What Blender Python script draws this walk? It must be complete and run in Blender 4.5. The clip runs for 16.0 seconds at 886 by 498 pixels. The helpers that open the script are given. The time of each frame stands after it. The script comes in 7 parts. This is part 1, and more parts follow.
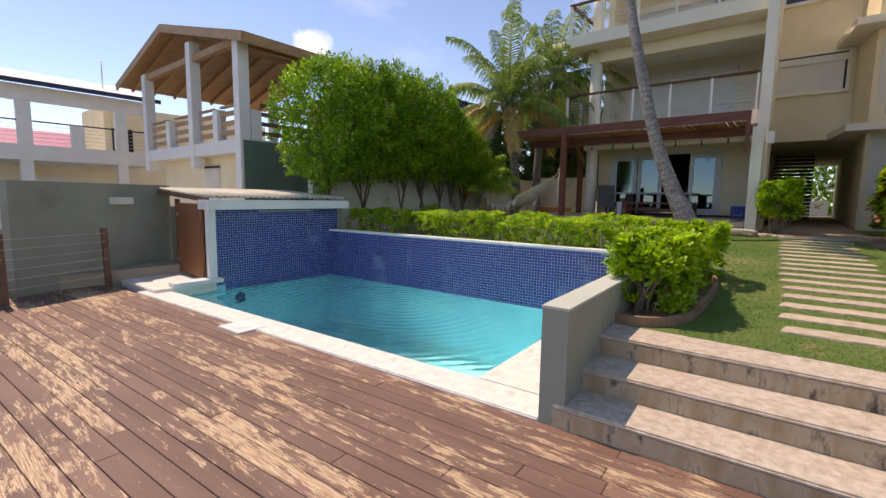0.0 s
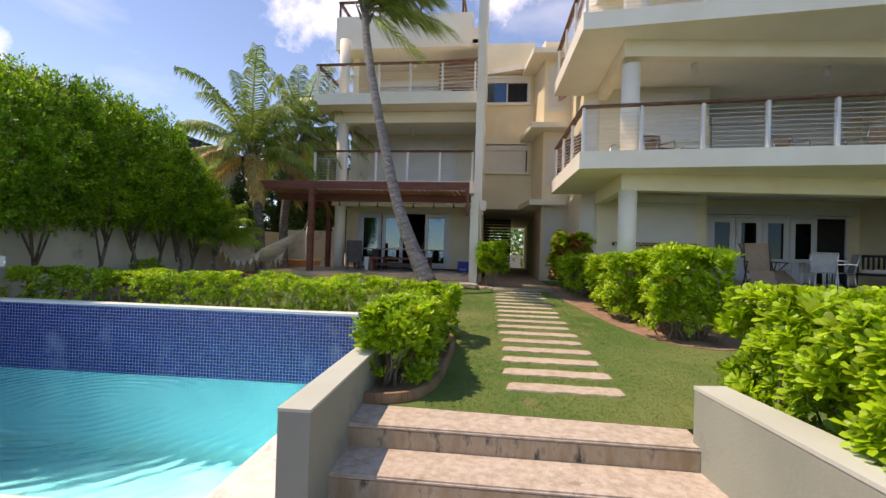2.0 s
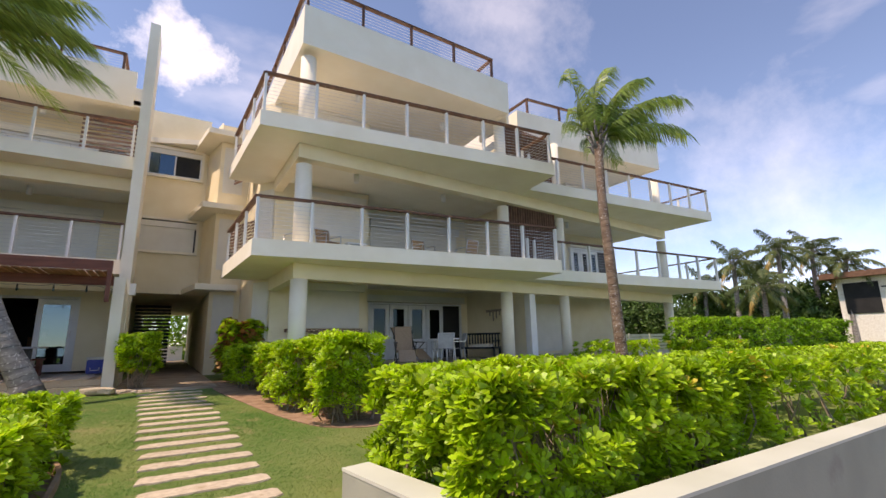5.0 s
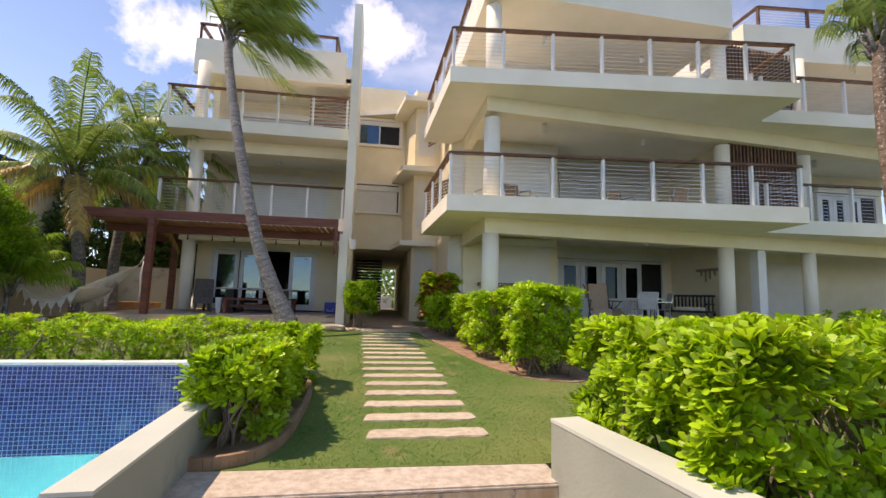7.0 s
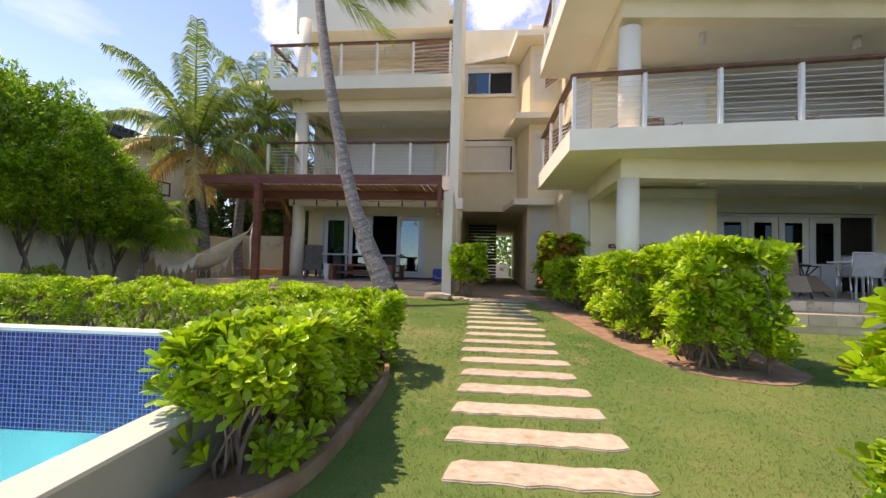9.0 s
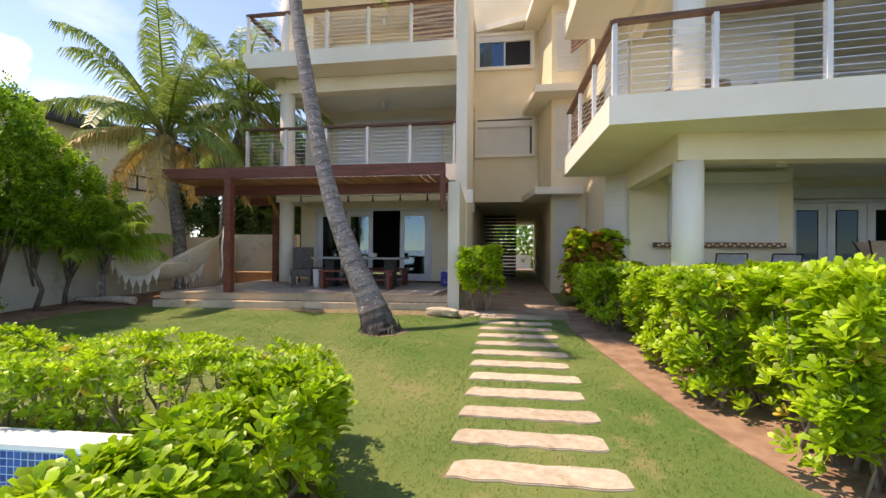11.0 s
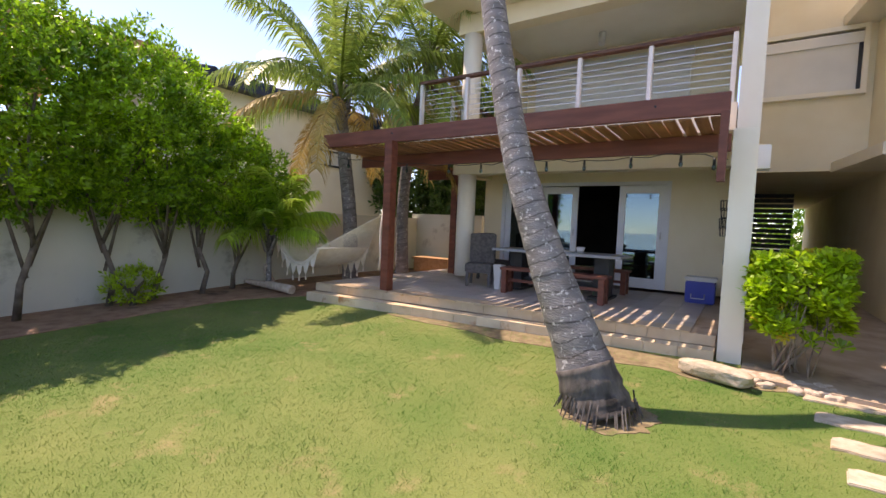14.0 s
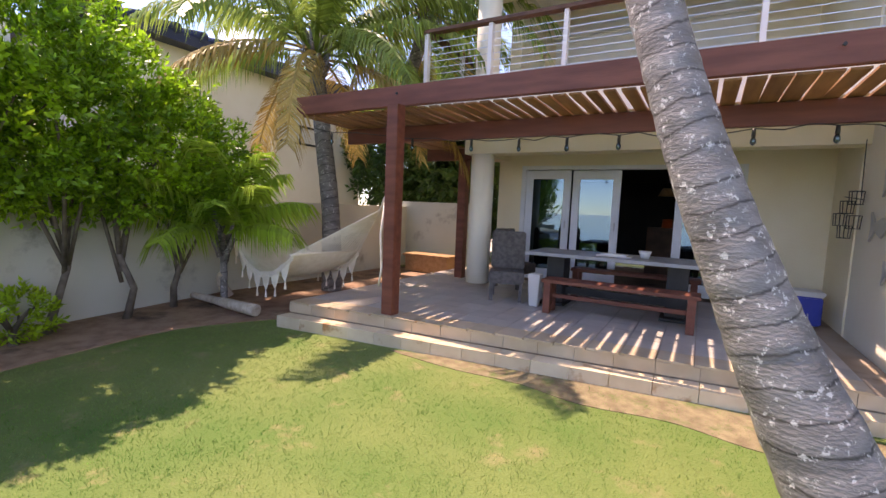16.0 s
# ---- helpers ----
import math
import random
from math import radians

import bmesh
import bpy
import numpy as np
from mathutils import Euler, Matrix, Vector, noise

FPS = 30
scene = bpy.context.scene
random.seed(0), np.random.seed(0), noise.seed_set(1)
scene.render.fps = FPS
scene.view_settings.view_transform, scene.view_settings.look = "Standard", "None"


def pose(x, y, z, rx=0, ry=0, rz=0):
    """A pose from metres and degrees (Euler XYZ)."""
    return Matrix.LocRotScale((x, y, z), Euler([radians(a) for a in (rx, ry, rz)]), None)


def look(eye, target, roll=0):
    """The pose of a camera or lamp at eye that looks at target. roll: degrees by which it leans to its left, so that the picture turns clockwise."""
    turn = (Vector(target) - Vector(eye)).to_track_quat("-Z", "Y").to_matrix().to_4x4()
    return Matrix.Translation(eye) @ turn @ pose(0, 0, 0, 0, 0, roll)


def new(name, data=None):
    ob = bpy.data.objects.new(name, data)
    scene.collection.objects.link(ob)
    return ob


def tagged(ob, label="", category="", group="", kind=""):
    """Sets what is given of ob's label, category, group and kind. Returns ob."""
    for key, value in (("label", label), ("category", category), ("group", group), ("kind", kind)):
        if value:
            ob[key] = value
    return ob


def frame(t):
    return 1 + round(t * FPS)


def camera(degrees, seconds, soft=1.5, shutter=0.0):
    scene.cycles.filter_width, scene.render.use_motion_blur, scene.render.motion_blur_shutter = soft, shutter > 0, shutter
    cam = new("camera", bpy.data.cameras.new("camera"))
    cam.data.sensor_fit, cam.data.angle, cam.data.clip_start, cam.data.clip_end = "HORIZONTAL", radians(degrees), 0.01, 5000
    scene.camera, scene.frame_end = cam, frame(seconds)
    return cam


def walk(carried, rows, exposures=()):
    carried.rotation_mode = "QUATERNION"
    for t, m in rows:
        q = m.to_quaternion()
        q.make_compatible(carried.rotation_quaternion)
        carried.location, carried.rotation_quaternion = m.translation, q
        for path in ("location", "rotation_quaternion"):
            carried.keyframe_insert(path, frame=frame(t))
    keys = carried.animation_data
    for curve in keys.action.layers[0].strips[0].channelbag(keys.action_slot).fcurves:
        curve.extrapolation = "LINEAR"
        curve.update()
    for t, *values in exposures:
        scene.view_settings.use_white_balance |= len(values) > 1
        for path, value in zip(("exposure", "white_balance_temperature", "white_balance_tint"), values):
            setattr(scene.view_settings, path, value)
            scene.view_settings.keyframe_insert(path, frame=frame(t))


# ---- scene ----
cam = camera(89.3, 16.0)
PATH = [
    (0, (0.576, 0.000, 1.718), (-0.666, 1.551, 1.492), 0.86),
    (0.5, (0.524, 0.208, 1.740), (-0.612, 1.838, 1.506), 0.71),
    (1, (0.500, 0.368, 1.756), (-0.444, 2.118, 1.535), 1.06),
    (1.5, (0.437, 0.469, 1.770), (-0.152, 2.374, 1.622), 1.68),
    (2, (0.439, 0.473, 1.910), (0.167, 2.455, 1.925), 1.78),
    (2.5, (0.512, 0.364, 1.953), (0.485, 2.350, 2.184), 2.01),
    (3, (0.567, 0.340, 1.985), (0.877, 2.284, 2.335), 0.56),
    (3.5, (0.518, 0.267, 1.988), (1.202, 2.106, 2.374), -0.62),
    (4, (0.471, 0.290, 1.987), (1.425, 2.001, 2.391), -1.16),
    (4.2, (0.497, 0.305, 1.980), (1.527, 1.970, 2.390), -1.24),
    (6.3, (0.591, 0.520, 1.893), (1.517, 2.257, 2.251), 0.34),
    (6.5, (0.552, 0.603, 1.875), (1.242, 2.448, 2.225), 1.71),
    (7, (0.535, 0.727, 1.842), (0.818, 2.695, 2.062), 1.68),
    (7.5, (0.633, 0.947, 1.842), (0.659, 2.943, 1.971), 1.17),
    (8, (0.662, 1.418, 1.726), (0.520, 3.411, 1.803), 1.74),
    (8.5, (0.701, 1.936, 1.739), (0.529, 3.927, 1.815), 1.66),
    (9, (0.765, 2.520, 1.738), (0.528, 4.505, 1.808), 1.51),
    (9.2, (0.760, 2.778, 1.765), (0.486, 4.757, 1.838), 1.20),
    (11.3, (0.915, 4.833, 2.201), (0.556, 6.800, 2.199), 0.11),
    (11.5, (0.970, 5.039, 2.201), (0.559, 6.996, 2.196), -0.09),
    (12, (0.935, 5.621, 2.240), (0.290, 7.514, 2.218), 0.38),
    (12.5, (0.790, 6.197, 2.288), (0.063, 8.059, 2.231), 1.06),
    (13, (0.529, 6.764, 2.355), (-0.445, 8.508, 2.271), 1.65),
    (13.5, (0.086, 7.272, 2.363), (-0.969, 8.969, 2.273), 2.26),
    (14, (-0.417, 7.725, 2.385), (-1.528, 9.384, 2.277), 2.51),
    (14.5, (-0.894, 8.163, 2.470), (-2.075, 9.771, 2.340), 2.66),
    (15, (-1.396, 8.549, 2.523), (-2.583, 10.151, 2.364), 2.66),
    (15.5, (-1.798, 8.825, 2.538), (-2.940, 10.457, 2.362), 2.35),
    (16, (-2.211, 9.136, 2.555), (-3.201, 10.864, 2.374), 2.45),
]
walk(cam, [(t, look(eye, target, roll)) for t, eye, target, roll in PATH], [(0, 0.22, 8500, 24), (1.5, 0.3, 8400, 23), (4, 0.44, 8700, 25), (7, 0.52, 8600, 24), (9, 0.72, 8600, 25), (12, 0.87, 8500, 24), (14, 1.12, 8400, 30), (16, 1.44, 8200, 34)])

# sun and sky
SUN_WAY = Vector((0.58, -0.02, -1.0)).normalized()
sun_el = math.asin(-SUN_WAY.z)
sun_az = math.atan2(-SUN_WAY.x, -SUN_WAY.y)
world = bpy.data.worlds.new("world")
scene.world = world
world.use_nodes = True
wn, wl = world.node_tree.nodes, world.node_tree.links
wn.clear()
w_out, w_bg = wn.new("ShaderNodeOutputWorld"), wn.new("ShaderNodeBackground")
w_sky = wn.new("ShaderNodeTexSky")
w_sky.sky_type, w_sky.sun_disc = "NISHITA", False
w_sky.sun_elevation, w_sky.sun_rotation = sun_el, sun_az
w_sky.dust_density, w_sky.air_density, w_sky.ozone_density = 0.0, 0.75, 5.0
w_tc, w_map = wn.new("ShaderNodeTexCoord"), wn.new("ShaderNodeMapping")
w_map.inputs["Scale"].default_value = (1.0, 1.0, 2.6)
w_map.inputs["Location"].default_value = (1.7, 0.3, 0.9)
w_n1 = wn.new("ShaderNodeTexNoise")
w_n1.inputs["Scale"].default_value, w_n1.inputs["Detail"].default_value = 2.3, 8.0
w_n1.inputs["Roughness"].default_value = 0.52
w_ramp = wn.new("ShaderNodeValToRGB")
w_ramp.color_ramp.elements[0].position, w_ramp.color_ramp.elements[1].position = 0.565, 0.72
w_mix = wn.new("ShaderNodeMixRGB")
w_mix.inputs[2].default_value = (8.5, 8.8, 9.6, 1)
wl.new(w_tc.outputs["Generated"], w_map.inputs["Vector"])
wl.new(w_map.outputs[0], w_n1.inputs["Vector"])
wl.new(w_n1.outputs["Fac"], w_ramp.inputs[0])
# a few white clouds, each round one direction, broken up by noise, and faint wisps
w_nrm = wn.new("ShaderNodeVectorMath")
w_nrm.operation = "NORMALIZE"
wl.new(w_tc.outputs["Generated"], w_nrm.inputs[0])
w_n2 = wn.new("ShaderNodeTexNoise")
w_n2.inputs["Scale"].default_value, w_n2.inputs["Detail"].default_value, w_n2.inputs["Roughness"].default_value = 6.0, 9.0, 0.62
wl.new(w_nrm.outputs[0], w_n2.inputs["Vector"])
w_wisp = wn.new("ShaderNodeMath")
w_wisp.operation = "MULTIPLY"
w_wisp.inputs[1].default_value = 0.16
wl.new(w_ramp.outputs[0], w_wisp.inputs[0])
w_sum = w_wisp.outputs[0]
for way, size in (((-0.385, 0.81, 0.455), 0.1), ((-0.02, 0.87, 0.50), 0.07), ((-0.785, 0.552, 0.283), 0.03), ((0.55, 0.6, 0.62), 0.191), ((0.92, 0.33, 0.25), 0.192)):
    w_d = wn.new("ShaderNodeVectorMath")
    w_d.operation = "DISTANCE"
    w_d.inputs[1].default_value = Vector(way).normalized()
    wl.new(w_nrm.outputs[0], w_d.inputs[0])
    w_r = wn.new("ShaderNodeMapRange")
    w_r.inputs["From Min"].default_value, w_r.inputs["From Max"].default_value = 0.0, size * 2
    w_r.inputs["To Min"].default_value, w_r.inputs["To Max"].default_value = 0.75, -0.25
    w_r.clamp = True
    wl.new(w_d.outputs["Value"], w_r.inputs["Value"])
    w_a = wn.new("ShaderNodeMath")
    w_a.operation = "MULTIPLY_ADD"
    w_a.inputs[1].default_value = 2.2
    wl.new(w_n2.outputs["Fac"], w_a.inputs[0])
    wl.new(w_r.outputs[0], w_a.inputs[2])
    w_c = wn.new("ShaderNodeMapRange")
    w_c.inputs["From Min"].default_value, w_c.inputs["From Max"].default_value = 1.3, 2.05
    w_c.inputs["To Max"].default_value = 0.9 if size < 0.19 else 0.16
    wl.new(w_a.outputs[0], w_c.inputs["Value"])
    w_m = wn.new("ShaderNodeMath")
    w_m.operation = "MAXIMUM"
    wl.new(w_sum, w_m.inputs[0])
    wl.new(w_c.outputs[0], w_m.inputs[1])
    w_sum = w_m.outputs[0]
wl.new(w_sum, w_mix.inputs[0])
wl.new(w_sky.outputs[0], w_mix.inputs[1])
wl.new(w_mix.outputs[0], w_bg.inputs[0])
w_bg.inputs[1].default_value = 0.205
wl.new(w_bg.outputs[0], w_out.inputs[0])
sun = new("sun", bpy.data.lights.new("sun", "SUN"))
sun.data.energy, sun.data.angle, sun.data.color = 3.3, radians(0.5), (1.0, 0.95, 0.87)
sun.matrix_world = look((0, 0, 30), Vector((0, 0, 30)) + SUN_WAY)


# ---- materials ----
def surf(name, c1, c2, scale=4.0, rough=0.7, bump=0.15, fine=60.0, metal=0.0, spec=0.4, c3=None, stain=0.0, stretch=(1, 1, 1), vary=0.0, island=0.0, sheen=0.0, through_light=0.0, stain_scale=1.2):
    """A procedural surface: two colours mixed by broad noise, a third as stains, fine bump; vary: by object, island: by loose piece."""
    m = bpy.data.materials.new(name)
    m.use_nodes = True
    n, l = m.node_tree.nodes, m.node_tree.links
    b = n["Principled BSDF"]
    tc, mp = n.new("ShaderNodeTexCoord"), n.new("ShaderNodeMapping")
    mp.inputs["Scale"].default_value = stretch
    oi = n.new("ShaderNodeObjectInfo")
    add = n.new("ShaderNodeVectorMath")
    add.operation = "ADD"
    mul = n.new("ShaderNodeVectorMath")
    mul.operation = "SCALE"
    mul.inputs["Scale"].default_value = 37.0 if vary else 0.0
    comb = n.new("ShaderNodeCombineXYZ")
    for k in range(3):
        l.new(oi.outputs["Random"], comb.inputs[k])
    l.new(comb.outputs[0], mul.inputs[0])
    l.new(tc.outputs["Object"], add.inputs[0])
    l.new(mul.outputs[0], add.inputs[1])
    l.new(add.outputs[0], mp.inputs["Vector"])
    n1 = n.new("ShaderNodeTexNoise")
    n1.inputs["Scale"].default_value, n1.inputs["Detail"].default_value = scale, 6.0
    l.new(mp.outputs[0], n1.inputs["Vector"])
    r1 = n.new("ShaderNodeValToRGB")
    r1.color_ramp.elements[0].position, r1.color_ramp.elements[1].position = 0.35, 0.65
    r1.color_ramp.elements[0].color, r1.color_ramp.elements[1].color = (*c1, 1), (*c2, 1)
    l.new(n1.outputs["Fac"], r1.inputs[0])
    col = r1.outputs[0]
    if c3:
        n2 = n.new("ShaderNodeTexNoise")
        n2.inputs["Scale"].default_value, n2.inputs["Detail"].default_value, n2.inputs["Roughness"].default_value = stain_scale, 9.0, 0.65
        l.new(mp.outputs[0], n2.inputs["Vector"])
        r2 = n.new("ShaderNodeValToRGB")
        r2.color_ramp.elements[0].position, r2.color_ramp.elements[1].position = 0.62 - 0.2 * stain, 0.72 - 0.15 * stain
        mx = n.new("ShaderNodeMixRGB")
        mx.inputs[2].default_value = (*c3, 1)
        l.new(n2.outputs["Fac"], r2.inputs[0])
        l.new(r2.outputs[0], mx.inputs[0])
        l.new(col, mx.inputs[1])
        col = mx.outputs[0]
    if vary or island:
        hsv = n.new("ShaderNodeHueSaturation")
        mr = n.new("ShaderNodeMapRange")
        amount = vary or island
        mr.inputs["To Min"].default_value, mr.inputs["To Max"].default_value = 1 - amount, 1 + amount
        if island:
            geo = n.new("ShaderNodeNewGeometry")
            l.new(geo.outputs["Random Per Island"], mr.inputs["Value"])
        else:
            l.new(oi.outputs["Random"], mr.inputs["Value"])
        l.new(mr.outputs[0], hsv.inputs["Value"])
        l.new(col, hsv.inputs["Color"])
        col = hsv.outputs[0]
    l.new(col, b.inputs["Base Color"])
    b.inputs["Roughness"].default_value, b.inputs["Metallic"].default_value = rough, metal
    b.inputs["Specular IOR Level"].default_value = spec
    if bump:
        n3 = n.new("ShaderNodeTexNoise")
        n3.inputs["Scale"].default_value, n3.inputs["Detail"].default_value = fine, 4.0
        l.new(mp.outputs[0], n3.inputs["Vector"])
        bp = n.new("ShaderNodeBump")
        bp.inputs["Strength"].default_value, bp.inputs["Distance"].default_value = bump, 0.01
        l.new(n3.outputs["Fac"], bp.inputs["Height"])
        l.new(bp.outputs[0], b.inputs["Normal"])
    if through_light:
        tr = n.new("ShaderNodeBsdfTranslucent")
        ms = n.new("ShaderNodeMixShader")
        ms.inputs[0].default_value = through_light
        l.new(col, tr.inputs["Color"])
        l.new(b.outputs[0], ms.inputs[1])
        l.new(tr.outputs[0], ms.inputs[2])
        l.new(ms.outputs[0], n["Material Output"].inputs[0])
    return m


M_RENDER = surf("cream_render", (0.80, 0.70, 0.49), (0.85, 0.76, 0.56), 1.5, 0.85, 0.25, 45)
M_WHITE = surf("white_paint", (0.74, 0.74, 0.71), (0.80, 0.80, 0.77), 2.0, 0.6, 0.08, 60)
M_SLAB = surf("slab_paint", (0.82, 0.76, 0.62), (0.87, 0.82, 0.69), 1.2, 0.75, 0.15, 40)
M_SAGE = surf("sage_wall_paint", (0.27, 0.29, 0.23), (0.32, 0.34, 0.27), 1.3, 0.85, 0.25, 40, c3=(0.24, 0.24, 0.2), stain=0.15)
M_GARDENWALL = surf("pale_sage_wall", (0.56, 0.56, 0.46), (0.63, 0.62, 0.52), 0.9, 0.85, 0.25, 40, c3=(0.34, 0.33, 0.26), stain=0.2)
M_COPING = surf("light_sage", (0.50, 0.52, 0.43), (0.56, 0.58, 0.49), 1.5, 0.8, 0.2, 50)
M_DARKGREEN = surf("dark_green_paint", (0.10, 0.155, 0.115), (0.13, 0.19, 0.14), 1.0, 0.8, 0.1, 40)
M_LIMESTONE = surf("white_limestone", (0.72, 0.68, 0.60), (0.82, 0.79, 0.72), 9.0, 0.8, 0.4, 35, c3=(0.6, 0.52, 0.42), stain=0.2, stain_scale=6)
M_STEP = surf("worn_step_stone", (0.46, 0.37, 0.28), (0.62, 0.53, 0.43), 16.0, 0.9, 0.9, 60, c3=(0.38, 0.28, 0.20), stain=0.1, stain_scale=7.0)
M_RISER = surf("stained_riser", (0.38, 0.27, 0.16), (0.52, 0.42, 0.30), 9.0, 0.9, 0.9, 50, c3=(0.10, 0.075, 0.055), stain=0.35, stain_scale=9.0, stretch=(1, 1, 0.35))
M_STONE = surf("path_stone", (0.44, 0.355, 0.255), (0.60, 0.51, 0.385), 14.0, 0.9, 0.6, 60, c3=(0.36, 0.27, 0.17), stain=0.3, stain_scale=7, vary=0.1)
M_SOIL = surf("red_soil", (0.25, 0.145, 0.09), (0.37, 0.235, 0.155), 5.0, 0.95, 0.8, 25, c3=(0.10, 0.06, 0.04), stain=0.3)
M_DRYSOIL = surf("dry_soil_with_dead_grass", (0.17, 0.125, 0.07), (0.27, 0.22, 0.12), 9.0, 0.95, 0.9, 40, c3=(0.12, 0.15, 0.045), stain=0.35, stain_scale=4)
M_CONCRETE = surf("brown_concrete", (0.33, 0.24, 0.16), (0.44, 0.34, 0.25), 2.0, 0.8, 0.3, 50, c3=(0.22, 0.15, 0.1), stain=0.35)
M_REDWOOD = surf("red_stained_wood", (0.15, 0.045, 0.028), (0.22, 0.07, 0.042), 3.0, 0.55, 0.2, 30, stretch=(0.6, 4, 4), vary=0.12)
M_RAILWOOD = surf("brown_rail_wood", (0.10, 0.045, 0.025), (0.17, 0.08, 0.045), 5.0, 0.6, 0.15, 30, vary=0.1)
M_SLATWOOD = surf("brown_slat_wood", (0.13, 0.065, 0.04), (0.20, 0.105, 0.065), 5.0, 0.7, 0.2, 30, vary=0.15)
M_PINE = surf("varnished_pine", (0.36, 0.20, 0.09), (0.47, 0.28, 0.14), 3.0, 0.6, 0.15, 30, stretch=(4, 0.5, 4), vary=0.12)
M_ROOFSLAT = surf("golden_brown_roof_slat", (0.24, 0.115, 0.055), (0.36, 0.19, 0.09), 3.0, 0.6, 0.2, 30, stretch=(4, 0.6, 4), vary=0.25)
M_DOORWOOD = surf("brown_door_wood", (0.23, 0.09, 0.035), (0.30, 0.12, 0.05), 2.0, 0.6, 0.1, 30, stretch=(5, 5, 0.7))
M_STEEL = surf("brushed_steel", (0.55, 0.55, 0.55), (0.65, 0.65, 0.65), 4.0, 0.35, 0, 60, metal=1.0)
# near-black: the shade of unlit rooms and openings is put into this colour
M_DARK = surf("shade_black", (0.012, 0.012, 0.012), (0.02, 0.02, 0.02), 2.0, 0.7, 0)
M_TILE_PATIO = surf("beige_patio_tile", (0.50, 0.37, 0.24), (0.60, 0.47, 0.32), 3.0, 0.45, 0.1, 40, vary=0.08)
M_TILE_GREY = surf("grey_patio_tile", (0.44, 0.39, 0.34), (0.52, 0.46, 0.40), 3.0, 0.4, 0.1, 40, vary=0.07)
M_TILE_BRIGHT = surf("pale_step_tile", (0.68, 0.52, 0.33), (0.78, 0.63, 0.43), 3.0, 0.5, 0.1, 40, vary=0.12, c3=(0.45, 0.21, 0.09), stain=0.22, stain_scale=2.5)
M_LEAF = surf("glossy_hedge_leaf", (0.23, 0.42, 0.016), (0.44, 0.64, 0.03), 1.5, 0.42, 0, island=0.45, through_light=0.45, spec=0.5)
M_LEAF_DARK = surf("dark_tree_leaf", (0.105, 0.265, 0.016), (0.28, 0.50, 0.03), 1.0, 0.35, 0, island=0.55, through_light=0.52)
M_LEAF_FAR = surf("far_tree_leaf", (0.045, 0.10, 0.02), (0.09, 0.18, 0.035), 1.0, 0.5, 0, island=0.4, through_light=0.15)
M_LEAF_YELLOW = surf("yellow_leaf", (0.55, 0.45, 0.04), (0.6, 0.5, 0.06), 1.0, 0.5, 0, through_light=0.3)
M_LEAF_RUST = surf("rust_leaf", (0.35, 0.11, 0.03), (0.25, 0.16, 0.05), 1.0, 0.5, 0, island=0.4, through_light=0.2)
M_FROND = surf("palm_frond", (0.15, 0.25, 0.04), (0.34, 0.44, 0.10), 1.5, 0.38, 0, island=0.35, through_light=0.42)
M_FROND_YOUNG = surf("fresh_green_frond", (0.22, 0.42, 0.04), (0.42, 0.58, 0.09), 1.5, 0.38, 0, island=0.3, through_light=0.5)
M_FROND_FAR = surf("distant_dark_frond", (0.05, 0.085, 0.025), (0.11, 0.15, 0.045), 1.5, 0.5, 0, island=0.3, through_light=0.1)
M_FROND_DRY = surf("dry_frond", (0.44, 0.27, 0.06), (0.50, 0.38, 0.14), 1.5, 0.6, 0, island=0.3, through_light=0.2)
M_STEM = surf("dark_stem_bark", (0.10, 0.08, 0.06), (0.20, 0.165, 0.13), 7.0, 0.9, 0.4, 40)
M_TWIG = surf("grey_twig", (0.22, 0.17, 0.13), (0.36, 0.30, 0.24), 9.0, 0.9, 0.3, 40)
M_TRUNK = surf("palm_bark", (0.15, 0.138, 0.13), (0.25, 0.235, 0.225), 4.0, 0.9, 0.9, 30, c3=(0.42, 0.39, 0.35), stain=0.05, stain_scale=7, stretch=(1, 1, 2.2))
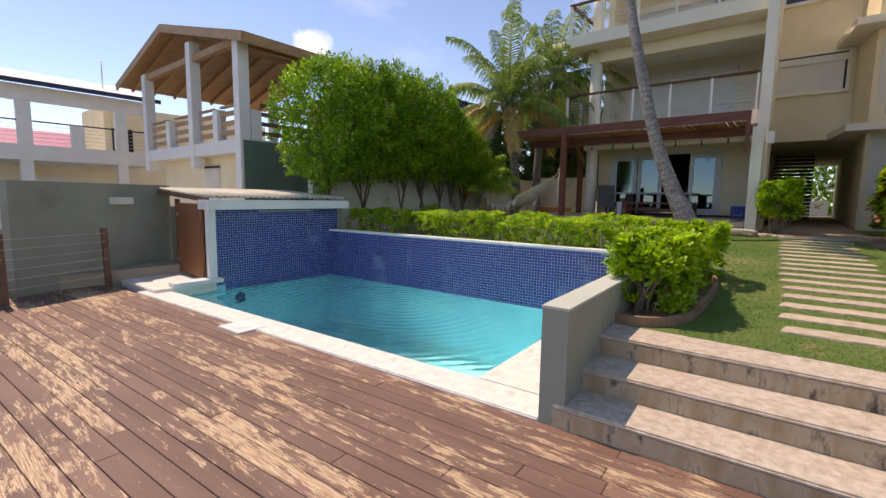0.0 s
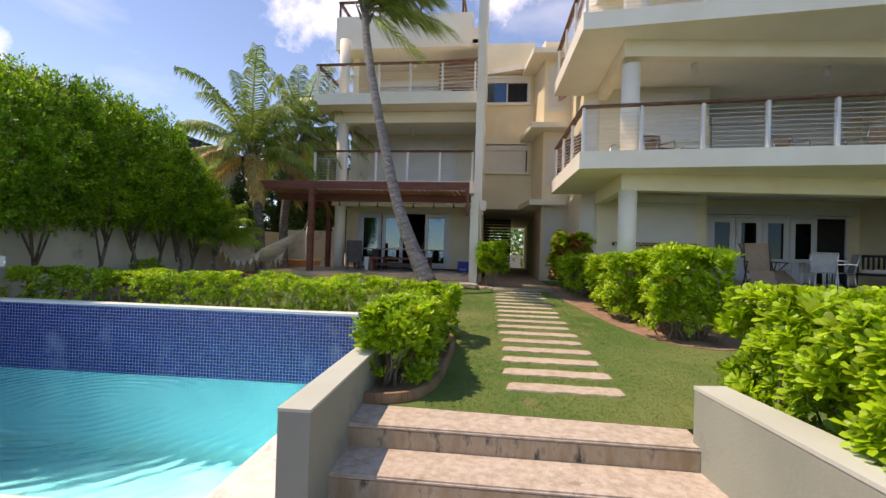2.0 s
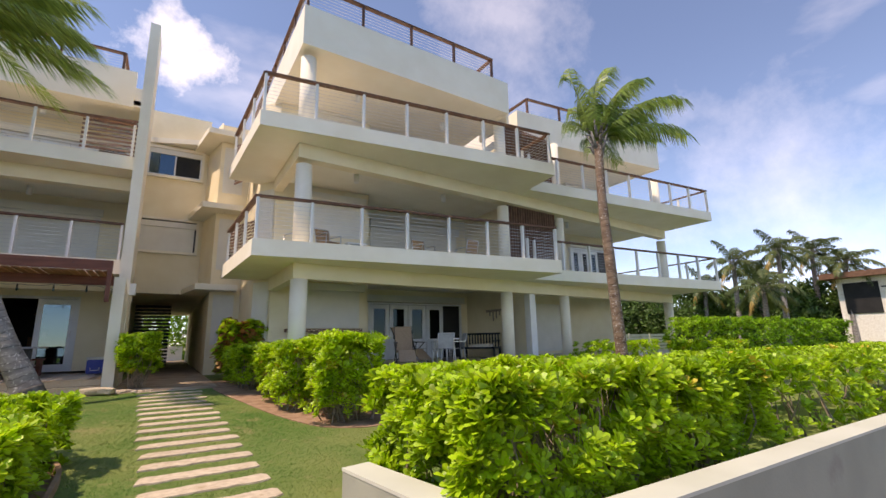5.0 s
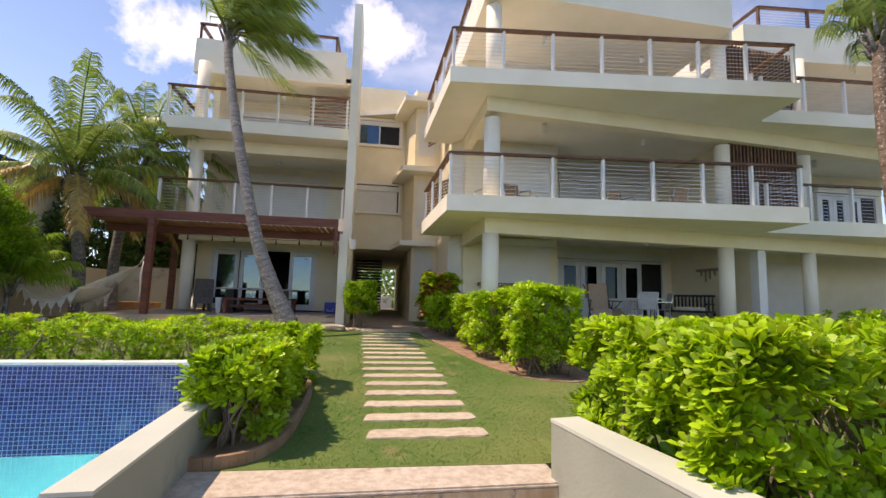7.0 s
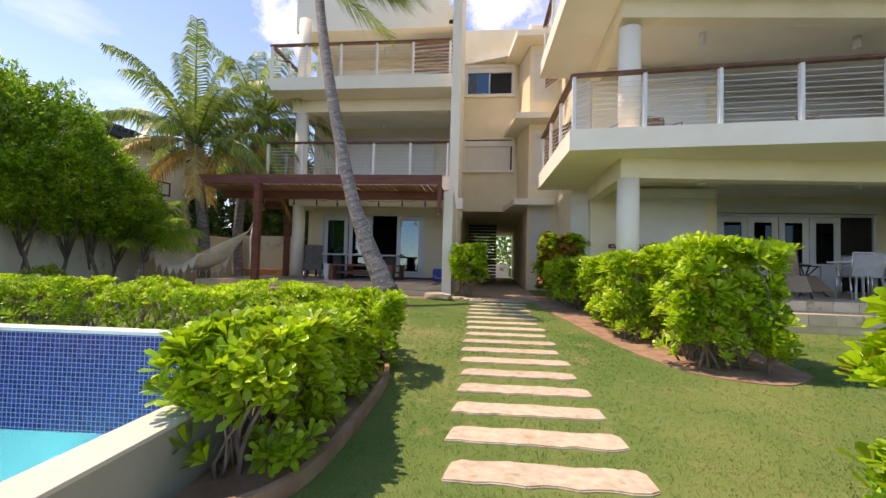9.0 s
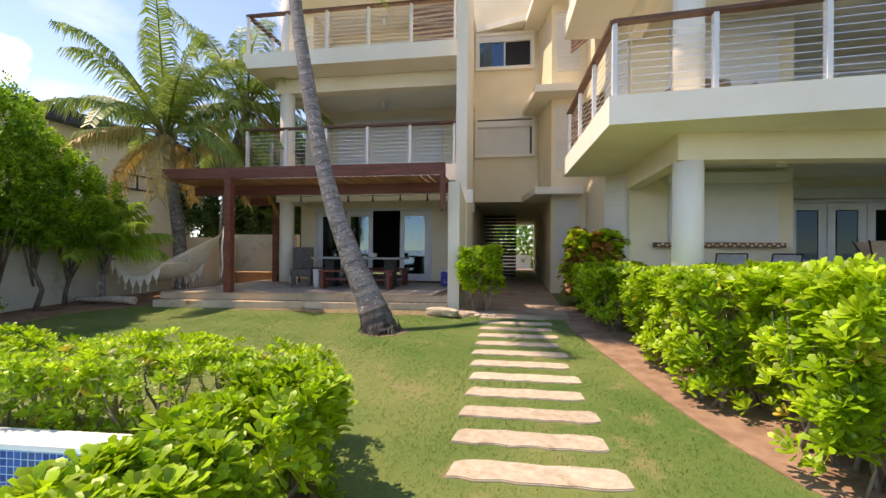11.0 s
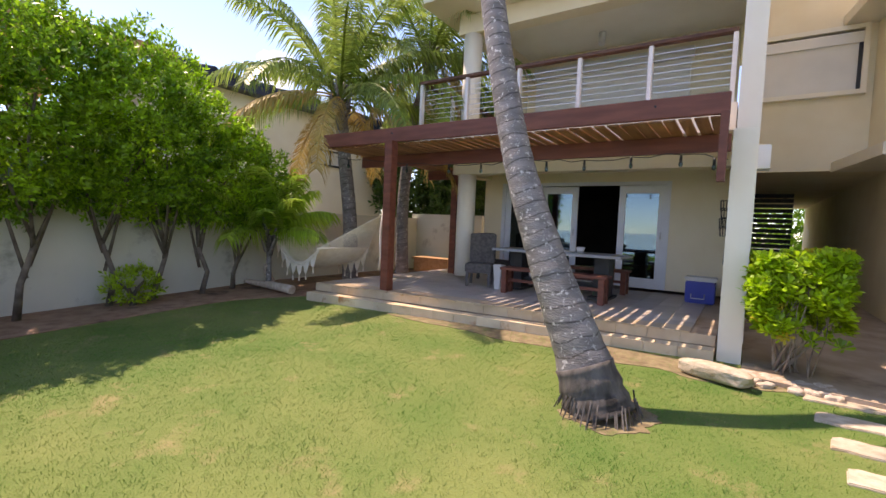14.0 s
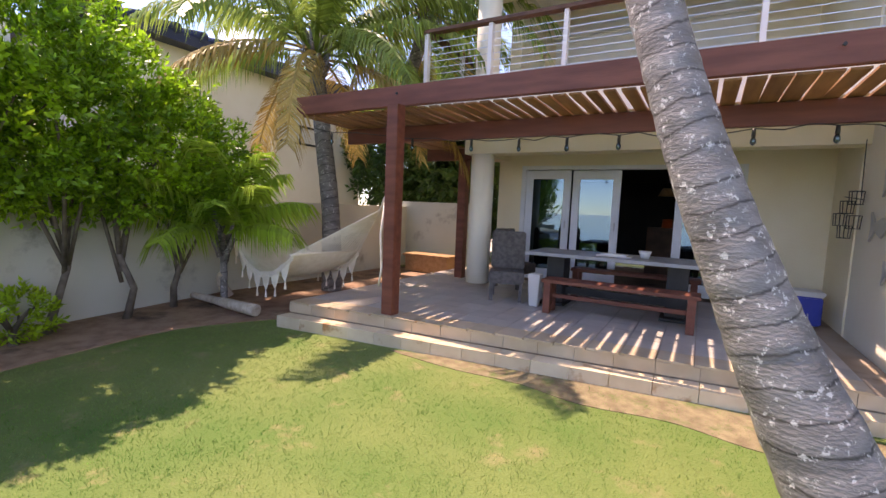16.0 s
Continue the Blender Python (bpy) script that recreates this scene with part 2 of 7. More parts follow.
def add_rings(m):
    """Dark cracks and pale blotches round a palm trunk."""
    n, l = m.node_tree.nodes, m.node_tree.links
    b = n["Principled BSDF"]
    base = b.inputs["Base Color"].links[0].from_socket
    geo = n.new("ShaderNodeNewGeometry")
    wob = n.new("ShaderNodeTexNoise")
    wob.inputs["Scale"].default_value, wob.inputs["Detail"].default_value = 3.0, 5
    l.new(geo.outputs["Position"], wob.inputs["Vector"])
    sep = n.new("ShaderNodeSeparateXYZ")
    l.new(geo.outputs["Position"], sep.inputs[0])
    lean = n.new("ShaderNodeMath")
    lean.operation = "MULTIPLY_ADD"
    lean.inputs[1].default_value = -0.35
    l.new(sep.outputs["X"], lean.inputs[0])
    l.new(sep.outputs["Z"], lean.inputs[2])
    ph = n.new("ShaderNodeMath")
    ph.operation = "MULTIPLY_ADD"
    ph.inputs[1].default_value = 0.16
    l.new(wob.outputs["Fac"], ph.inputs[0])
    l.new(lean.outputs[0], ph.inputs[2])
    saw = n.new("ShaderNodeMath")
    saw.operation = "PINGPONG"
    saw.inputs[1].default_value = 0.075
    l.new(ph.outputs[0], saw.inputs[0])
    r = n.new("ShaderNodeValToRGB")
    r.color_ramp.elements[0].position, r.color_ramp.elements[1].position = 0.002, 0.011
    r.color_ramp.elements[0].color, r.color_ramp.elements[1].color = (0.12, 0.11, 0.10, 1), (1, 1, 1, 1)
    l.new(saw.outputs[0], r.inputs[0])
    mx = n.new("ShaderNodeMixRGB")
    mx.blend_type = "MULTIPLY"
    mx.inputs[0].default_value = 0.75
    l.new(base, mx.inputs[1])
    l.new(r.outputs[0], mx.inputs[2])
    sp = n.new("ShaderNodeTexNoise")
    sp.inputs["Scale"].default_value, sp.inputs["Detail"].default_value, sp.inputs["Roughness"].default_value = 20.0, 10, 0.75
    l.new(geo.outputs["Position"], sp.inputs["Vector"])
    rs = n.new("ShaderNodeValToRGB")
    rs.color_ramp.elements[0].position, rs.color_ramp.elements[1].position = 0.575, 0.60
    l.new(sp.outputs["Fac"], rs.inputs[0])
    m2 = n.new("ShaderNodeMixRGB")
    m2.inputs[2].default_value = (0.56, 0.54, 0.51, 1)
    l.new(rs.outputs[0], m2.inputs[0])
    l.new(mx.outputs[0], m2.inputs[1])
    l.new(m2.outputs[0], b.inputs["Base Color"])


add_rings(M_TRUNK)
M_TRUNK_BROWN = surf("brown_ringed_palm_bark", (0.12, 0.075, 0.05), (0.24, 0.17, 0.12), 4.0, 0.9, 0.9, 30, stretch=(1, 1, 2.2))
add_rings(M_TRUNK_BROWN)
M_TRUNK_BASE = surf("dark_palm_base", (0.04, 0.035, 0.03), (0.17, 0.155, 0.14), 7.0, 0.95, 1.0, 25, stretch=(1, 1, 0.4))
M_GRASS = surf("lawn", (0.085, 0.155, 0.028), (0.165, 0.205, 0.055), 0.7, 0.9, 0.9, 60, c3=(0.235, 0.215, 0.085), stain=0.25, stain_scale=2.2)
M_BLADE = surf("grass_blade", (0.07, 0.235, 0.03), (0.215, 0.295, 0.075), 0.7, 0.7, 0, island=0.25, c3=(0.30, 0.28, 0.11), stain=0.2, stain_scale=2.6, through_light=0.2)
M_ROPE = surf("cotton_rope", (0.73, 0.66, 0.54), (0.82, 0.76, 0.65), 9.0, 0.9, 0.3, 60)
M_WICKER = surf("grey_wicker", (0.09, 0.08, 0.075), (0.15, 0.135, 0.125), 20.0, 0.8, 0.7, 90)
M_TABLE = surf("grey_tabletop", (0.30, 0.31, 0.32), (0.38, 0.39, 0.40), 6.0, 0.45, 0.1, 40)
M_BLUE = surf("blue_plastic", (0.02, 0.04, 0.30), (0.03, 0.06, 0.38), 2.0, 0.4, 0)
M_FRAME = surf("white_door_frame", (0.66, 0.69, 0.72), (0.72, 0.75, 0.78), 2.0, 0.4, 0)
M_SHUTTER = surf("white_shutter", (0.72, 0.70, 0.63), (0.77, 0.75, 0.68), 2.0, 0.6, 0.05, 40)
M_TAN = surf("tan_sling_fabric", (0.36, 0.25, 0.17), (0.42, 0.30, 0.21), 20.0, 0.9, 0.3, 90)
M_BLACK = surf("black_metal_and_shade", (0.02, 0.02, 0.02), (0.035, 0.035, 0.035), 3.0, 0.5, 0)
M_CERAMIC = surf("pale_planter", (0.66, 0.64, 0.6), (0.72, 0.7, 0.66), 3.0, 0.5, 0)
M_TERRA = surf("brown_bed_edging", (0.27, 0.16, 0.09), (0.36, 0.24, 0.15), 5.0, 0.9, 0.5, 40)
M_PINK = surf("pink_metal_roof", (0.42, 0.10, 0.17), (0.50, 0.14, 0.22), 2.0, 0.6, 0.1)
M_NAVY = surf("navy_roof_edge", (0.02, 0.03, 0.06), (0.03, 0.04, 0.08), 2.0, 0.5, 0)
M_CORRUGATED = surf("weathered_corrugated_sheet", (0.42, 0.40, 0.30), (0.56, 0.55, 0.45), 2.0, 0.7, 0.3, 30, c3=(0.28, 0.22, 0.13), stain=0.3)
M_SAND = surf("sand_ground", (0.40, 0.33, 0.23), (0.50, 0.42, 0.31), 0.3, 0.95, 0.4, 10, c3=(0.10, 0.16, 0.04), stain=0.4, stain_scale=0.15)


def deck_material():
    """Brown paint worn through to raw yellow wood, along the boards."""
    m = surf("worn_brown_deck", (0.175, 0.095, 0.067), (0.24, 0.135, 0.098), 1.6, 0.6, 0.35, 30, vary=0.14, stretch=(0.5, 3, 3))
    n, l = m.node_tree.nodes, m.node_tree.links
    b = n["Principled BSDF"]
    base = b.inputs["Base Color"].links[0].from_socket
    mp = n.new("ShaderNodeMapping")
    mp.inputs["Scale"].default_value = (1.9, 10.0, 1)
    geo = n.new("ShaderNodeNewGeometry")
    l.new(geo.outputs["Position"], mp.inputs["Vector"])
    a = n.new("ShaderNodeTexNoise")
    a.inputs["Scale"].default_value, a.inputs["Detail"].default_value, a.inputs["Roughness"].default_value = 1.5, 12, 0.78
    l.new(mp.outputs[0], a.inputs["Vector"])
    patch = n.new("ShaderNodeTexNoise")
    patch.inputs["Scale"].default_value, patch.inputs["Detail"].default_value = 0.9, 3
    mpp = n.new("ShaderNodeMapping")
    mpp.inputs["Scale"].default_value = (0.55, 1.9, 1)
    l.new(geo.outputs["Position"], mpp.inputs["Vector"])
    l.new(mpp.outputs[0], patch.inputs["Vector"])
    board = n.new("ShaderNodeObjectInfo")
    sm = n.new("ShaderNodeMath")
    sm.operation = "MULTIPLY_ADD"
    sm.inputs[1].default_value = 0.5
    l.new(patch.outputs["Fac"], sm.inputs[0])
    l.new(a.outputs["Fac"], sm.inputs[2])
    r = n.new("ShaderNodeValToRGB")
    r.color_ramp.elements[0].position, r.color_ramp.elements[1].position = 0.836, 0.844
    half = n.new("ShaderNodeMath")
    half.operation = "MULTIPLY_ADD"
    half.inputs[1].default_value = 0.09
    l.new(board.outputs["Random"], half.inputs[0])
    l.new(sm.outputs[0], half.inputs[2])
    l.new(half.outputs[0], r.inputs[0])
    grain = n.new("ShaderNodeTexNoise")
    grain.inputs["Scale"].default_value, grain.inputs["Detail"].default_value = 3.0, 8
    mp2 = n.new("ShaderNodeMapping")
    mp2.inputs["Scale"].default_value = (2, 40, 1)
    l.new(geo.outputs["Position"], mp2.inputs["Vector"])
    l.new(mp2.outputs[0], grain.inputs["Vector"])
    rg = n.new("ShaderNodeValToRGB")
    rg.color_ramp.elements[0].position, rg.color_ramp.elements[1].position = 0.38, 0.6
    rg.color_ramp.elements[0].color, rg.color_ramp.elements[1].color = (0.34, 0.19, 0.10, 1), (0.66, 0.50, 0.32, 1)
    l.new(grain.outputs["Fac"], rg.inputs[0])
    mx = n.new("ShaderNodeMixRGB")
    l.new(r.outputs[0], mx.inputs[0])
    l.new(base, mx.inputs[1])
    l.new(rg.outputs[0], mx.inputs[2])
    l.new(mx.outputs[0], b.inputs["Base Color"])
    return m


M_DECK = deck_material()


def mosaic_material():
    """Small blue glass tiles with pale joints."""
    m = bpy.data.materials.new("blue_mosaic")
    m.use_nodes = True
    n, l = m.node_tree.nodes, m.node_tree.links
    b = n["Principled BSDF"]
    tc, sep = n.new("ShaderNodeTexCoord"), n.new("ShaderNodeSeparateXYZ")
    l.new(tc.outputs["Object"], sep.inputs[0])
    ad = n.new("ShaderNodeMath")
    l.new(sep.outputs["X"], ad.inputs[0])
    l.new(sep.outputs["Y"], ad.inputs[1])
    cmb = n.new("ShaderNodeCombineXYZ")
    l.new(ad.outputs[0], cmb.inputs["X"])
    l.new(sep.outputs["Z"], cmb.inputs["Y"])
    br = n.new("ShaderNodeTexBrick")
    br.offset = 0.0
    br.inputs["Scale"].default_value = 1.0
    br.inputs["Brick Width"].default_value = br.inputs["Row Height"].default_value = 0.05
    br.inputs["Mortar Size"].default_value, br.inputs["Mortar Smooth"].default_value = 0.0032, 0.2
    br.inputs["Bias"].default_value = 0.0
    br.inputs["Color1"].default_value, br.inputs["Color2"].default_value = (0.010, 0.024, 0.14, 1), (0.024, 0.055, 0.27, 1)
    br.inputs["Mortar"].default_value = (0.34, 0.40, 0.58, 1)
    l.new(cmb.outputs[0], br.inputs["Vector"])
    n2 = n.new("ShaderNodeTexNoise")
    n2.inputs["Scale"].default_value, n2.inputs["Detail"].default_value = 1.6, 7
    l.new(tc.outputs["Object"], n2.inputs["Vector"])
    r2 = n.new("ShaderNodeValToRGB")
    r2.color_ramp.elements[0].position, r2.color_ramp.elements[1].position = 0.6, 0.9
    mx = n.new("ShaderNodeMixRGB")
    mx.inputs[2].default_value = (0.25, 0.32, 0.50, 1)
    l.new(n2.outputs["Fac"], r2.inputs[0])
    l.new(r2.outputs[0], mx.inputs[0])
    l.new(br.outputs["Color"], mx.inputs[1])
    l.new(mx.outputs[0], b.inputs["Base Color"])
    b.inputs["Roughness"].default_value = 0.22
    bp = n.new("ShaderNodeBump")
    bp.invert = True
    bp.inputs["Strength"].default_value, bp.inputs["Distance"].default_value = 0.5, 0.004
    l.new(br.outputs["Fac"], bp.inputs["Height"])
    l.new(bp.outputs[0], b.inputs["Normal"])
    return m


M_MOSAIC = mosaic_material()
M_POOL = surf("turquoise_pool_plaster", (0.13, 0.60, 0.67), (0.19, 0.70, 0.76), 1.2, 0.8, 0.0)


def water_material():
    m = bpy.data.materials.new("pool_water")
    m.use_nodes = True
    n, l = m.node_tree.nodes, m.node_tree.links
    b = n["Principled BSDF"]
    b.inputs["Base Color"].default_value = (0.92, 0.99, 1.0, 1)
    b.inputs["Roughness"].default_value, b.inputs["IOR"].default_value = 0.03, 1.33
    b.inputs["Transmission Weight"].default_value = 1.0
    tc = n.new("ShaderNodeTexCoord")
    wv = n.new("ShaderNodeTexWave")
    wv.wave_type, wv.rings_direction = "RINGS", "Z"
    wv.inputs["Scale"].default_value, wv.inputs["Distortion"].default_value, wv.inputs["Detail"].default_value = 1.7, 3.0, 2
    mp = n.new("ShaderNodeMapping")
    mp.inputs["Location"].default_value = (3.6, -2.6, 0)
    l.new(tc.outputs["Object"], mp.inputs["Vector"])
    l.new(mp.outputs[0], wv.inputs["Vector"])
    ns = n.new("ShaderNodeTexNoise")
    ns.inputs["Scale"].default_value, ns.inputs["Detail"].default_value = 4.0, 3
    l.new(tc.outputs["Object"], ns.inputs["Vector"])
    ad = n.new("ShaderNodeMath")
    ad.operation = "MULTIPLY_ADD"
    ad.inputs[1].default_value = 0.5
    l.new(wv.outputs["Fac"], ad.inputs[0])
    l.new(ns.outputs["Fac"], ad.inputs[2])
    bp = n.new("ShaderNodeBump")
    bp.inputs["Strength"].default_value, bp.inputs["Distance"].default_value = 0.05, 0.04
    l.new(ad.outputs[0], bp.inputs["Height"])
    l.new(bp.outputs[0], b.inputs["Normal"])
    return m


M_WATER = water_material()


def glass_material(name, tint, shine=0.2, rough=0.01):
    """Dark tinted glass that mirrors the sea; the reflection's blue is partly put into its gloss colour."""
    m = bpy.data.materials.new(name)
    m.use_nodes = True
    n, l = m.node_tree.nodes, m.node_tree.links
    n.clear()
    out = n.new("ShaderNodeOutputMaterial")
    gl, tr, mx, fr = n.new("ShaderNodeBsdfGlossy"), n.new("ShaderNodeBsdfTransparent"), n.new("ShaderNodeMixShader"), n.new("ShaderNodeFresnel")
    fr.inputs["IOR"].default_value = 1.55
    gl.inputs["Roughness"].default_value = rough
    # dark blue gloss paints the sea and sky colour into the reflection
    gl.inputs["Color"].default_value = (0.30, 0.46, 0.56, 1)
    tr.inputs["Color"].default_value = (*tint, 1)
    sc = n.new("ShaderNodeMath")
    sc.operation = "MULTIPLY_ADD"
    sc.inputs[1].default_value, sc.inputs[2].default_value = 1.0, shine
    l.new(fr.outputs[0], sc.inputs[0])
    l.new(sc.outputs[0], mx.inputs[0])
    l.new(tr.outputs[0], mx.inputs[1])
    l.new(gl.outputs[0], mx.inputs[2])
    l.new(mx.outputs[0], out.inputs[0])
    return m


M_GLASS = glass_material("tinted_glass", (0.35, 0.42, 0.45))
# tint near black, so the darkness behind the panes is in the glass colour
M_GLASS_DARK = glass_material("dark_glass", (0.02, 0.022, 0.025), 0.0)
M_SEA = surf("sea_water", (0.01, 0.10, 0.16), (0.015, 0.14, 0.2), 0.05, 0.12, 0.5, 0.8)


# ---- shape helpers ----
def bx(bm, x0, x1, y0, y1, z0, z1, m=None):
    """A box from its bounds, optionally moved by a matrix."""
    vs = [Vector((x, y, z)) for x in (x0, x1) for y in (y0, y1) for z in (z0, z1)]
    if m is not None:
        vs = [m @ v for v in vs]
    v = [bm.verts.new(p) for p in vs]
    for f in ((0, 1, 3, 2), (4, 6, 7, 5), (0, 4, 5, 1), (2, 3, 7, 6), (0, 2, 6, 4), (1, 5, 7, 3)):
        bm.faces.new([v[i] for i in f])


def prism(bm, pts, z0, z1):
    """A prism over a plan of (x, y) points, anticlockwise."""
    a, b = [bm.verts.new((x, y, z0)) for x, y in pts], [bm.verts.new((x, y, z1)) for x, y in pts]
    bm.faces.new(a[::-1])
    bm.faces.new(b)
    k = len(pts)
    for i in range(k):
        bm.faces.new((a[i], a[(i + 1) % k], b[(i + 1) % k], b[i]))


def rod(bm, p, q, r0, r1=None, seg=8):
    """A round bar from p to q."""
    p, q = Vector(p), Vector(q)
    r1 = r0 if r1 is None else r1
    d = (q - p).normalized()
    u = d.orthogonal().normalized()
    w = d.cross(u)
    ra, rb = [], []
    for i in range(seg):
        t = 2 * math.pi * i / seg
        o = u * math.cos(t) + w * math.sin(t)
        ra.append(bm.verts.new(p + o * r0))
        rb.append(bm.verts.new(q + o * r1))
    for i in range(seg):
        j = (i + 1) % seg
        f = bm.faces.new((ra[i], ra[j], rb[j], rb[i]))
        f.smooth = seg > 6
    bm.faces.new(ra[::-1])
    bm.faces.new(rb)


def tube(bm, pts, radii, seg=8):
    """A smooth tube through points with their radii."""
    pts = [Vector(p) for p in pts]
    rings = []
    u = (pts[1] - pts[0]).orthogonal().normalized()
    for i, p in enumerate(pts):
        d = (pts[min(i + 1, len(pts) - 1)] - pts[max(i - 1, 0)]).normalized()
        u = (u - d * u.dot(d)).normalized()
        w = d.cross(u)
        rings.append([bm.verts.new(p + (u * math.cos(2 * math.pi * k / seg) + w * math.sin(2 * math.pi * k / seg)) * radii[i]) for k in range(seg)])
    for a, b in zip(rings, rings[1:]):
        for k in range(seg):
            f = bm.faces.new((a[k], a[(k + 1) % seg], b[(k + 1) % seg], b[k]))
            f.smooth = True
    bm.faces.new(rings[0][::-1])
    bm.faces.new(rings[-1])


def beam(bm, p, q, w, h):
    """A squared bar from p to q, w wide and h high, p and q on its middle line."""
    p, q = Vector(p), Vector(q)
    d = (q - p).normalized()
    side = d.cross(Vector((0, 0, 1)))
    side = side.normalized() if side.length > 1e-4 else Vector((1, 0, 0))
    top = side.cross(d).normalized()
    v = []
    for e in (p, q):
        for a, b in ((-1, -1), (1, -1), (1, 1), (-1, 1)):
            v.append(bm.verts.new(e + side * a * w / 2 + top * b * h / 2))
    for f in ((3, 2, 1, 0), (4, 5, 6, 7), (0, 1, 5, 4), (1, 2, 6, 5), (2, 3, 7, 6), (3, 0, 4, 7)):
        bm.faces.new([v[i] for i in f])


def curve_pts(pts, n=6):
    out = []
    for i in range(len(pts) - 1):
        p0, p1, p2, p3 = (Vector(pts[max(i - 1, 0)]), Vector(pts[i]), Vector(pts[i + 1]), Vector(pts[min(i + 2, len(pts) - 1)]))
        for k in range(n):
            t = k / n
            out.append(0.5 * ((2 * p1) + (p2 - p0) * t + (2 * p0 - 5 * p1 + 4 * p2 - p3) * t * t + (3 * p1 - p0 - 3 * p2 + p3) * t ** 3))
    out.append(Vector(pts[-1]))
    return [tuple(p) for p in out]


def mesh_ob(name, bm, mat, bevel=0.0):
    bmesh.ops.recalc_face_normals(bm, faces=bm.faces)
    if bevel:
        bmesh.ops.bevel(bm, geom=list(bm.edges), offset=bevel, segments=2, affect="EDGES", clamp_overlap=True)
    me = bpy.data.meshes.new(name)
    bm.to_mesh(me)
    bm.free()
    me.materials.append(mat)
    return new(name, me)


def part(name, bm, mat, parent, label="", bevel=0.0):
    ob = mesh_ob(name, bm, mat, bevel)
    ob.parent = parent
    return tagged(ob, label)


def boxpart(name, b, mat, parent, label="", bevel=0.0):
    bm = bmesh.new()
    bx(bm, *b)
    return part(name, bm, mat, parent, label, bevel)


def built(name, bm, mat, label="", bevel=0.0):
    """A piece of the setting."""
    return tagged(mesh_ob(name, bm, mat, bevel), label, kind="structure")


def thing(name, label, category, at=(0, 0, 0), turn=0.0, group="", kind=""):
    ob = new(name)
    ob.matrix_basis = pose(*at, 0, 0, turn)
    return tagged(ob, label, category, group, kind)


def raw(name, verts, faces, mat, parent=None, label="", smooth=False):
    me = bpy.data.meshes.new(name)
    verts = np.asarray(verts, np.float32)
    me.vertices.add(len(verts))
    me.vertices.foreach_set("co", verts.ravel())
    faces = np.asarray(faces, np.int32)
    k = faces.shape[1]
    me.loops.add(faces.size)
    me.loops.foreach_set("vertex_index", faces.ravel())
    me.polygons.add(len(faces))
    me.polygons.foreach_set("loop_start", np.arange(len(faces), dtype=np.int32) * k)
    me.update(calc_edges=True)
    me.materials.append(mat)
    if smooth:
        me.polygons.foreach_set("use_smooth", np.ones(len(faces), bool))
    ob = new(name, me)
    if parent:
        ob.parent = parent
    return tagged(ob, label)


rng = np.random.default_rng(7)


def lawn_z(y):
    return 0.53 + max(0.0, min(1.0, (y - 4.4) / 9.4)) * 0.41


def scatter(name, centres, normals, sizes, mat, parent, leaf, label=""):
    """Copies of one small leaf shape (verts, faces) laid at many places, as one mesh. Leaf lies along +x and faces +z."""
    lv, lf = leaf
    lv = np.asarray(lv, float)
    k = len(centres)
    nrm = normals / np.maximum(np.linalg.norm(normals, axis=1, keepdims=True), 1e-6)
    r = rng.normal(size=(k, 3))
    u = r - nrm * (r * nrm).sum(1, keepdims=True)
    u /= np.maximum(np.linalg.norm(u, axis=1, keepdims=True), 1e-6)
    w = np.cross(nrm, u)
    V = centres[:, None, :] + sizes[:, None, None] * (lv[None, :, 0:1] * u[:, None, :] + lv[None, :, 1:2] * w[:, None, :] + lv[None, :, 2:3] * nrm[:, None, :])
    F = np.asarray(lf, int)[None] + (np.arange(k) * len(lv))[:, None, None]
    return raw(name, V.reshape(-1, 3), F.reshape(-1, len(lf[0])), mat, parent, label)


def rosette(leaves=9, lift=1.2, width=0.15):
    """A tuft of spoon-shaped leaves round a stem tip."""
    v, f = [], []
    for i in range(leaves):
        a = 2.4 * i
        up = lift * (0.25 + 1.1 * i / leaves)
        d = Vector((math.cos(a), math.sin(a), up)).normalized()
        s = Vector((-math.sin(a), math.cos(a), 0))
        length = 1.0 - 0.35 * i / leaves
        k = len(v)
        m1, m2 = d * length * 0.5 + Vector((0, 0, 0.04)), d * length * 0.84 + Vector((0, 0, 0.05))
        v += [tuple(d * 0.08), tuple(m1 + s * width * 0.6), tuple(m1 - s * width * 0.6), tuple(m2 + s * width), tuple(m2 - s * width), tuple(d * length)]
        f += [(k, k + 1, k + 2), (k + 1, k + 3, k + 2), (k + 2, k + 3, k + 4), (k + 3, k + 5, k + 4)]
    return v, f


def sprig(leaves=7, width=0.13):
    """A short twig of small pointed leaves, growing along +z."""
    v, f = [], []
    for i in range(leaves):
        a, z = 2.4 * i, i / leaves
        d = Vector((math.cos(a), math.sin(a), 0.9)).normalized()
        s = Vector((-math.sin(a), math.cos(a), 0))
        o = Vector((0, 0, z))
        k = len(v)
        v += [tuple(o), tuple(o + d * 0.3 + s * width), tuple(o + d * 0.62), tuple(o + d * 0.3 - s * width)]
        f += [(k, k + 1, k + 2, k + 3)]
    return v, f


ROSETTE, ROSETTE_SMALL, SPRIG = rosette(11), rosette(6), sprig(7)


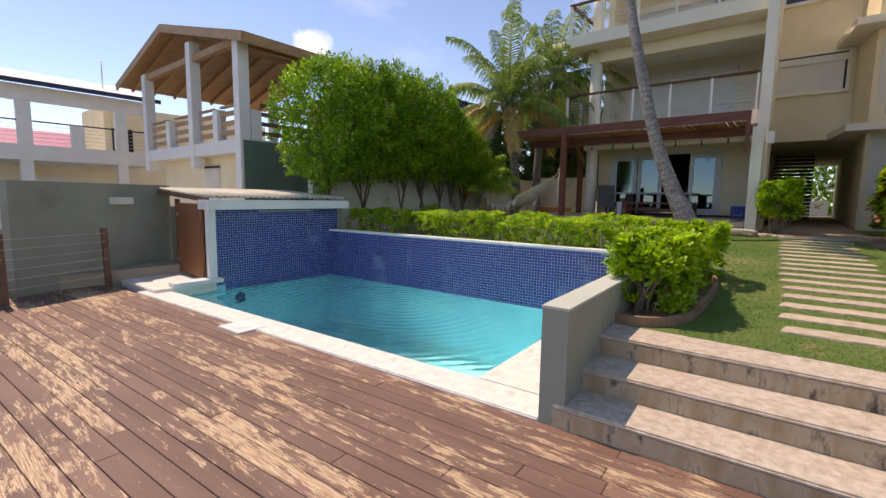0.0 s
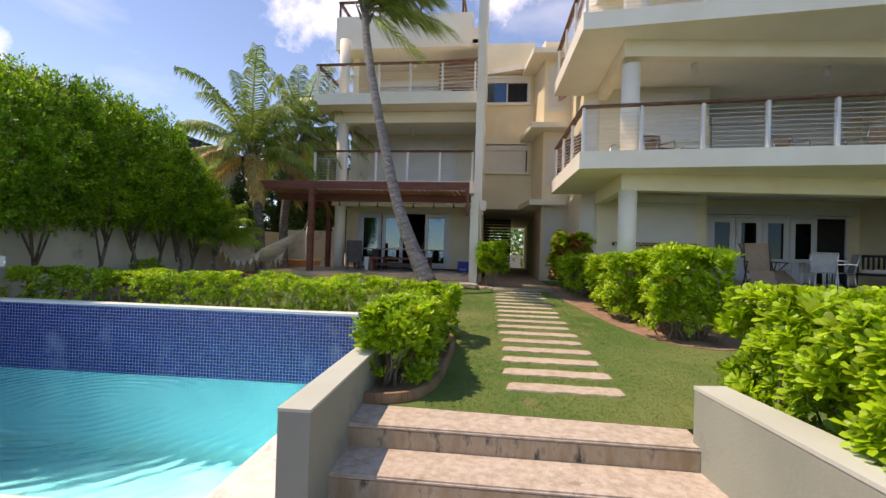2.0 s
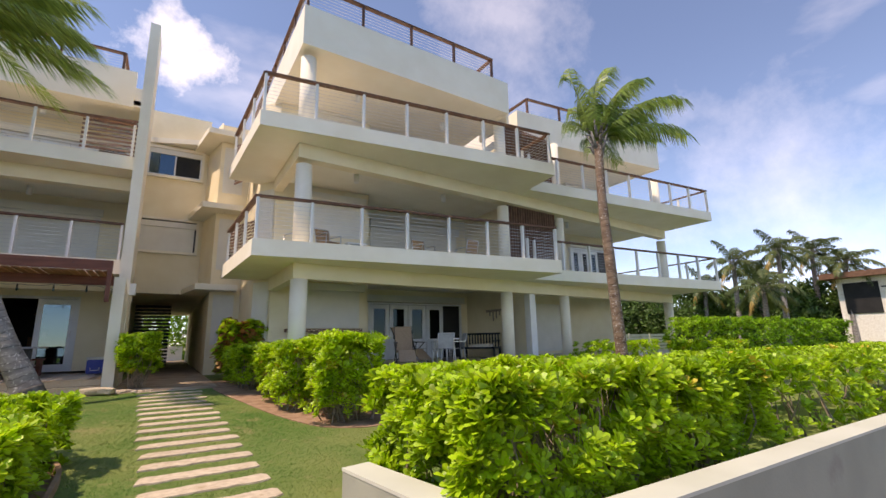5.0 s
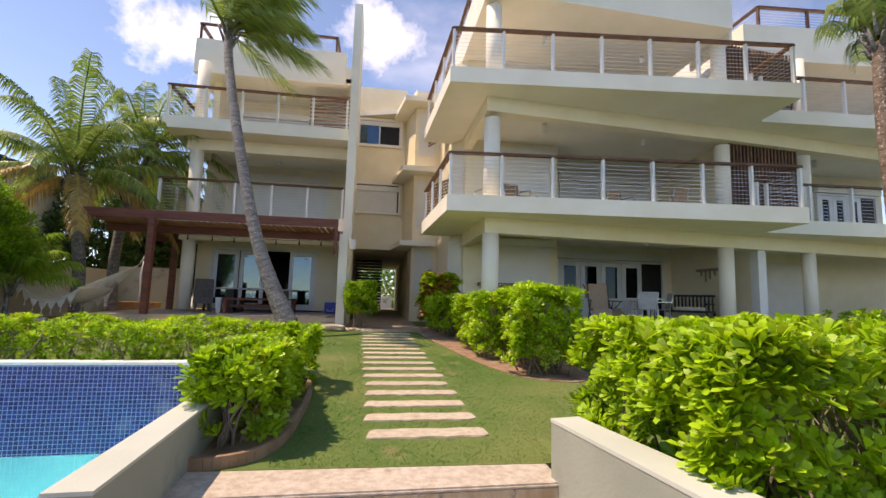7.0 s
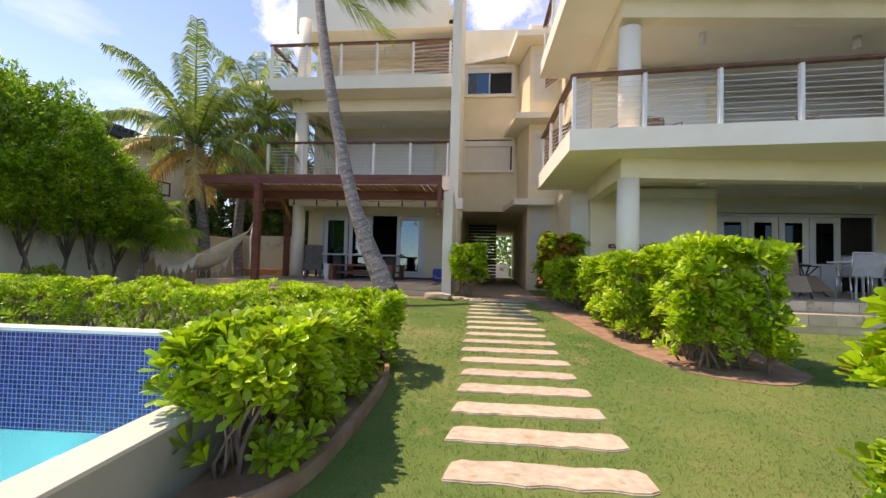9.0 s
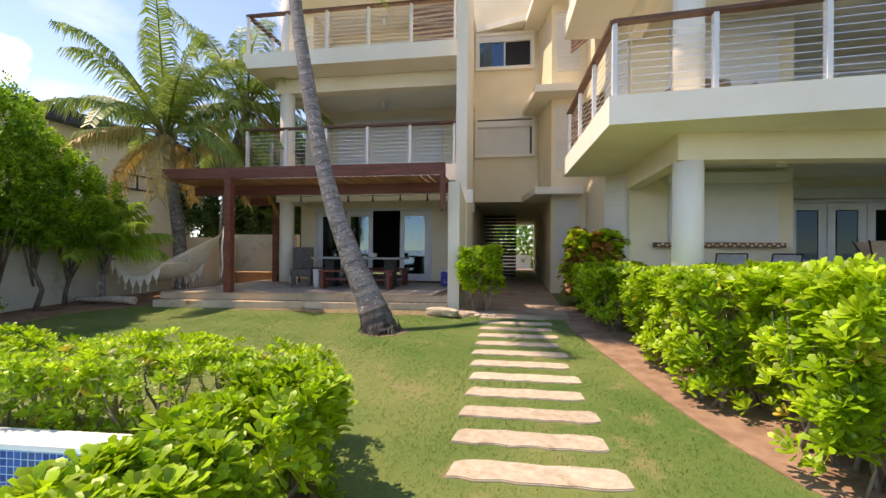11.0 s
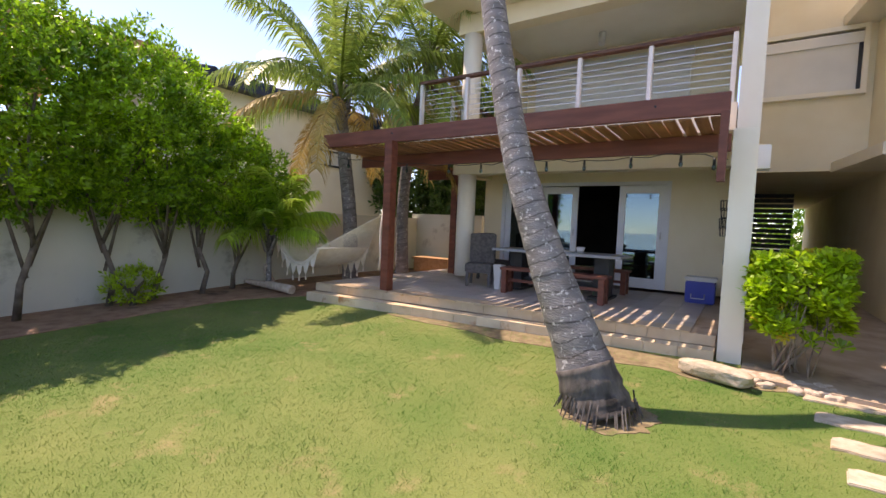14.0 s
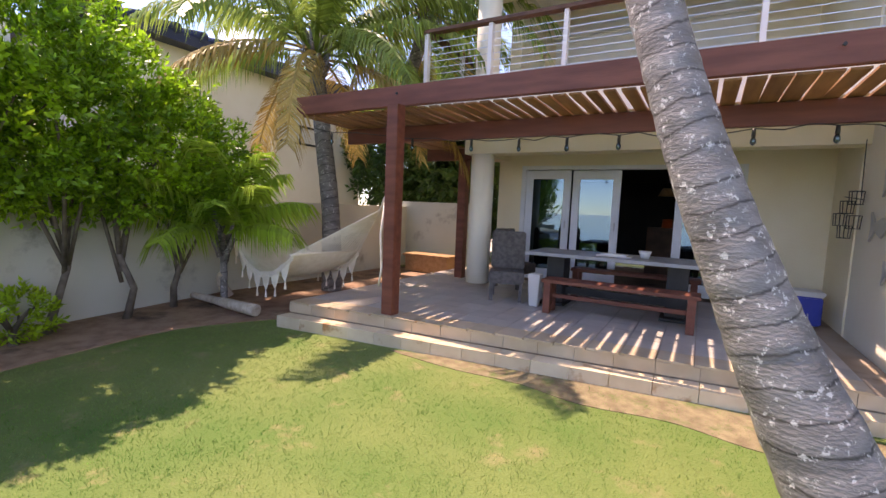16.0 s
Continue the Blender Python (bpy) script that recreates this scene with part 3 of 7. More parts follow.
# ---- ground, lawn, deck, pool ----
def ground():
    bm = bmesh.new()
    bx(bm, -700, 700, -7, 900, -2.2, -1.75)
    built("ground", bm, M_SAND, "sandy ground reaching the horizon")
    bm = bmesh.new()
    bx(bm, -3000, 3000, -4000, -7.01, -2.9, -2.0)
    built("sea", bm, M_SEA, "blue sea beyond the deck")
    bm = bmesh.new()
    for x0, x1, ys in ((-9.3, -0.72, (6.98, 13.8, 60)), (-0.72, 2.1, (4.4, 13.8, 60)), (2.1, 60, (2.45, 4.4, 13.8, 60))):
        for y0, y1 in zip(ys, ys[1:]):
            z0, z1 = lawn_z(y0), lawn_z(y1)
            v = [bm.verts.new(p) for p in ((x0, y0, z0), (x1, y0, z0), (x1, y1, z1), (x0, y1, z1), (x0, y0, -1.8), (x1, y0, -1.8), (x1, y1, -1.8), (x0, y1, -1.8))]
            for f in ((0, 1, 2, 3), (7, 6, 5, 4), (0, 4, 5, 1), (1, 5, 6, 2), (2, 6, 7, 3), (3, 7, 4, 0)):
                bm.faces.new([v[i] for i in f])
    built("lawn", bm, M_GRASS, "green lawn sloping gently up to the patio")
    bm = bmesh.new()
    bx(bm, -60, -9.55, -6.9, 60, -1.8, 0.25)
    built("neighbour_ground", bm, M_SAND, "sandy plot next door")


ground()

POOL = pose(-0.911, 3.076, 0, 0, 0, 3.3)
PX0, PX1, PY0, PY1 = -7.12, -0.80, 0.41, 3.88


def pooled(name, b, mat, label="", m=POOL):
    bm = bmesh.new()
    bx(bm, *b)
    ob = built(name, bm, mat, label)
    ob.matrix_basis = m
    return ob


pooled("pool_floor", (PX0 - 0.1, PX1 + 0.1, PY0 - 0.1, PY1 + 0.1, -1.55, -1.40), M_POOL, "turquoise plastered pool floor")
pooled("pool_side_west", (PX0 - 0.1, PX0, PY0 - 0.1, PY1 + 0.1, -1.4, -0.02), M_POOL, "turquoise pool side")
pooled("pool_side_east", (PX1, PX1 + 0.1, PY0 - 0.1, PY1 + 0.1, -1.4, -0.06), M_POOL, "turquoise pool side")
pooled("pool_side_south", (PX0, PX1, PY0 - 0.1, PY0, -1.4, -0.06), M_POOL, "turquoise pool side")
pooled("pool_side_north", (PX0, PX1, PY1, PY1 + 0.1, -1.4, -0.13), M_POOL, "turquoise pool side")
pooled("pool_step", (PX1 - 0.9, PX1, PY0, PY1, -1.4, -0.95), M_POOL, "submerged plastered pool ledge")
wt = pooled("pool_water", (PX0, PX1, PY0, PY1, -0.16, -0.12), M_WATER, "clear rippled pool water")
wt.visible_shadow = False
pooled("pool_wall_north", (PX0 - 0.1, 0.02, PY1 + 0.004, PY1 + 0.2, -0.2, 0.915), M_MOSAIC, "retaining wall clad in small blue mosaic tiles")
pooled("pool_wall_cap", (PX0 - 0.1, 0.0, PY1 - 0.015, PY1 + 0.22, 0.915, 0.95), M_WHITE, "white cap of the mosaic wall")
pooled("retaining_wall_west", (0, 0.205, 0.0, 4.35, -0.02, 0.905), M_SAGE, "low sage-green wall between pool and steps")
pooled("retaining_wall_cap", (-0.005, 0.21, -0.005, 4.35, 0.905, 0.925), M_COPING, "pale top of the low wall")
bm = bmesh.new()
bx(bm, -7.45, -0.002, 0.0, PY0, -0.12, 0.018)
bx(bm, PX1, -0.002, PY0, PY1, -0.12, 0.018)
cop = built("pool_coping", bm, M_LIMESTONE, "white rough limestone pool edging", 0.012)
cop.matrix_basis = POOL

# steps up to the lawn
for i, (y0, z1) in enumerate(((3.10, 0.175), (3.51, 0.35), (3.96, 0.525))):
    bm = bmesh.new()
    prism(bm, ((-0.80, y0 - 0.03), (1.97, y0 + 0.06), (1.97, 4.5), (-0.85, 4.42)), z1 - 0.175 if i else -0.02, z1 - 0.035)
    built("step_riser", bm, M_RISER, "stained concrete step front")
    bm = bmesh.new()
    prism(bm, ((-0.80, y0 - 0.034), (1.972, y0 + 0.056), (1.975, 4.5), (-0.85, 4.42)), z1 - 0.035, z1)
    built("step_tread", bm, M_STEP, "worn pale stone step tread", 0.013)
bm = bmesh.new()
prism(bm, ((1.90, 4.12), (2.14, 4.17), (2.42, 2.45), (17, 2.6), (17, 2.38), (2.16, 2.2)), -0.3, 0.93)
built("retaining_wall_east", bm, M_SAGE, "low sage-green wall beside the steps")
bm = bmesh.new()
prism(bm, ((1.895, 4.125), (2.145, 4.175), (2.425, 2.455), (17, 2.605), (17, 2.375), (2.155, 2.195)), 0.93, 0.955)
built("retaining_wall_east_cap", bm, M_COPING, "pale top of the low wall")

# pool house
bm = bmesh.new()
prism(bm, ((-10.4, 4.0), (-8.14, 3.84), (-8.14, 6.95), (-10.4, 6.95)), 0.0, 1.45)
built("pump_house_wall", bm, M_SAGE, "small sage pump house")
bm = bmesh.new()
bx(bm, -8.15, -8.10, 3.9, 6.78, -0.15, 1.44)
built("pump_house_mosaic", bm, M_MOSAIC, "blue mosaic wall above the pool")
bm = bmesh.new()
bx(bm, -8.16, -8.03, 3.76, 3.90, 0.04, 1.44)
built("pump_house_trim", bm, M_WHITE, "white corner trim of the mosaic wall")
bm = bmesh.new()
bx(bm, -8.3, -7.86, 3.70, 6.95, 1.44, 1.62)
built("pump_house_fascia", bm, M_WHITE, "white fascia over the mosaic wall", 0.008)
bm = bmesh.new()
bx(bm, -8.12, -8.06, 4.8, 6.0, 1.385, 1.405)
built("water_spout", bm, M_STEEL, "thin steel waterfall spout")
bm = bmesh.new()
prism(bm, ((-10.4, 2.75), (-7.98, 2.8), (-7.98, 3.85), (-10.4, 4.0)), -0.1, 0.07)
built("plinth", bm, M_LIMESTONE, "white limestone landing by the pump house", 0.015)
bm = bmesh.new()
bx(bm, -8.2, -7.9, 3.1, 3.95, 0.07, 0.15)
built("plinth_kerb", bm, M_WHITE, "white raised kerb at the pool", 0.01)

# garden walls
bm = bmesh.new()
prism(bm, ((-10.45, 4.02), (-9.30, 1.25), (-9.48, 1.18), (-10.63, 3.95)), -0.05, 1.90)
built("garden_wall_south", bm, M_SAGE, "sage-green garden wall beside the deck")
bm = bmesh.new()
prism(bm, ((-9.5, 6.95), (-9.3, 6.95), (-9.3, 19.4), (-9.5, 19.4)), -0.5, 2.55)
built("garden_wall_west", bm, M_GARDENWALL, "long sage-green boundary wall behind the trees")
bm = bmesh.new()
bx(bm, -9.5, -6.9, 19.4, 19.6, 0, 2.7)
built("garden_wall_north", bm, M_GARDENWALL, "sage-green wall closing the side yard")
bm = bmesh.new()
bx(bm, 22, 60, 30, 30.2, -1.7, 1.9)
built("garden_wall_east", bm, M_COPING, "pale far boundary wall")

# ---- main building ----
P0 = 1.28
F = (4.28, 7.29)
F_MID = (4.28, 7.42)
SA1 = ((-6.3, 15.26), (-0.62, 15.26), (-0.62, 22), (-6.3, 22))
SB1 = ((1.86, 15.15), (2.05, 10.87), (10.72, 9.95), (11.0, 12.0), (11.0, 22), (2.85, 22), (2.85, 15.2))
SC1 = ((11.0, 11.42), (21.25, 10.7), (21.25, 20), (11.0, 22))


def slabs():
    for pts, kind in ((SA1, "west"), (SB1, "middle"), (SC1, "east")):
        for z in (F if kind == "west" else F_MID):
            bm = bmesh.new()
            prism(bm, pts, z - 0.39, z)
            built("balcony_slab_" + kind, bm, M_SLAB, "pale cream concrete balcony slab")
    for z0 in (3.5, 6.5):
        bm = bmesh.new()
        bx(bm, -5.85, -0.6, 16.1, 16.45, z0, z0 + 0.39)
        bx(bm, -5.85, -5.55, 16.45, 17.4, z0, z0 + 0.39)
        built("beam", bm, M_RENDER, "cream concrete beam under the balcony")
    for z0 in (3.5, 6.64):
        bm = bmesh.new()
        prism(bm, ((3.1, 11.42), (10.3, 11.95), (21.1, 12.9), (21.1, 13.25), (10.3, 12.3), (3.1, 11.75)), z0, z0 + 0.388)
        prism(bm, ((3.1, 11.75), (3.35, 11.75), (3.35, 14.5), (3.1, 14.5)), z0, z0 + 0.388)
        built("beam", bm, M_RENDER, "cream concrete beam under the balcony")
    bm = bmesh.new()
    prism(bm, ((-6.2, 16.9), (-0.6, 16.9), (-0.6, 24), (-6.2, 24)), 9.6, 9.8)
    prism(bm, ((3.05, 11.2), (10.25, 11.5), (10.9, 24), (3.05, 24)), 9.76, 9.92)
    prism(bm, ((11.6, 12.5), (19.6, 11.9), (19.6, 24), (11.6, 24)), 9.6, 9.8)
    prism(bm, ((-0.7, 19.8), (2.85, 18.5), (2.85, 24), (-0.7, 24)), 9.6, 9.8)
    built("roof_slab", bm, M_SLAB, "flat concrete roof slab")
    for pts, z0, z1 in ((((-6.2, 16.88), (-0.95, 16.88), (-0.95, 17.08), (-6.2, 17.08)), 9.55, 10.8), (((-6.2, 17.08), (-6.0, 17.08), (-6.0, 24), (-6.2, 24)), 9.55, 10.8), (((-0.95, 16.9), (-0.6, 16.9), (-0.6, 17.1), (-0.95, 17.1)), 9.65, 10.25),
                        (((3.02, 11.18), (10.25, 11.46), (10.25, 11.66), (3.02, 11.38)), 9.74, 10.92), (((3.02, 11.38), (3.22, 11.38), (3.22, 20), (3.02, 20)), 9.74, 10.92), (((10.05, 11.7), (10.25, 11.7), (10.25, 20), (10.05, 20)), 9.74, 10.5),
                        (((11.55, 12.5), (19.6, 11.88), (19.6, 12.08), (11.55, 12.7)), 9.58, 10.72), (((19.4, 12.1), (19.6, 12.1), (19.6, 20), (19.4, 20)), 9.58, 10.72), (((11.55, 12.7), (11.75, 12.7), (11.75, 18), (11.55, 18)), 9.58, 10.72),
                        (((10.5, 11.9), (10.6, 11.9), (10.6, 13.6), (10.5, 13.6)), 9.6, 11.2)):
        bm = bmesh.new()
        prism(bm, pts, z0, z1)
        built("roof_parapet", bm, M_SLAB, "cream roof parapet")


slabs()


def walls():
    W = (
        ("wall_back_west", ((-5.78, 17.5), (-5.3, 17.5), (-5.3, 17.75), (-5.78, 17.75)), 1.28, 4.0),
        ("wall_back_west", ((-1.66, 17.5), (-0.62, 17.5), (-0.62, 17.75), (-1.66, 17.75)), 1.28, 4.0),
        ("wall_back_west", ((-5.3, 17.5), (-1.66, 17.5), (-1.66, 17.75), (-5.3, 17.75)), 3.43, 4.0),
        ("wall_back_upper", ((-5.55, 19.2), (-0.75, 19.2), (-0.75, 19.45), (-5.55, 19.45)), 4.0, 9.6),
        ("wall_side_west", ((-5.78, 17.75), (-5.55, 17.75), (-5.55, 24), (-5.78, 24)), 1.28, 9.6),
        ("wall_window", ((-0.7, 19.8), (1.48, 19.8), (1.48, 20.1), (-0.7, 20.1)), 3.83, 10.95),
        ("wall_wing", ((1.8, 18.2), (2.9, 18.2), (2.9, 20.1), (1.8, 20.1)), 0.9, 10.2),
        ("wall_bay", ((1.48, 19.8), (1.8, 18.2), (1.8, 20.1), (1.48, 20.1)), 3.83, 10.3),
        ("wall_passage_east", ((1.8, 20.1), (2.0, 20.1), (2.0, 34), (1.8, 34)), 0.9, 3.83),
        ("wall_room_west", ((2.8, 15.15), (3.2, 14.6), (3.4, 14.6), (3.4, 18.2), (2.8, 18.2)), 0.95, 9.8),
        ("wall_room_front", ((3.4, 14.6), (6.3, 14.6), (6.3, 14.85), (3.4, 14.85)), 1.28, 9.76),
        ("wall_room_side", ((6.1, 14.85), (6.3, 14.85), (6.3, 16.1), (6.1, 16.1)), 1.28, 9.76),
        ("wall_doors", ((6.1, 16.1), (11.4, 16.1), (11.4, 16.35), (6.1, 16.35)), 3.43, 9.76),
        ("wall_room_east", ((11.4, 12.5), (11.65, 12.5), (11.65, 16.4), (11.4, 16.4)), 1.28, 9.76),
        ("wall_east_back", ((11.65, 15.6), (20.3, 15.6), (20.3, 15.85), (11.65, 15.85)), 1.28, 9.6),
        ("wall_east_side", ((20.1, 15.85), (20.3, 15.85), (20.3, 22), (20.1, 22)), 1.28, 9.6),
    )
    for name, pts, z0, z1 in W:
        bm = bmesh.new()
        prism(bm, pts, z0, z1)
        built(name, bm, M_RENDER, "cream rendered wall")
    # party fin
    bm = bmesh.new()
    v0 = [(-0.6, 13.82), (-0.36, 13.82)]
    side = [(13.82, -0.2), (13.82, 3.62), (14.95, 3.30), (14.95, -0.2)]
    a = [bm.verts.new((-0.6, y, z)) for y, z in side]
    b = [bm.verts.new((-0.36, y, z)) for y, z in side]
    bm.faces.new(a)
    bm.faces.new(b[::-1])
    for i in range(4):
        bm.faces.new((a[i], b[i], b[(i + 1) % 4], a[(i + 1) % 4]))
    built("party_wall_low", bm, M_SLAB, "low pale end of the party wall")
    bm = bmesh.new()
    prism(bm, ((-0.6, 14.95), (-0.34, 14.95), (-0.34, 16.3), (-0.6, 16.3)), 0.5, 11.5)
    built("party_wall_fin", bm, M_SLAB, "tall tapering pale wall fin")
    bm = bmesh.new()
    prism(bm, ((-0.62, 16.3), (-0.5, 16.3), (-0.7, 19.8), (-0.7, 34), (-0.9, 34), (-0.62, 17.7)), 0.5, 9.8)
    built("party_wall", bm, M_RENDER, "cream party wall")
    bm = bmesh.new()
    bx(bm, -0.7, 1.8, 20.1, 34, 3.83, 4.05)
    built("passage_ceiling", bm, M_RENDER, "passage ceiling")
    for z in (3.80, 6.70, 9.5):
        bm = bmesh.new()
        prism(bm, ((1.30, 17.5), (2.62, 17.5), (2.62, 18.2), (1.8, 18.2), (1.8, 19.8), (0.95, 19.8)), z, z + 0.2)
        built("bay_ledge", bm, M_SLAB, "projecting cream ledge over the shutter")
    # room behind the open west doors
    # room walls coloured near-black in place of indoor shade
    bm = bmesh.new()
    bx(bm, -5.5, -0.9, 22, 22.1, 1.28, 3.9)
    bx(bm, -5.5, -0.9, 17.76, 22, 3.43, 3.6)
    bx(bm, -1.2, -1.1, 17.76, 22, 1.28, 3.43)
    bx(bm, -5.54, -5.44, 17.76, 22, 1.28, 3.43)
    built("room_shell", bm, M_DARK, "dining room shell coloured near-black to read as unlit")
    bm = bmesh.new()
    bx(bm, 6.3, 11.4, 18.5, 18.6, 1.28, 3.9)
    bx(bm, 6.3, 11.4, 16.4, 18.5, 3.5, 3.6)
    built("room_shell", bm, M_DARK, "room shell behind the middle doors, coloured near-black to read as unlit")
    # patio floors
    bm = bmesh.new()
    prism(bm, ((-6.95, 13.32), (-0.62, 13.98), (-0.62, 22), (-6.95, 22)), 0.6, 1.20)
    built("patio_base", bm, M_CONCRETE, "patio base under the tiles")
    bm = bmesh.new()
    prism(bm, ((3.9, 10.9), (22, 10.9), (22, 20), (2.9, 20), (2.9, 15.2)), 0.6, 1.278)
    built("patio_floor_east", bm, M_TILE_GREY, "grey tiled terrace floor")
    bm = bmesh.new()
    prism(bm, ((3.6, 10.4), (22, 10.4), (22, 10.9), (3.6, 10.9)), 0.6, 1.10)
    built("patio_step_east", bm, M_TILE_BRIGHT, "pale tiled terrace step")
    bm = bmesh.new()
    prism(bm, ((-0.35, 13.3), (1.8, 13.05), (1.8, 40), (-0.35, 40)), 0.6, 0.965)
    built("passage_floor", bm, M_CONCRETE, "brown stained concrete passage floor")
    bm = bmesh.new()
    bx(bm, -0.2, 1.7, 36, 36.2, 0.9, 1.9)
    built("passage_end_wall", bm, M_WHITE, "low white wall beyond the passage")


walls()


def column(x, y, z0, z1, r=0.2):
    bm = bmesh.new()
    rod(bm, (x, y, z0), (x, y, z1), r, seg=28)
    built("column", bm, M_SLAB, "round cream concrete column")


for z0, z1 in ((1.28, 3.5), (4.28, 6.5), (7.29, 9.6)):
    column(-5.58, 16.28, z0, z1)
    column(3.30, 11.62, z0, z1, 0.21)
    column(10.3, 12.12, z0, z1)
    column(13.3, 12.4, z0, z1, 0.18)
    column(20.9, 13.05, z0, z1)


# ---- windows, doors, shutters ----
def window(x0, x1, y, z0, z1, closed):
    w = thing("window", "projecting cream window frame " + ("with the roller shutter closed" if closed else "with a sliding pane half open"), "window", (x0, y, z0), kind="structure")
    W, H = x1 - x0, z1 - z0
    bm = bmesh.new()
    t, d = 0.09, 0.14
    bx(bm, 0, W, -d, 0, 0, t)
    bx(bm, 0, W, -d, 0, H - t, H)
    bx(bm, 0, t, -d, 0, t, H - t)
    bx(bm, W - t, W, -d, 0, t, H - t)
    part("window_surround", bm, M_SLAB, w)
    if closed:
        boxpart("roller_shutter", (t, W - t, -0.05, -0.02, t, H - t - 0.26), M_SHUTTER, w, "closed pale roller shutter")
        boxpart("shutter_box", (t, W - t, -0.11, -0.02, H - t - 0.26, H - t - 0.05), M_SHUTTER, w)
        # recess shade above the box, painted as a near-black strip
        boxpart("shadow_gap", (t, W - t, -0.018, -0.004, H - t - 0.05, H - t), M_DARK, w, "near-black strip painting the shaded gap over the shutter box")
        boxpart("guide_rail", (W - t - 0.06, W - t, -0.09, -0.051, t, H - t - 0.26), M_BLACK, w, "dark strip down the shutter's right edge")
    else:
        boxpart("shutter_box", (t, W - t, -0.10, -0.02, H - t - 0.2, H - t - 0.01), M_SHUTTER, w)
        # near-black panel paints the unlit room behind the sash
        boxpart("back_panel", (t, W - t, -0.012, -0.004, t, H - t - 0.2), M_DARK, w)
        bm = bmesh.new()
        for a in (t, t + (W - 2 * t) * 0.5 - 0.03, W - t - 0.05):
            bx(bm, a, a + 0.05, -0.07, -0.02, t, H - t - 0.2)
        bx(bm, t, W - t, -0.068, -0.022, t + 0.001, t + 0.05)
        part("sash_frame", bm, M_FRAME, w)
        boxpart("pane", (t + 0.05, t + (W - 2 * t) * 0.5 - 0.03, -0.05, -0.045, t + 0.05, H - t - 0.2), M_GLASS, w, "greenish glass pane")


window(-0.62, 1.34, 19.8, 8.26, 9.5, False)
window(-0.62, 1.36, 19.8, 5.32, 6.68, True)


def louvre_panel(x0, x1, y, z0, z1, m=None, n=22):
    s = thing("louvred_shutter", "closed white louvred metal shutter on the wall", "shutter", kind="structure")
    if m is not None:
        s.matrix_basis = m
    else:
        s.matrix_basis = pose(x0, y, z0)
    W, H = x1 - x0, z1 - z0
    boxpart("shutter_backing", (0, W, -0.03, -0.005, 0, H), M_SHUTTER, s)
    for i in range(n):
        z = H * i / n
        boxpart("slat", (0.03, W - 0.03, -0.05, -0.03, z + 0.008, z + H / n * 0.72), M_SHUTTER, s)


louvre_panel(1.93, 2.6, 18.2, 1.95, 3.70)
louvre_panel(1.93, 2.6, 18.2, 4.6, 6.5)
louvre_panel(1.93, 2.6, 18.2, 7.5, 9.3)
for zz in (1.95, 4.9):
    louvre_panel(0, 0.62, 0, 0, 1.85, Matrix.Translation((2.79, 15.13, zz)) @ pose(0, 0, 0, 0, 0, -54))


def shutter_wall(z):
    s = thing("roller_shutter", "closed white roller shutter with its box above", "shutter", (0, 0, z), kind="structure")
    boxpart("shutter_curtain", (3.95, 6.0, 14.54, 14.598, 1.12, 2.3), M_SHUTTER, s)
    boxpart("shutter_box", (3.9, 6.15, 14.42, 14.598, 2.3, 2.52), M_SHUTTER, s)


for zz in (1.28, 4.28, 7.42):
    shutter_wall(zz)


def panel_doors(x0, x1, y, z0, n, height=2.13, slatted=True, y_leaf=0.0):
    """A row of white glazed doors."""
    d = thing("glazed_doors", "row of white framed glazed doors, one open", "door", (x0, y, z0), kind="structure")
    W = x1 - x0
    bm = bmesh.new()
    bx(bm, 0, W, 0, 0.12, height - 0.07, height)
    bx(bm, 0, 0.07, 0, 0.12, 0, height - 0.07)
    bx(bm, W - 0.07, W, 0, 0.12, 0, height - 0.07)
    part("door_frame", bm, M_FRAME, d)
    lw = (W - 0.14) / n
    for i in range(n):
        a = 0.07 + i * lw
        if i == n - 1 and slatted:
            # flat near-black sheet paints the darkness of the open doorway
            boxpart("screen", (a + 0.01, a + lw - 0.001, 0.07, 0.08, 0.001, height - 0.071), M_DARK, d, "near-black sheet standing for the unlit open doorway")
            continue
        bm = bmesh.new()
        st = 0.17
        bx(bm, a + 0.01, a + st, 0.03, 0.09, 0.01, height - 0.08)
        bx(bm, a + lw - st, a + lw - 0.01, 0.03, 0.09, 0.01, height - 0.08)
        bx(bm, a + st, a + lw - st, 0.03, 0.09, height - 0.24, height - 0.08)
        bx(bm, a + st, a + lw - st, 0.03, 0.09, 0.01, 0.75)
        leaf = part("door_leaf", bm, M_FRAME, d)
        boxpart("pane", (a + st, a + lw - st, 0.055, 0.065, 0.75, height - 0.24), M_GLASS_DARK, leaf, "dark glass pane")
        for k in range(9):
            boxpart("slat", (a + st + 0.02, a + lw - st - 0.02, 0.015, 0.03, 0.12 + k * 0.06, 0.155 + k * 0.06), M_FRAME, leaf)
    # thin near-black backing paints an unlit room; no room is modelled here
    boxpart("room_behind", (0.071, W - 0.071, 0.1, 0.115, 0.001, height - 0.071), M_DARK, d, "near-black sheet standing for the unlit room behind the glass")
    boxpart("pelmet", (-0.1, W + 0.1, -0.12, 0.1, height + 0.02, height + 0.27), M_SHUTTER, d, "white shutter box over the doors")


for zz in (1.28,):
    panel_doors(6.95, 11.1, 16.1, zz, 5)
boxes = bmesh.new()
bx(boxes, 6.3, 6.95, 16.1, 16.35, 1.28, 3.43)
bx(boxes, 11.1, 11.4, 16.1, 16.35, 1.28, 3.43)
built("wall_door_jamb", boxes, M_RENDER, "cream wall beside the doors")


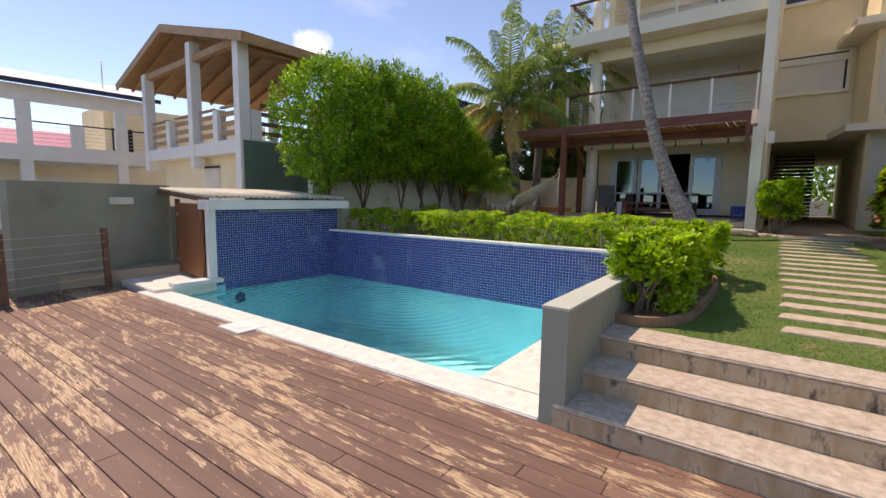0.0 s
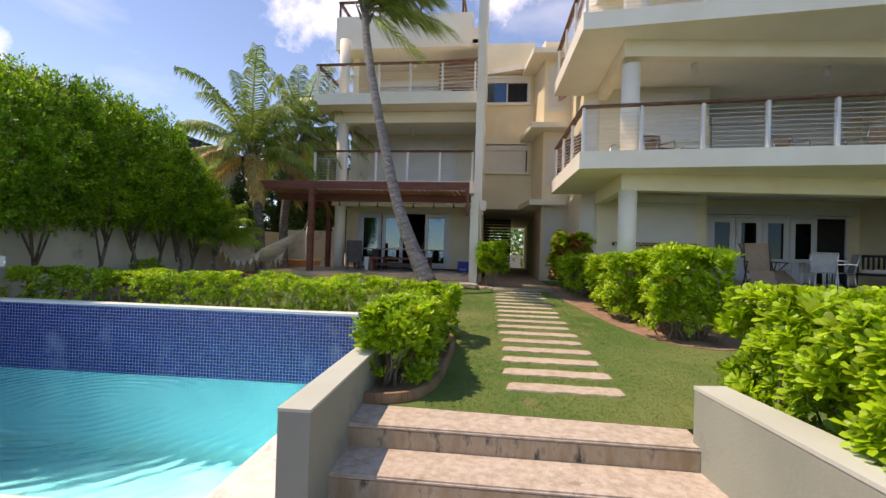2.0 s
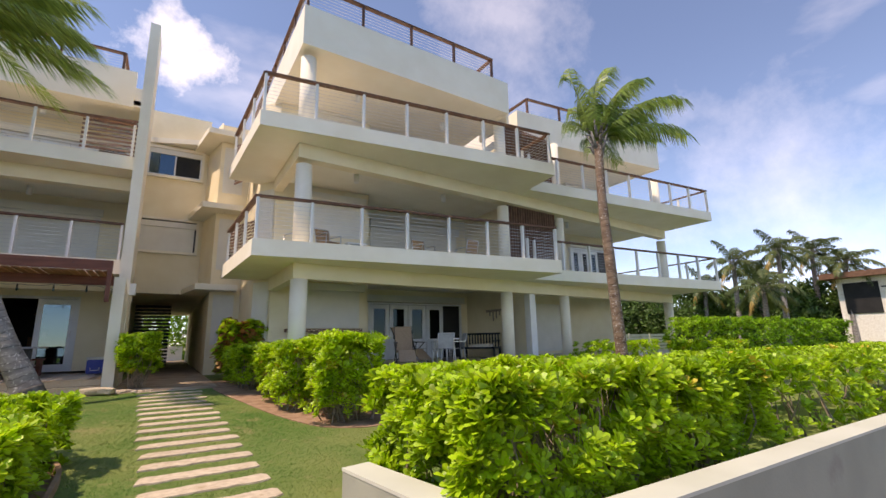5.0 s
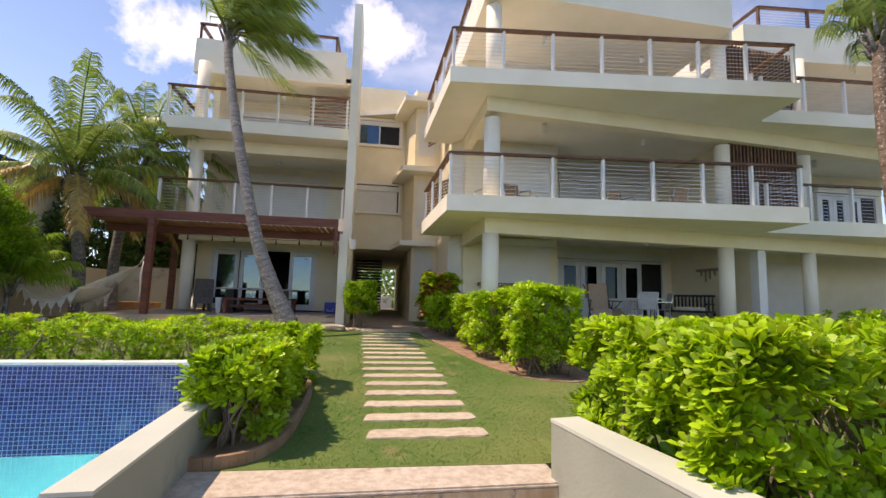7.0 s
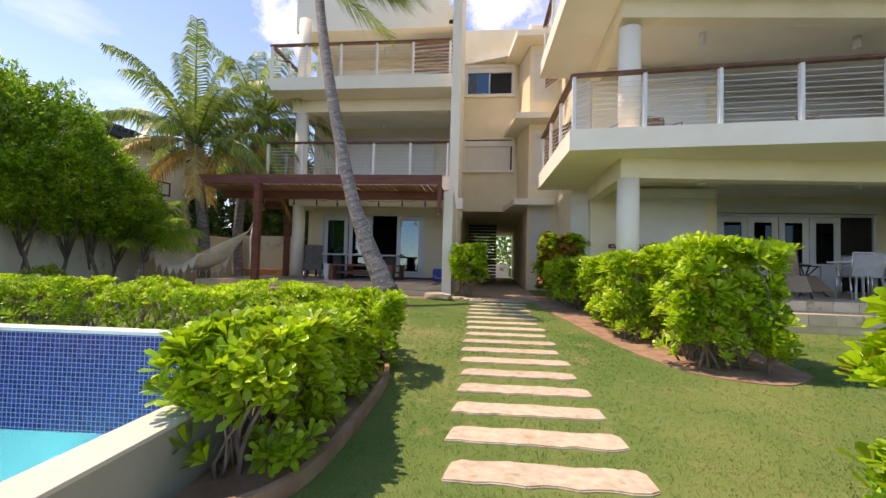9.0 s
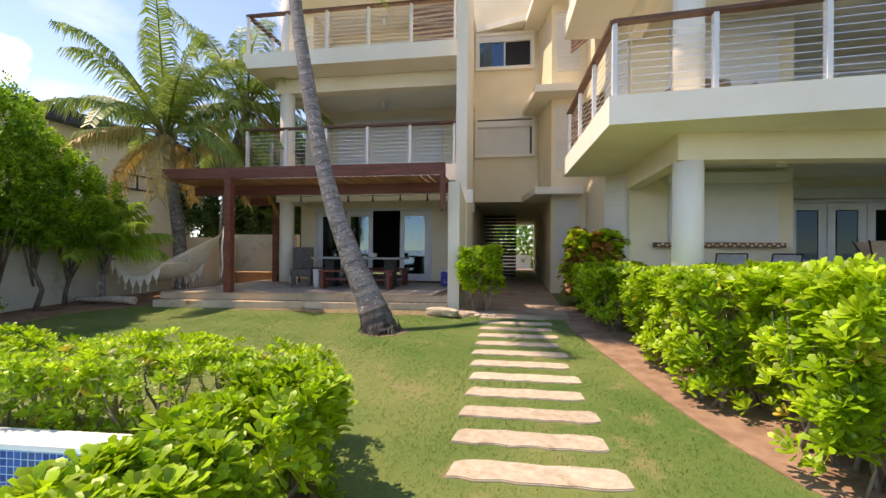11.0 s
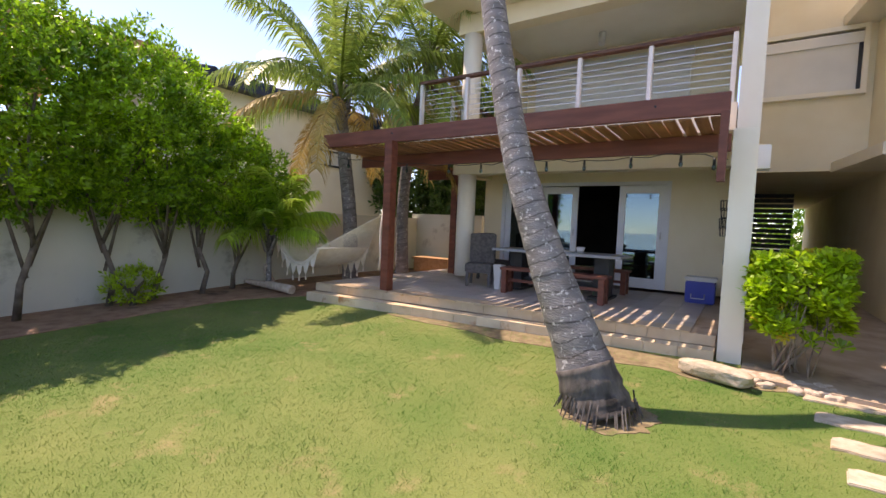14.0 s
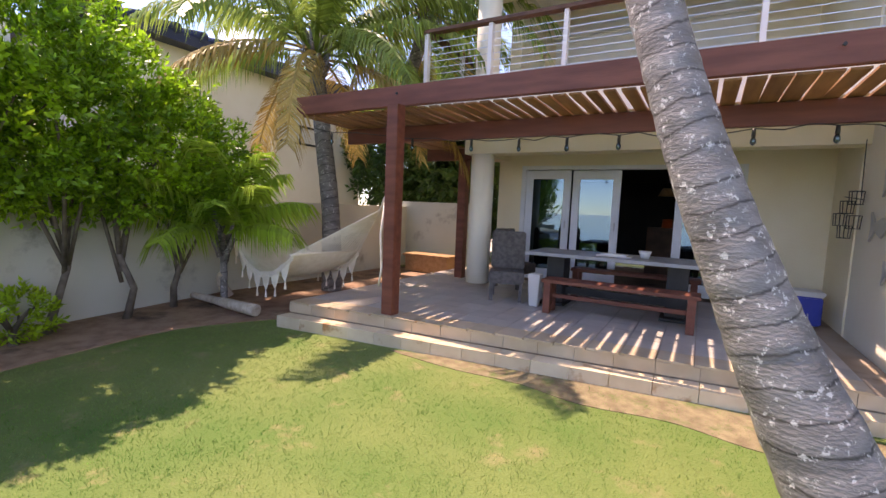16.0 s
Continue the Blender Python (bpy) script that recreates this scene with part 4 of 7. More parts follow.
def sliding_doors():
    d = thing("sliding_doors", "white framed glazed doors standing open to a dark dining room", "door", (-5.3, 17.5, 1.28), kind="structure")
    W, H = 3.64, 2.15
    bm = bmesh.new()
    bx(bm, 0, W, -0.02, 0.14, H - 0.07, H)
    bx(bm, 0, 0.08, -0.02, 0.14, 0, H - 0.07)
    bx(bm, W - 0.08, W, -0.02, 0.14, 0, H - 0.07)
    bx(bm, 0.08, W - 0.08, -0.02, 0.14, 0, 0.03)
    part("door_frame", bm, M_FRAME, d)
    for a, b, y in ((0.08, 0.93, 0.05), (0.96, 1.80, 0.08), (2.68, 3.56, -0.01)):
        bm = bmesh.new()
        st = 0.13
        bx(bm, a, a + st, y, y + 0.05, 0.03, H - 0.08)
        bx(bm, b - st, b, y, y + 0.05, 0.03, H - 0.08)
        bx(bm, a + st, b - st, y, y + 0.05, H - 0.24, H - 0.08)
        bx(bm, a + st, b - st, y, y + 0.05, 0.03, 0.2)
        leaf = part("door_leaf", bm, M_FRAME, d, "", 0.004)
        boxpart("pane", (a + st, b - st, y + 0.02, y + 0.028, 0.2, H - 0.24), M_GLASS, leaf, "glass pane reflecting the sea")
        bm = bmesh.new()
        rod(bm, (b - 0.06, y - 0.04, 1.0), (b - 0.06, y - 0.04, 1.14), 0.012)
        rod(bm, (b - 0.06, y - 0.04, 1.1), (b - 0.06, y + 0.01, 1.1), 0.01)
        part("handle", bm, M_STEEL, leaf, "steel door handle")


sliding_doors()


# ---- balcony railings ----
def railing(pts, z, height=1.02, post_mat=None, wires=9, spacing=1.25, top_mat=None, name="balcony_railing", label="balcony railing of white posts, steel wires and a brown wooden handrail"):
    post_mat, top_mat = post_mat or M_WHITE, top_mat or M_RAILWOOD
    r = thing(name, label, "railing", (pts[0][0], pts[0][1], z), group="balcony railings")
    o = Vector((pts[0][0], pts[0][1], 0))
    P = [Vector((x, y, 0)) - o for x, y in pts]
    for a, b in zip(P, P[1:]):
        n = max(1, round((b - a).length / spacing))
        for i in range(n + 1):
            if i == n and b is not P[-1]:
                continue
            c = a.lerp(b, i / n)
            bm = bmesh.new()
            d = (b - a).normalized()
            s = Vector((-d.y, d.x, 0))
            beam(bm, c - Vector((0, 0, 0)), c + Vector((0, 0, height - 0.03)), 0.06, 0.09)
            part("post", bm, post_mat, r)
        bm = bmesh.new()
        up = Vector((0, 0, height))
        beam(bm, a + up - d * 0.03, b + up + d * 0.03, 0.13, 0.05)
        part("handrail", bm, top_mat, r)
        for k in range(wires):
            zz = Vector((0, 0, 0.08 + k * (height - 0.14) / wires))
            bm = bmesh.new()
            rod(bm, a + zz, b + zz, 0.005, seg=4)
            part("wire", bm, M_STEEL, r)


for z in F:
    railing(((-6.2, 20), (-6.2, 15.34), (-0.7, 15.34)), z, spacing=1.15)
for z in F_MID:
    railing(((1.98, 15.0), (2.13, 10.95), (10.62, 10.05), (10.7, 11.4)), z, spacing=1.2)
    railing(((11.1, 11.5), (21.17, 10.78), (21.17, 16)), z, spacing=1.2)
railing(((-6.1, 20), (-6.1, 16.98), (-1.35, 16.98), (-1.35, 20)), 10.8, 0.6, M_RAILWOOD, 5, 1.6, name="roof_railing", label="dark wooden roof railing with steel wires")
railing(((3.12, 20), (3.12, 11.28), (9.6, 11.53), (9.6, 16)), 10.92, 0.75, M_RAILWOOD, 6, 1.5, name="roof_railing", label="dark wooden roof railing with steel wires")
railing(((12.2, 18), (12.2, 12.6), (18.8, 12.05), (18.8, 18)), 10.72, 0.7, M_RAILWOOD, 6, 1.5, name="roof_railing", label="dark wooden roof railing with steel wires")


def slat_screen(x0, y0, x1, y1, z0, z1, n, vertical=True, mat=None, deep=0.07):
    s = thing("slat_screen", "brown wooden slat screen between the balconies", "screen", (x0, y0, z0), kind="structure")
    a, b = Vector((0, 0, 0)), Vector((x1 - x0, y1 - y0, 0))
    for i in range(n):
        bm = bmesh.new()
        if vertical:
            c = a.lerp(b, (i + 0.5) / n)
            beam(bm, c, c + Vector((0, 0, z1 - z0)), 0.05, 0.09)
        else:
            zz = Vector((0, 0, (i + 0.5) * (z1 - z0) / n))
            beam(bm, a + zz, b + zz, 0.03, deep)
        part("slat", bm, mat or M_SLATWOOD, s)


slat_screen(10.55, 12.2, 13.1, 12.42, 4.28, 6.88, 20)
slat_screen(10.55, 12.2, 13.1, 12.42, 7.42, 9.74, 20)
slat_screen(2.2, 16.8, 2.78, 15.4, 4.4, 5.9, 14, False)
slat_screen(2.2, 16.8, 2.78, 15.4, 7.4, 8.9, 14, False)
# brown slats coloured black: the passage's shade is in their colour
slat_screen(-0.65, 25, 0.75, 25, 1.0, 3.8, 18, False, M_BLACK, 0.12)
slat_screen(-0.75, 17.0, -2.2, 17.2, 7.4, 9.2, 12, False)


# ---- pergola ----
def pergola():
    p = thing("pergola", "red-stained wooden pergola with a slatted roof on a single post, fixed to the house", "pergola", (0, 0, 0), kind="structure")
    boxpart("front_beam", (-7.25, -0.64, 13.64, 13.72, 3.76, 4.0), M_REDWOOD, p, "", 0.006)
    boxpart("side_beam", (-7.25, -7.17, 13.72, 17.9, 3.76, 4.0), M_REDWOOD, p)
    boxpart("inner_beam", (-7.17, -0.64, 14.62, 14.70, 3.50, 3.72), M_REDWOOD, p)
    boxpart("back_beam", (-7.17, -5.9, 16.99, 17.07, 3.5, 3.72), M_REDWOOD, p)
    boxpart("wall_bracket", (-0.72, -0.64, 13.50, 13.68, 3.0, 3.758), M_REDWOOD, p)
    boxpart("post", (-5.56, -5.40, 13.50, 13.66, 1.22, 3.757), M_REDWOOD, p, "square red wooden post", 0.006)
    boxpart("post", (-6.34, -6.18, 16.82, 16.98, 1.1, 3.5), M_REDWOOD, p)
    for b in ((-5.50, 13.59, 3.9), (-1.4, 13.59, 3.9)):
        bm = bmesh.new()
        rod(bm, b, (b[0], b[1] + 0.02, b[2]), 0.014)
        part("bolt", bm, M_BLACK, p)
    for i in range(39):
        x = -7.1 + i * 0.165
        y1 = 17.8 if x < -6.4 else 15.25
        bm = bmesh.new()
        w = 0.122 + 0.014 * math.sin(i * 7.3) + (0.02 if x > -2.6 else 0.0)
        skew = 0.018 * math.sin(i * 4.1)
        v = [bm.verts.new(c) for c in ((x, 13.73, 3.735), (x + w, 13.73, 3.735), (x + w + skew, y1, 3.735), (x + skew, y1, 3.735), (x, 13.73, 3.757), (x + w, 13.73, 3.757), (x + w + skew, y1, 3.757), (x + skew, y1, 3.757))]
        for f in ((3, 2, 1, 0), (4, 5, 6, 7), (0, 1, 5, 4), (1, 2, 6, 5), (2, 3, 7, 6), (3, 0, 4, 7)):
            bm.faces.new([v[k] for k in f])
        part("roof_slat", bm, M_ROOFSLAT, p)


pergola()


# ---- hedges ----
def hedge(name, label, box_list, density, leaf_size, mat_list, ground, parent_at, stems=12, top_noise=0.12, leaf=ROSETTE, bare=0.12):
    """A clipped hedge: stems and tufts of leaves over the faces of rounded plan boxes (x0, x1, y0, y1, z1)."""
    h = thing(name, label, "hedge")
    C, N = [], []
    for x0, x1, y0, y1, z1 in box_list:
        zb = ground((y0 + y1) / 2) + bare
        w, l, t = x1 - x0, y1 - y0, z1 - zb
        areas = [w * l, w * t, w * t, l * t, l * t]
        for k, (a, n) in enumerate(zip(areas, ((0, 0, 1), (0, -1, 0.1), (0, 1, 0.1), (-1, 0, 0.1), (1, 0, 0.1)))):
            m = int(a * density * (1.15 if k == 0 else 0.95))
            q = rng.random((m, 3))
            if k == 0:
                p = np.column_stack((x0 + q[:, 0] * w, y0 + q[:, 1] * l, z1 - q[:, 2] ** 2 * 0.22))
            elif k in (1, 2):
                yy = y0 if k == 1 else y1
                s = 1 if k == 1 else -1
                p = np.column_stack((x0 + q[:, 0] * w, yy + s * q[:, 2] ** 1.5 * 0.28, zb + (q[:, 1] ** 0.8) * t))
            else:
                xx = x0 if k == 3 else x1
                s = 1 if k == 3 else -1
                p = np.column_stack((xx + s * q[:, 2] ** 1.5 * 0.28, y0 + q[:, 0] * l, zb + (q[:, 1] ** 0.8) * t))
            C.append(p)
            N.append(np.tile(n, (m, 1)) + rng.normal(scale=0.38, size=(m, 3)) + np.array((0, 0, 1.25)))
    C, N = np.vstack(C), np.vstack(N)
    keep = np.ones(len(C), bool)
    for i, (x0, x1, y0, y1, z1) in enumerate(box_list):
        s = 0.3
        ins = (C[:, 0] > x0 + s) & (C[:, 0] < x1 - s) & (C[:, 1] > y0 + s) & (C[:, 1] < y1 - s) & (C[:, 2] < z1 - 0.3)
        keep &= ~ins
    C, N = C[keep], N[keep]
    wob = np.array([noise.noise(Vector((x * 1.3, y * 1.3, z * 1.3))) for x, y, z in C])
    wob2 = np.array([noise.noise(Vector((x * 1.3 + 40, y * 1.3, z * 1.3))) for x, y, z in C])
    C += np.column_stack((wob * 0.2, wob2 * 0.2, wob * top_noise * (C[:, 2] > ground(0) + 0.4)))
    gap = np.array([noise.noise(Vector((x * 3.1, y * 3.1, z * 3.1 + 9))) for x, y, z in C])
    low = C[:, 2] < np.array([ground(y) for y in C[:, 1]]) + 0.35
    keep = (gap > -0.2) & ~(low & (rng.random(len(C)) < 0.1))
    C, N = C[keep], N[keep]
    S = leaf_size * (0.7 + 0.6 * rng.random(len(C)))
    cut = rng.random(len(C))
    rows = [(m, (cut >= a) & (cut < b)) for m, a, b in mat_list]
    for m, sel in rows:
        if sel.sum():
            scatter("foliage", C[sel], N[sel], S[sel], m, h, leaf)
    bm = bmesh.new()
    for x0, x1, y0, y1, z1 in box_list:
        k = max(3, int(stems * (x1 - x0) * (y1 - y0)))
        for _ in range(k):
            bx0, by0 = random.uniform(x0 + 0.15, x1 - 0.15), random.uniform(y0 + 0.15, y1 - 0.15)
            zb = ground(by0) - 0.03
            p = Vector((bx0, by0, zb))
            pts, rad = [p], [random.uniform(0.008, 0.022)]
            d = Vector((random.uniform(-0.6, 0.6), random.uniform(-0.6, 0.6), 1)).normalized()
            steps = 5
            L = (z1 - zb) * 0.95 / steps
            for s in range(steps):
                d = (d + Vector((random.uniform(-0.5, 0.5), random.uniform(-0.5, 0.5), 0.25))).normalized()
                p = p + d * L
                p.x, p.y = min(max(p.x, x0 + 0.05), x1 - 0.05), min(max(p.y, y0 + 0.05), y1 - 0.05)
                pts.append(p.copy())
                rad.append(rad[0] * (1 - 0.17 * (s + 1)))
            tube(bm, pts, rad, 4)
    tagged(part("woody_growth", bm, M_TWIG, h, "tangled grey hedge stems"), kind="stuff")
    return h


GREENS = ((M_LEAF, 0, 0.985), (M_LEAF_YELLOW, 0.985, 1.0))
hedge("hedge", "long clipped bright green hedge behind the mosaic wall", ((-8.1, -0.55, 7.15, 7.95, 1.39),), 230, 0.085, GREENS, lawn_z, None, 30, bare=0.16)
hedge("hedge", "clipped bright green hedge in the bed beside the path", ((-0.90, -0.36, 4.66, 7.3, 1.3),), 330, 0.128, GREENS, lawn_z, None, 70, bare=0.05)
hedge("hedge", "full bright green hedge along the stone path", ((2.75, 3.8, 7.45, 8.9, 2.0), (2.45, 3.7, 8.9, 12.0, 1.92), (2.1, 3.2, 12.0, 14.6, 1.85)), 200, 0.13, GREENS, lawn_z, None, 30)
hedge("hedge", "wide glossy green hedge behind the low wall", ((2.35, 6.0, 2.75, 4.65, 1.64),), 290, 0.13, GREENS, lawn_z, None, 26)
hedge("hedge", "wide glossy green hedge behind the low wall", ((6.0, 17.0, 2.8, 4.9, 1.60),), 60, 0.15, GREENS, lawn_z, None, 3)
hedge("shrub", "small bright green shrub at the foot of the white wall fin", ((-0.24, 0.40, 13.45, 14.25, 2.2),), 380, 0.115, GREENS, lawn_z, None, 40, bare=0.36)


# ---- pavilion next door ----
def pavilion():
    h = thing("roof_pavilion", "white rooftop terrace with an open brown timber gable roof next door", "house", (-12.2, 6.6, 0))
    # local x runs west (negative), y runs north
    bm = bmesh.new()
    bx(bm, -7.3, 0, 0, 5.5, 2.95, 3.35)
    part("terrace_slab", bm, M_WHITE, h, "", 0.01)
    boxpart("wall", (-7.0, -0.3, 0.5, 5.5, 0.2, 2.95), M_RENDER, h, "pale wall under the terrace")
    boxpart("side_wall", (-0.02, 0.06, 0.06, 5.5, 1.2, 3.3), M_DARKGREEN, h, "dark green painted side wall")
    w = boxpart("window", (-3.4, -2.4, 0.46, 0.5, 1.5, 2.6), M_SHUTTER, h, "small louvred window with a dark frame")
    boxpart("window_frame", (-3.46, -2.34, 0.44, 0.459, 2.6, 2.67), M_BLACK, w)
    for k in range(10):
        boxpart("slat", (-3.38, -2.42, 0.43, 0.455, 1.54 + k * 0.105, 1.6 + k * 0.105), M_SHUTTER, w)
    for x in (0, -3.1, -7.1):
        boxpart("column", (x - 0.31, x + 0.01, -0.02, 0.30, 2.6 if x < -0.1 else 1.9, 6.2 if x != -3.1 else 6.6), M_WHITE, h, "square white column")
    for x, y in ((-7.1, 5.2), (0, 5.2)):
        boxpart("column", (x - 0.32, x, y, y + 0.32, 3.35, 6.2), M_WHITE, h)
    for x in (-1.45, -5.1):
        boxpart("parapet_post", (x - 0.3, x, 0.02, 0.3, 3.351, 4.3), M_WHITE, h)
    boxpart("parapet_post", (-0.3, 0.0, 0.33, 0.65, 3.351, 4.2), M_WHITE, h)
    for a, b in ((-6.9, -5.4), (-4.8, -3.45), (-2.8, -1.78), (-1.4, -0.35)):
        for z in (3.5, 3.78, 4.06):
            boxpart("fence_board", (a, b, 0.1, 0.14, z, z + 0.14), M_PINE, h)
        boxpart("handrail", (a, b, 0.07, 0.19, 4.32, 4.37), M_PINE, h)
        boxpart("fence_post", (b - 0.08, b, 0.14, 0.2, 3.351, 4.318), M_PINE, h)
    for z in (3.5, 3.78, 4.06, 4.32):
        boxpart("fence_board", (-0.16, -0.12, 0.7, 5.2, z, z + 0.12), M_SLATWOOD, h)
    # gable roof: ridge along y
    x0, xr, x1, y0, y1 = -9.7, -4.9, 0.6, -0.15, 6.4
    zl, zr, zt = 6.05, 6.0, 7.36
    for a, za, b, zb in ((x0, zl, xr, zt), (x1, zr, xr, zt)):
        bm = bmesh.new()
        v = [bm.verts.new(p) for p in ((a, y0, za), (b, y0, zb), (b, y1, zb), (a, y1, za), (a, y0, za + 0.06), (b, y0, zb + 0.06), (b, y1, zb + 0.06), (a, y1, za + 0.06))]
        for f in ((0, 1, 2, 3), (7, 6, 5, 4), (0, 4, 5, 1), (1, 5, 6, 2), (2, 6, 7, 3), (3, 7, 4, 0)):
            bm.faces.new([v[i] for i in f])
        part("roof_boarding", bm, M_PINE, h, "brown boarded roof underside")
        bm = bmesh.new()
        v = [bm.verts.new(p) for p in ((a, y0, za + 0.07), (b, y0, zb + 0.07), (b, y1, zb + 0.07), (a, y1, za + 0.07), (a, y0, za + 0.11), (b, y0, zb + 0.11), (b, y1, zb + 0.11), (a, y1, za + 0.11))]
        for f in ((0, 1, 2, 3), (7, 6, 5, 4), (0, 4, 5, 1), (1, 5, 6, 2), (2, 6, 7, 3), (3, 7, 4, 0)):
            bm.faces.new([v[i] for i in f])
        part("roof_sheet", bm, M_CORRUGATED, h)
        bm = bmesh.new()
        beam(bm, (a, y0 - 0.03, za - 0.02), (b, y0 - 0.03, zb - 0.02), 0.05, 0.26)
        part("barge_board", bm, M_PINE, h, "brown weathered roof edge board")
        for k in range(8):
            y = y0 + 0.5 + k * 0.8
            bm = bmesh.new()
            beam(bm, (a + (0.1 if a < b else -0.1), y, za - 0.07), (b, y, zb - 0.07), 0.07, 0.12)
            part("rafter", bm, M_PINE, h)
    boxpart("eave_board", (x1 - 0.02, x1 + 0.04, y0, y1, zr - 0.17, zr + 0.1), M_PINE, h, "brown eave board")
    boxpart("eave_beam", (-0.3, -0.1, 0.0, 5.5, 5.95, 6.15), M_PINE, h)
    boxpart("eave_beam", (-7.4, -0.32, 0.05, 0.25, 6.0, 6.2), M_PINE, h)
    return h


pavilion()


def house_next_door():
    h = thing("white_house", "white two-storey house with arcaded balconies and a blue-edged metal roof", "house", (-24, 0, 0))
    boxpart("back_wall", (-7, -3.2, -4, 16, 0.2, 3.2), M_RENDER, h)
    boxpart("upper_wall", (-7, -3.2, 7.3, 16, 3.2, 6.1), M_RENDER, h)
    boxpart("balcony_slab", (-3.2, 0, -4, 8.3, 3.0, 3.62), M_WHITE, h)
    boxpart("ground_slab", (-3.2, 0, -4, 8.3, 0.2, 0.5), M_WHITE, h)
    boxpart("beam", (-0.3, 0, -4, 8.3, 5.35, 5.95), M_WHITE, h)
    for y in (-2.5, 0.4, 3.6, 6.9):
        boxpart("column", (-0.34, -0.02, y, y + 0.45, 3.62, 5.35), M_WHITE, h)
        boxpart("column", (-0.32, -0.03, y, y + 0.4, 0.5, 3.0), M_WHITE, h)
    for y in (2.0, 5.3):
        boxpart("parapet_post", (-0.3, -0.05, y, y + 0.45, 3.621, 4.55), M_WHITE, h)
    boxpart("handrail", (-0.22, -0.12, -4, 8.3, 4.55, 4.6), M_BLACK, h)
    for k in range(5):
        bm = bmesh.new()
        rod(bm, (-0.17, -4, 3.78 + k * 0.16), (-0.17, 8.3, 3.78 + k * 0.16), 0.012, seg=4)
        part("rail_wire", bm, M_STEEL, h)
    bm = bmesh.new()
    v = [bm.verts.new(p) for p in ((0.5, -4, 5.95), (0.5, 8.6, 5.95), (-3.8, 8.6, 7.1), (-3.8, -4, 7.1), (0.5, -4, 6.05), (0.5, 8.6, 6.05), (-3.8, 8.6, 7.2), (-3.8, -4, 7.2))]
    for f in ((3, 2, 1, 0), (4, 5, 6, 7), (0, 1, 5, 4), (1, 2, 6, 5), (2, 3, 7, 6), (3, 0, 4, 7)):
        bm.faces.new([v[i] for i in f])
    part("roof", bm, M_WHITE, h, "white sheet metal roof")
    boxpart("roof_edge", (0.5, 0.56, -4, 8.6, 5.9, 6.08), M_NAVY, h, "navy roof edge")
    for y, w in ((7.6, 0.9),):
        b = boxpart("window", (-3.19, -3.15, y, y + w, 3.7, 5.0), M_DARK, h, "dark balcony door")
    for y in (0.9, 4.0):
        boxpart("window", (-3.19, -3.15, y, y + 1.6, 1.3, 2.4), M_SHUTTER, h, "louvred window")
    bm = bmesh.new()
    bx(bm, -2.5, -1.6, 0.8, 1.9, 3.62, 4.1)
    part("balcony_table", bm, M_BLACK, h, "dark balcony table")


house_next_door()
ph = thing("pink_roofed_house", "low house with a pink metal roof seen through the arcade", "house", (-34, 1, 0))
for y0, y1 in ((-6, 2.2), (3.0, 8.0)):
    bm = bmesh.new()
    v = [bm.verts.new(p) for p in ((0, y0, 4.0), (0, y1, 4.0), (-5, y1, 5.6), (-5, y0, 5.6), (0, y0, 4.1), (0, y1, 4.1), (-5, y1, 5.7), (-5, y0, 5.7))]
    for f in ((3, 2, 1, 0), (4, 5, 6, 7), (0, 1, 5, 4), (1, 2, 6, 5), (2, 3, 7, 6), (3, 0, 4, 7)):
        bm.faces.new([v[i] for i in f])
    part("roof", bm, M_PINK, ph, "pink ribbed metal roof")
boxpart("wall", (-5, -0.3, -6, 8, 0.2, 4.0), M_WHITE, ph)
ant = thing("roof_antenna", "thin pale antenna pole on the white roof", "antenna", (-25.5, 6.9, 6.3))
bm = bmesh.new()
rod(bm, (0, 0, 0), (0, 0, 1.5), 0.03)
part("pole", bm, M_WHITE, ant)


def wall_house():
    h = thing("cream_house", "cream house with a dark tiled roof edge beyond the garden wall", "house", (-13, 10, 0))
    boxpart("wall", (-6, 0, 3.5, 11.7, 0.2, 5.98), M_SLAB, h)
    boxpart("roof_edge", (-6, 0.45, 3.2, 12.0, 5.98, 6.2), M_NAVY, h, "dark roof edge")
    for k in range(9, 24):
        bm = bmesh.new()
        rod(bm, (-3.0, -2.2 + k * 0.6, 7.15), (0.5, -2.2 + k * 0.6, 6.25), 0.11, seg=8)
        part("roof_tile", bm, M_NAVY, h)
    for y in (4.2, 8.0):
        w = boxpart("window", (0.0, 0.03, y, y + 1.8, 4.35, 4.8), M_SHUTTER, h, "narrow high window in a black frame")
        for b in ((y - 0.04, y + 1.84, 4.8, 4.86), (y - 0.04, y + 1.84, 4.29, 4.35), (y - 0.04, y + 0.02, 4.35, 4.8), (y + 0.88, y + 0.94, 4.35, 4.8), (y + 1.78, y + 1.84, 4.35, 4.8)):
            boxpart("frame_bar", (0.031, 0.06, *b), M_BLACK, w)


wall_house()


def yellow_house():
    h = thing("yellow_house", "low pale yellow house with a brown roof and a dark window", "house", (37, 0, 0.4))
    boxpart("wall", (0, 10, -6, 11.6, -2.1, 4.9), M_LIMESTONE, h, "pale yellow wall")
    boxpart("roof", (-0.8, 10.5, -6.5, 12.2, 4.9, 5.25), M_SLATWOOD, h, "brown flat roof")
    boxpart("window", (-0.05, -0.005, 9.6, 11.3, 2.7, 4.6), M_DARK, h)
    boxpart("door", (-0.05, -0.005, 7.3, 8.6, 0.6, 2.4), M_PINE, h, "orange wooden door")
    boxpart("band", (-0.04, -0.005, -6, 9.5, 4.2, 4.28), M_BLACK, h)


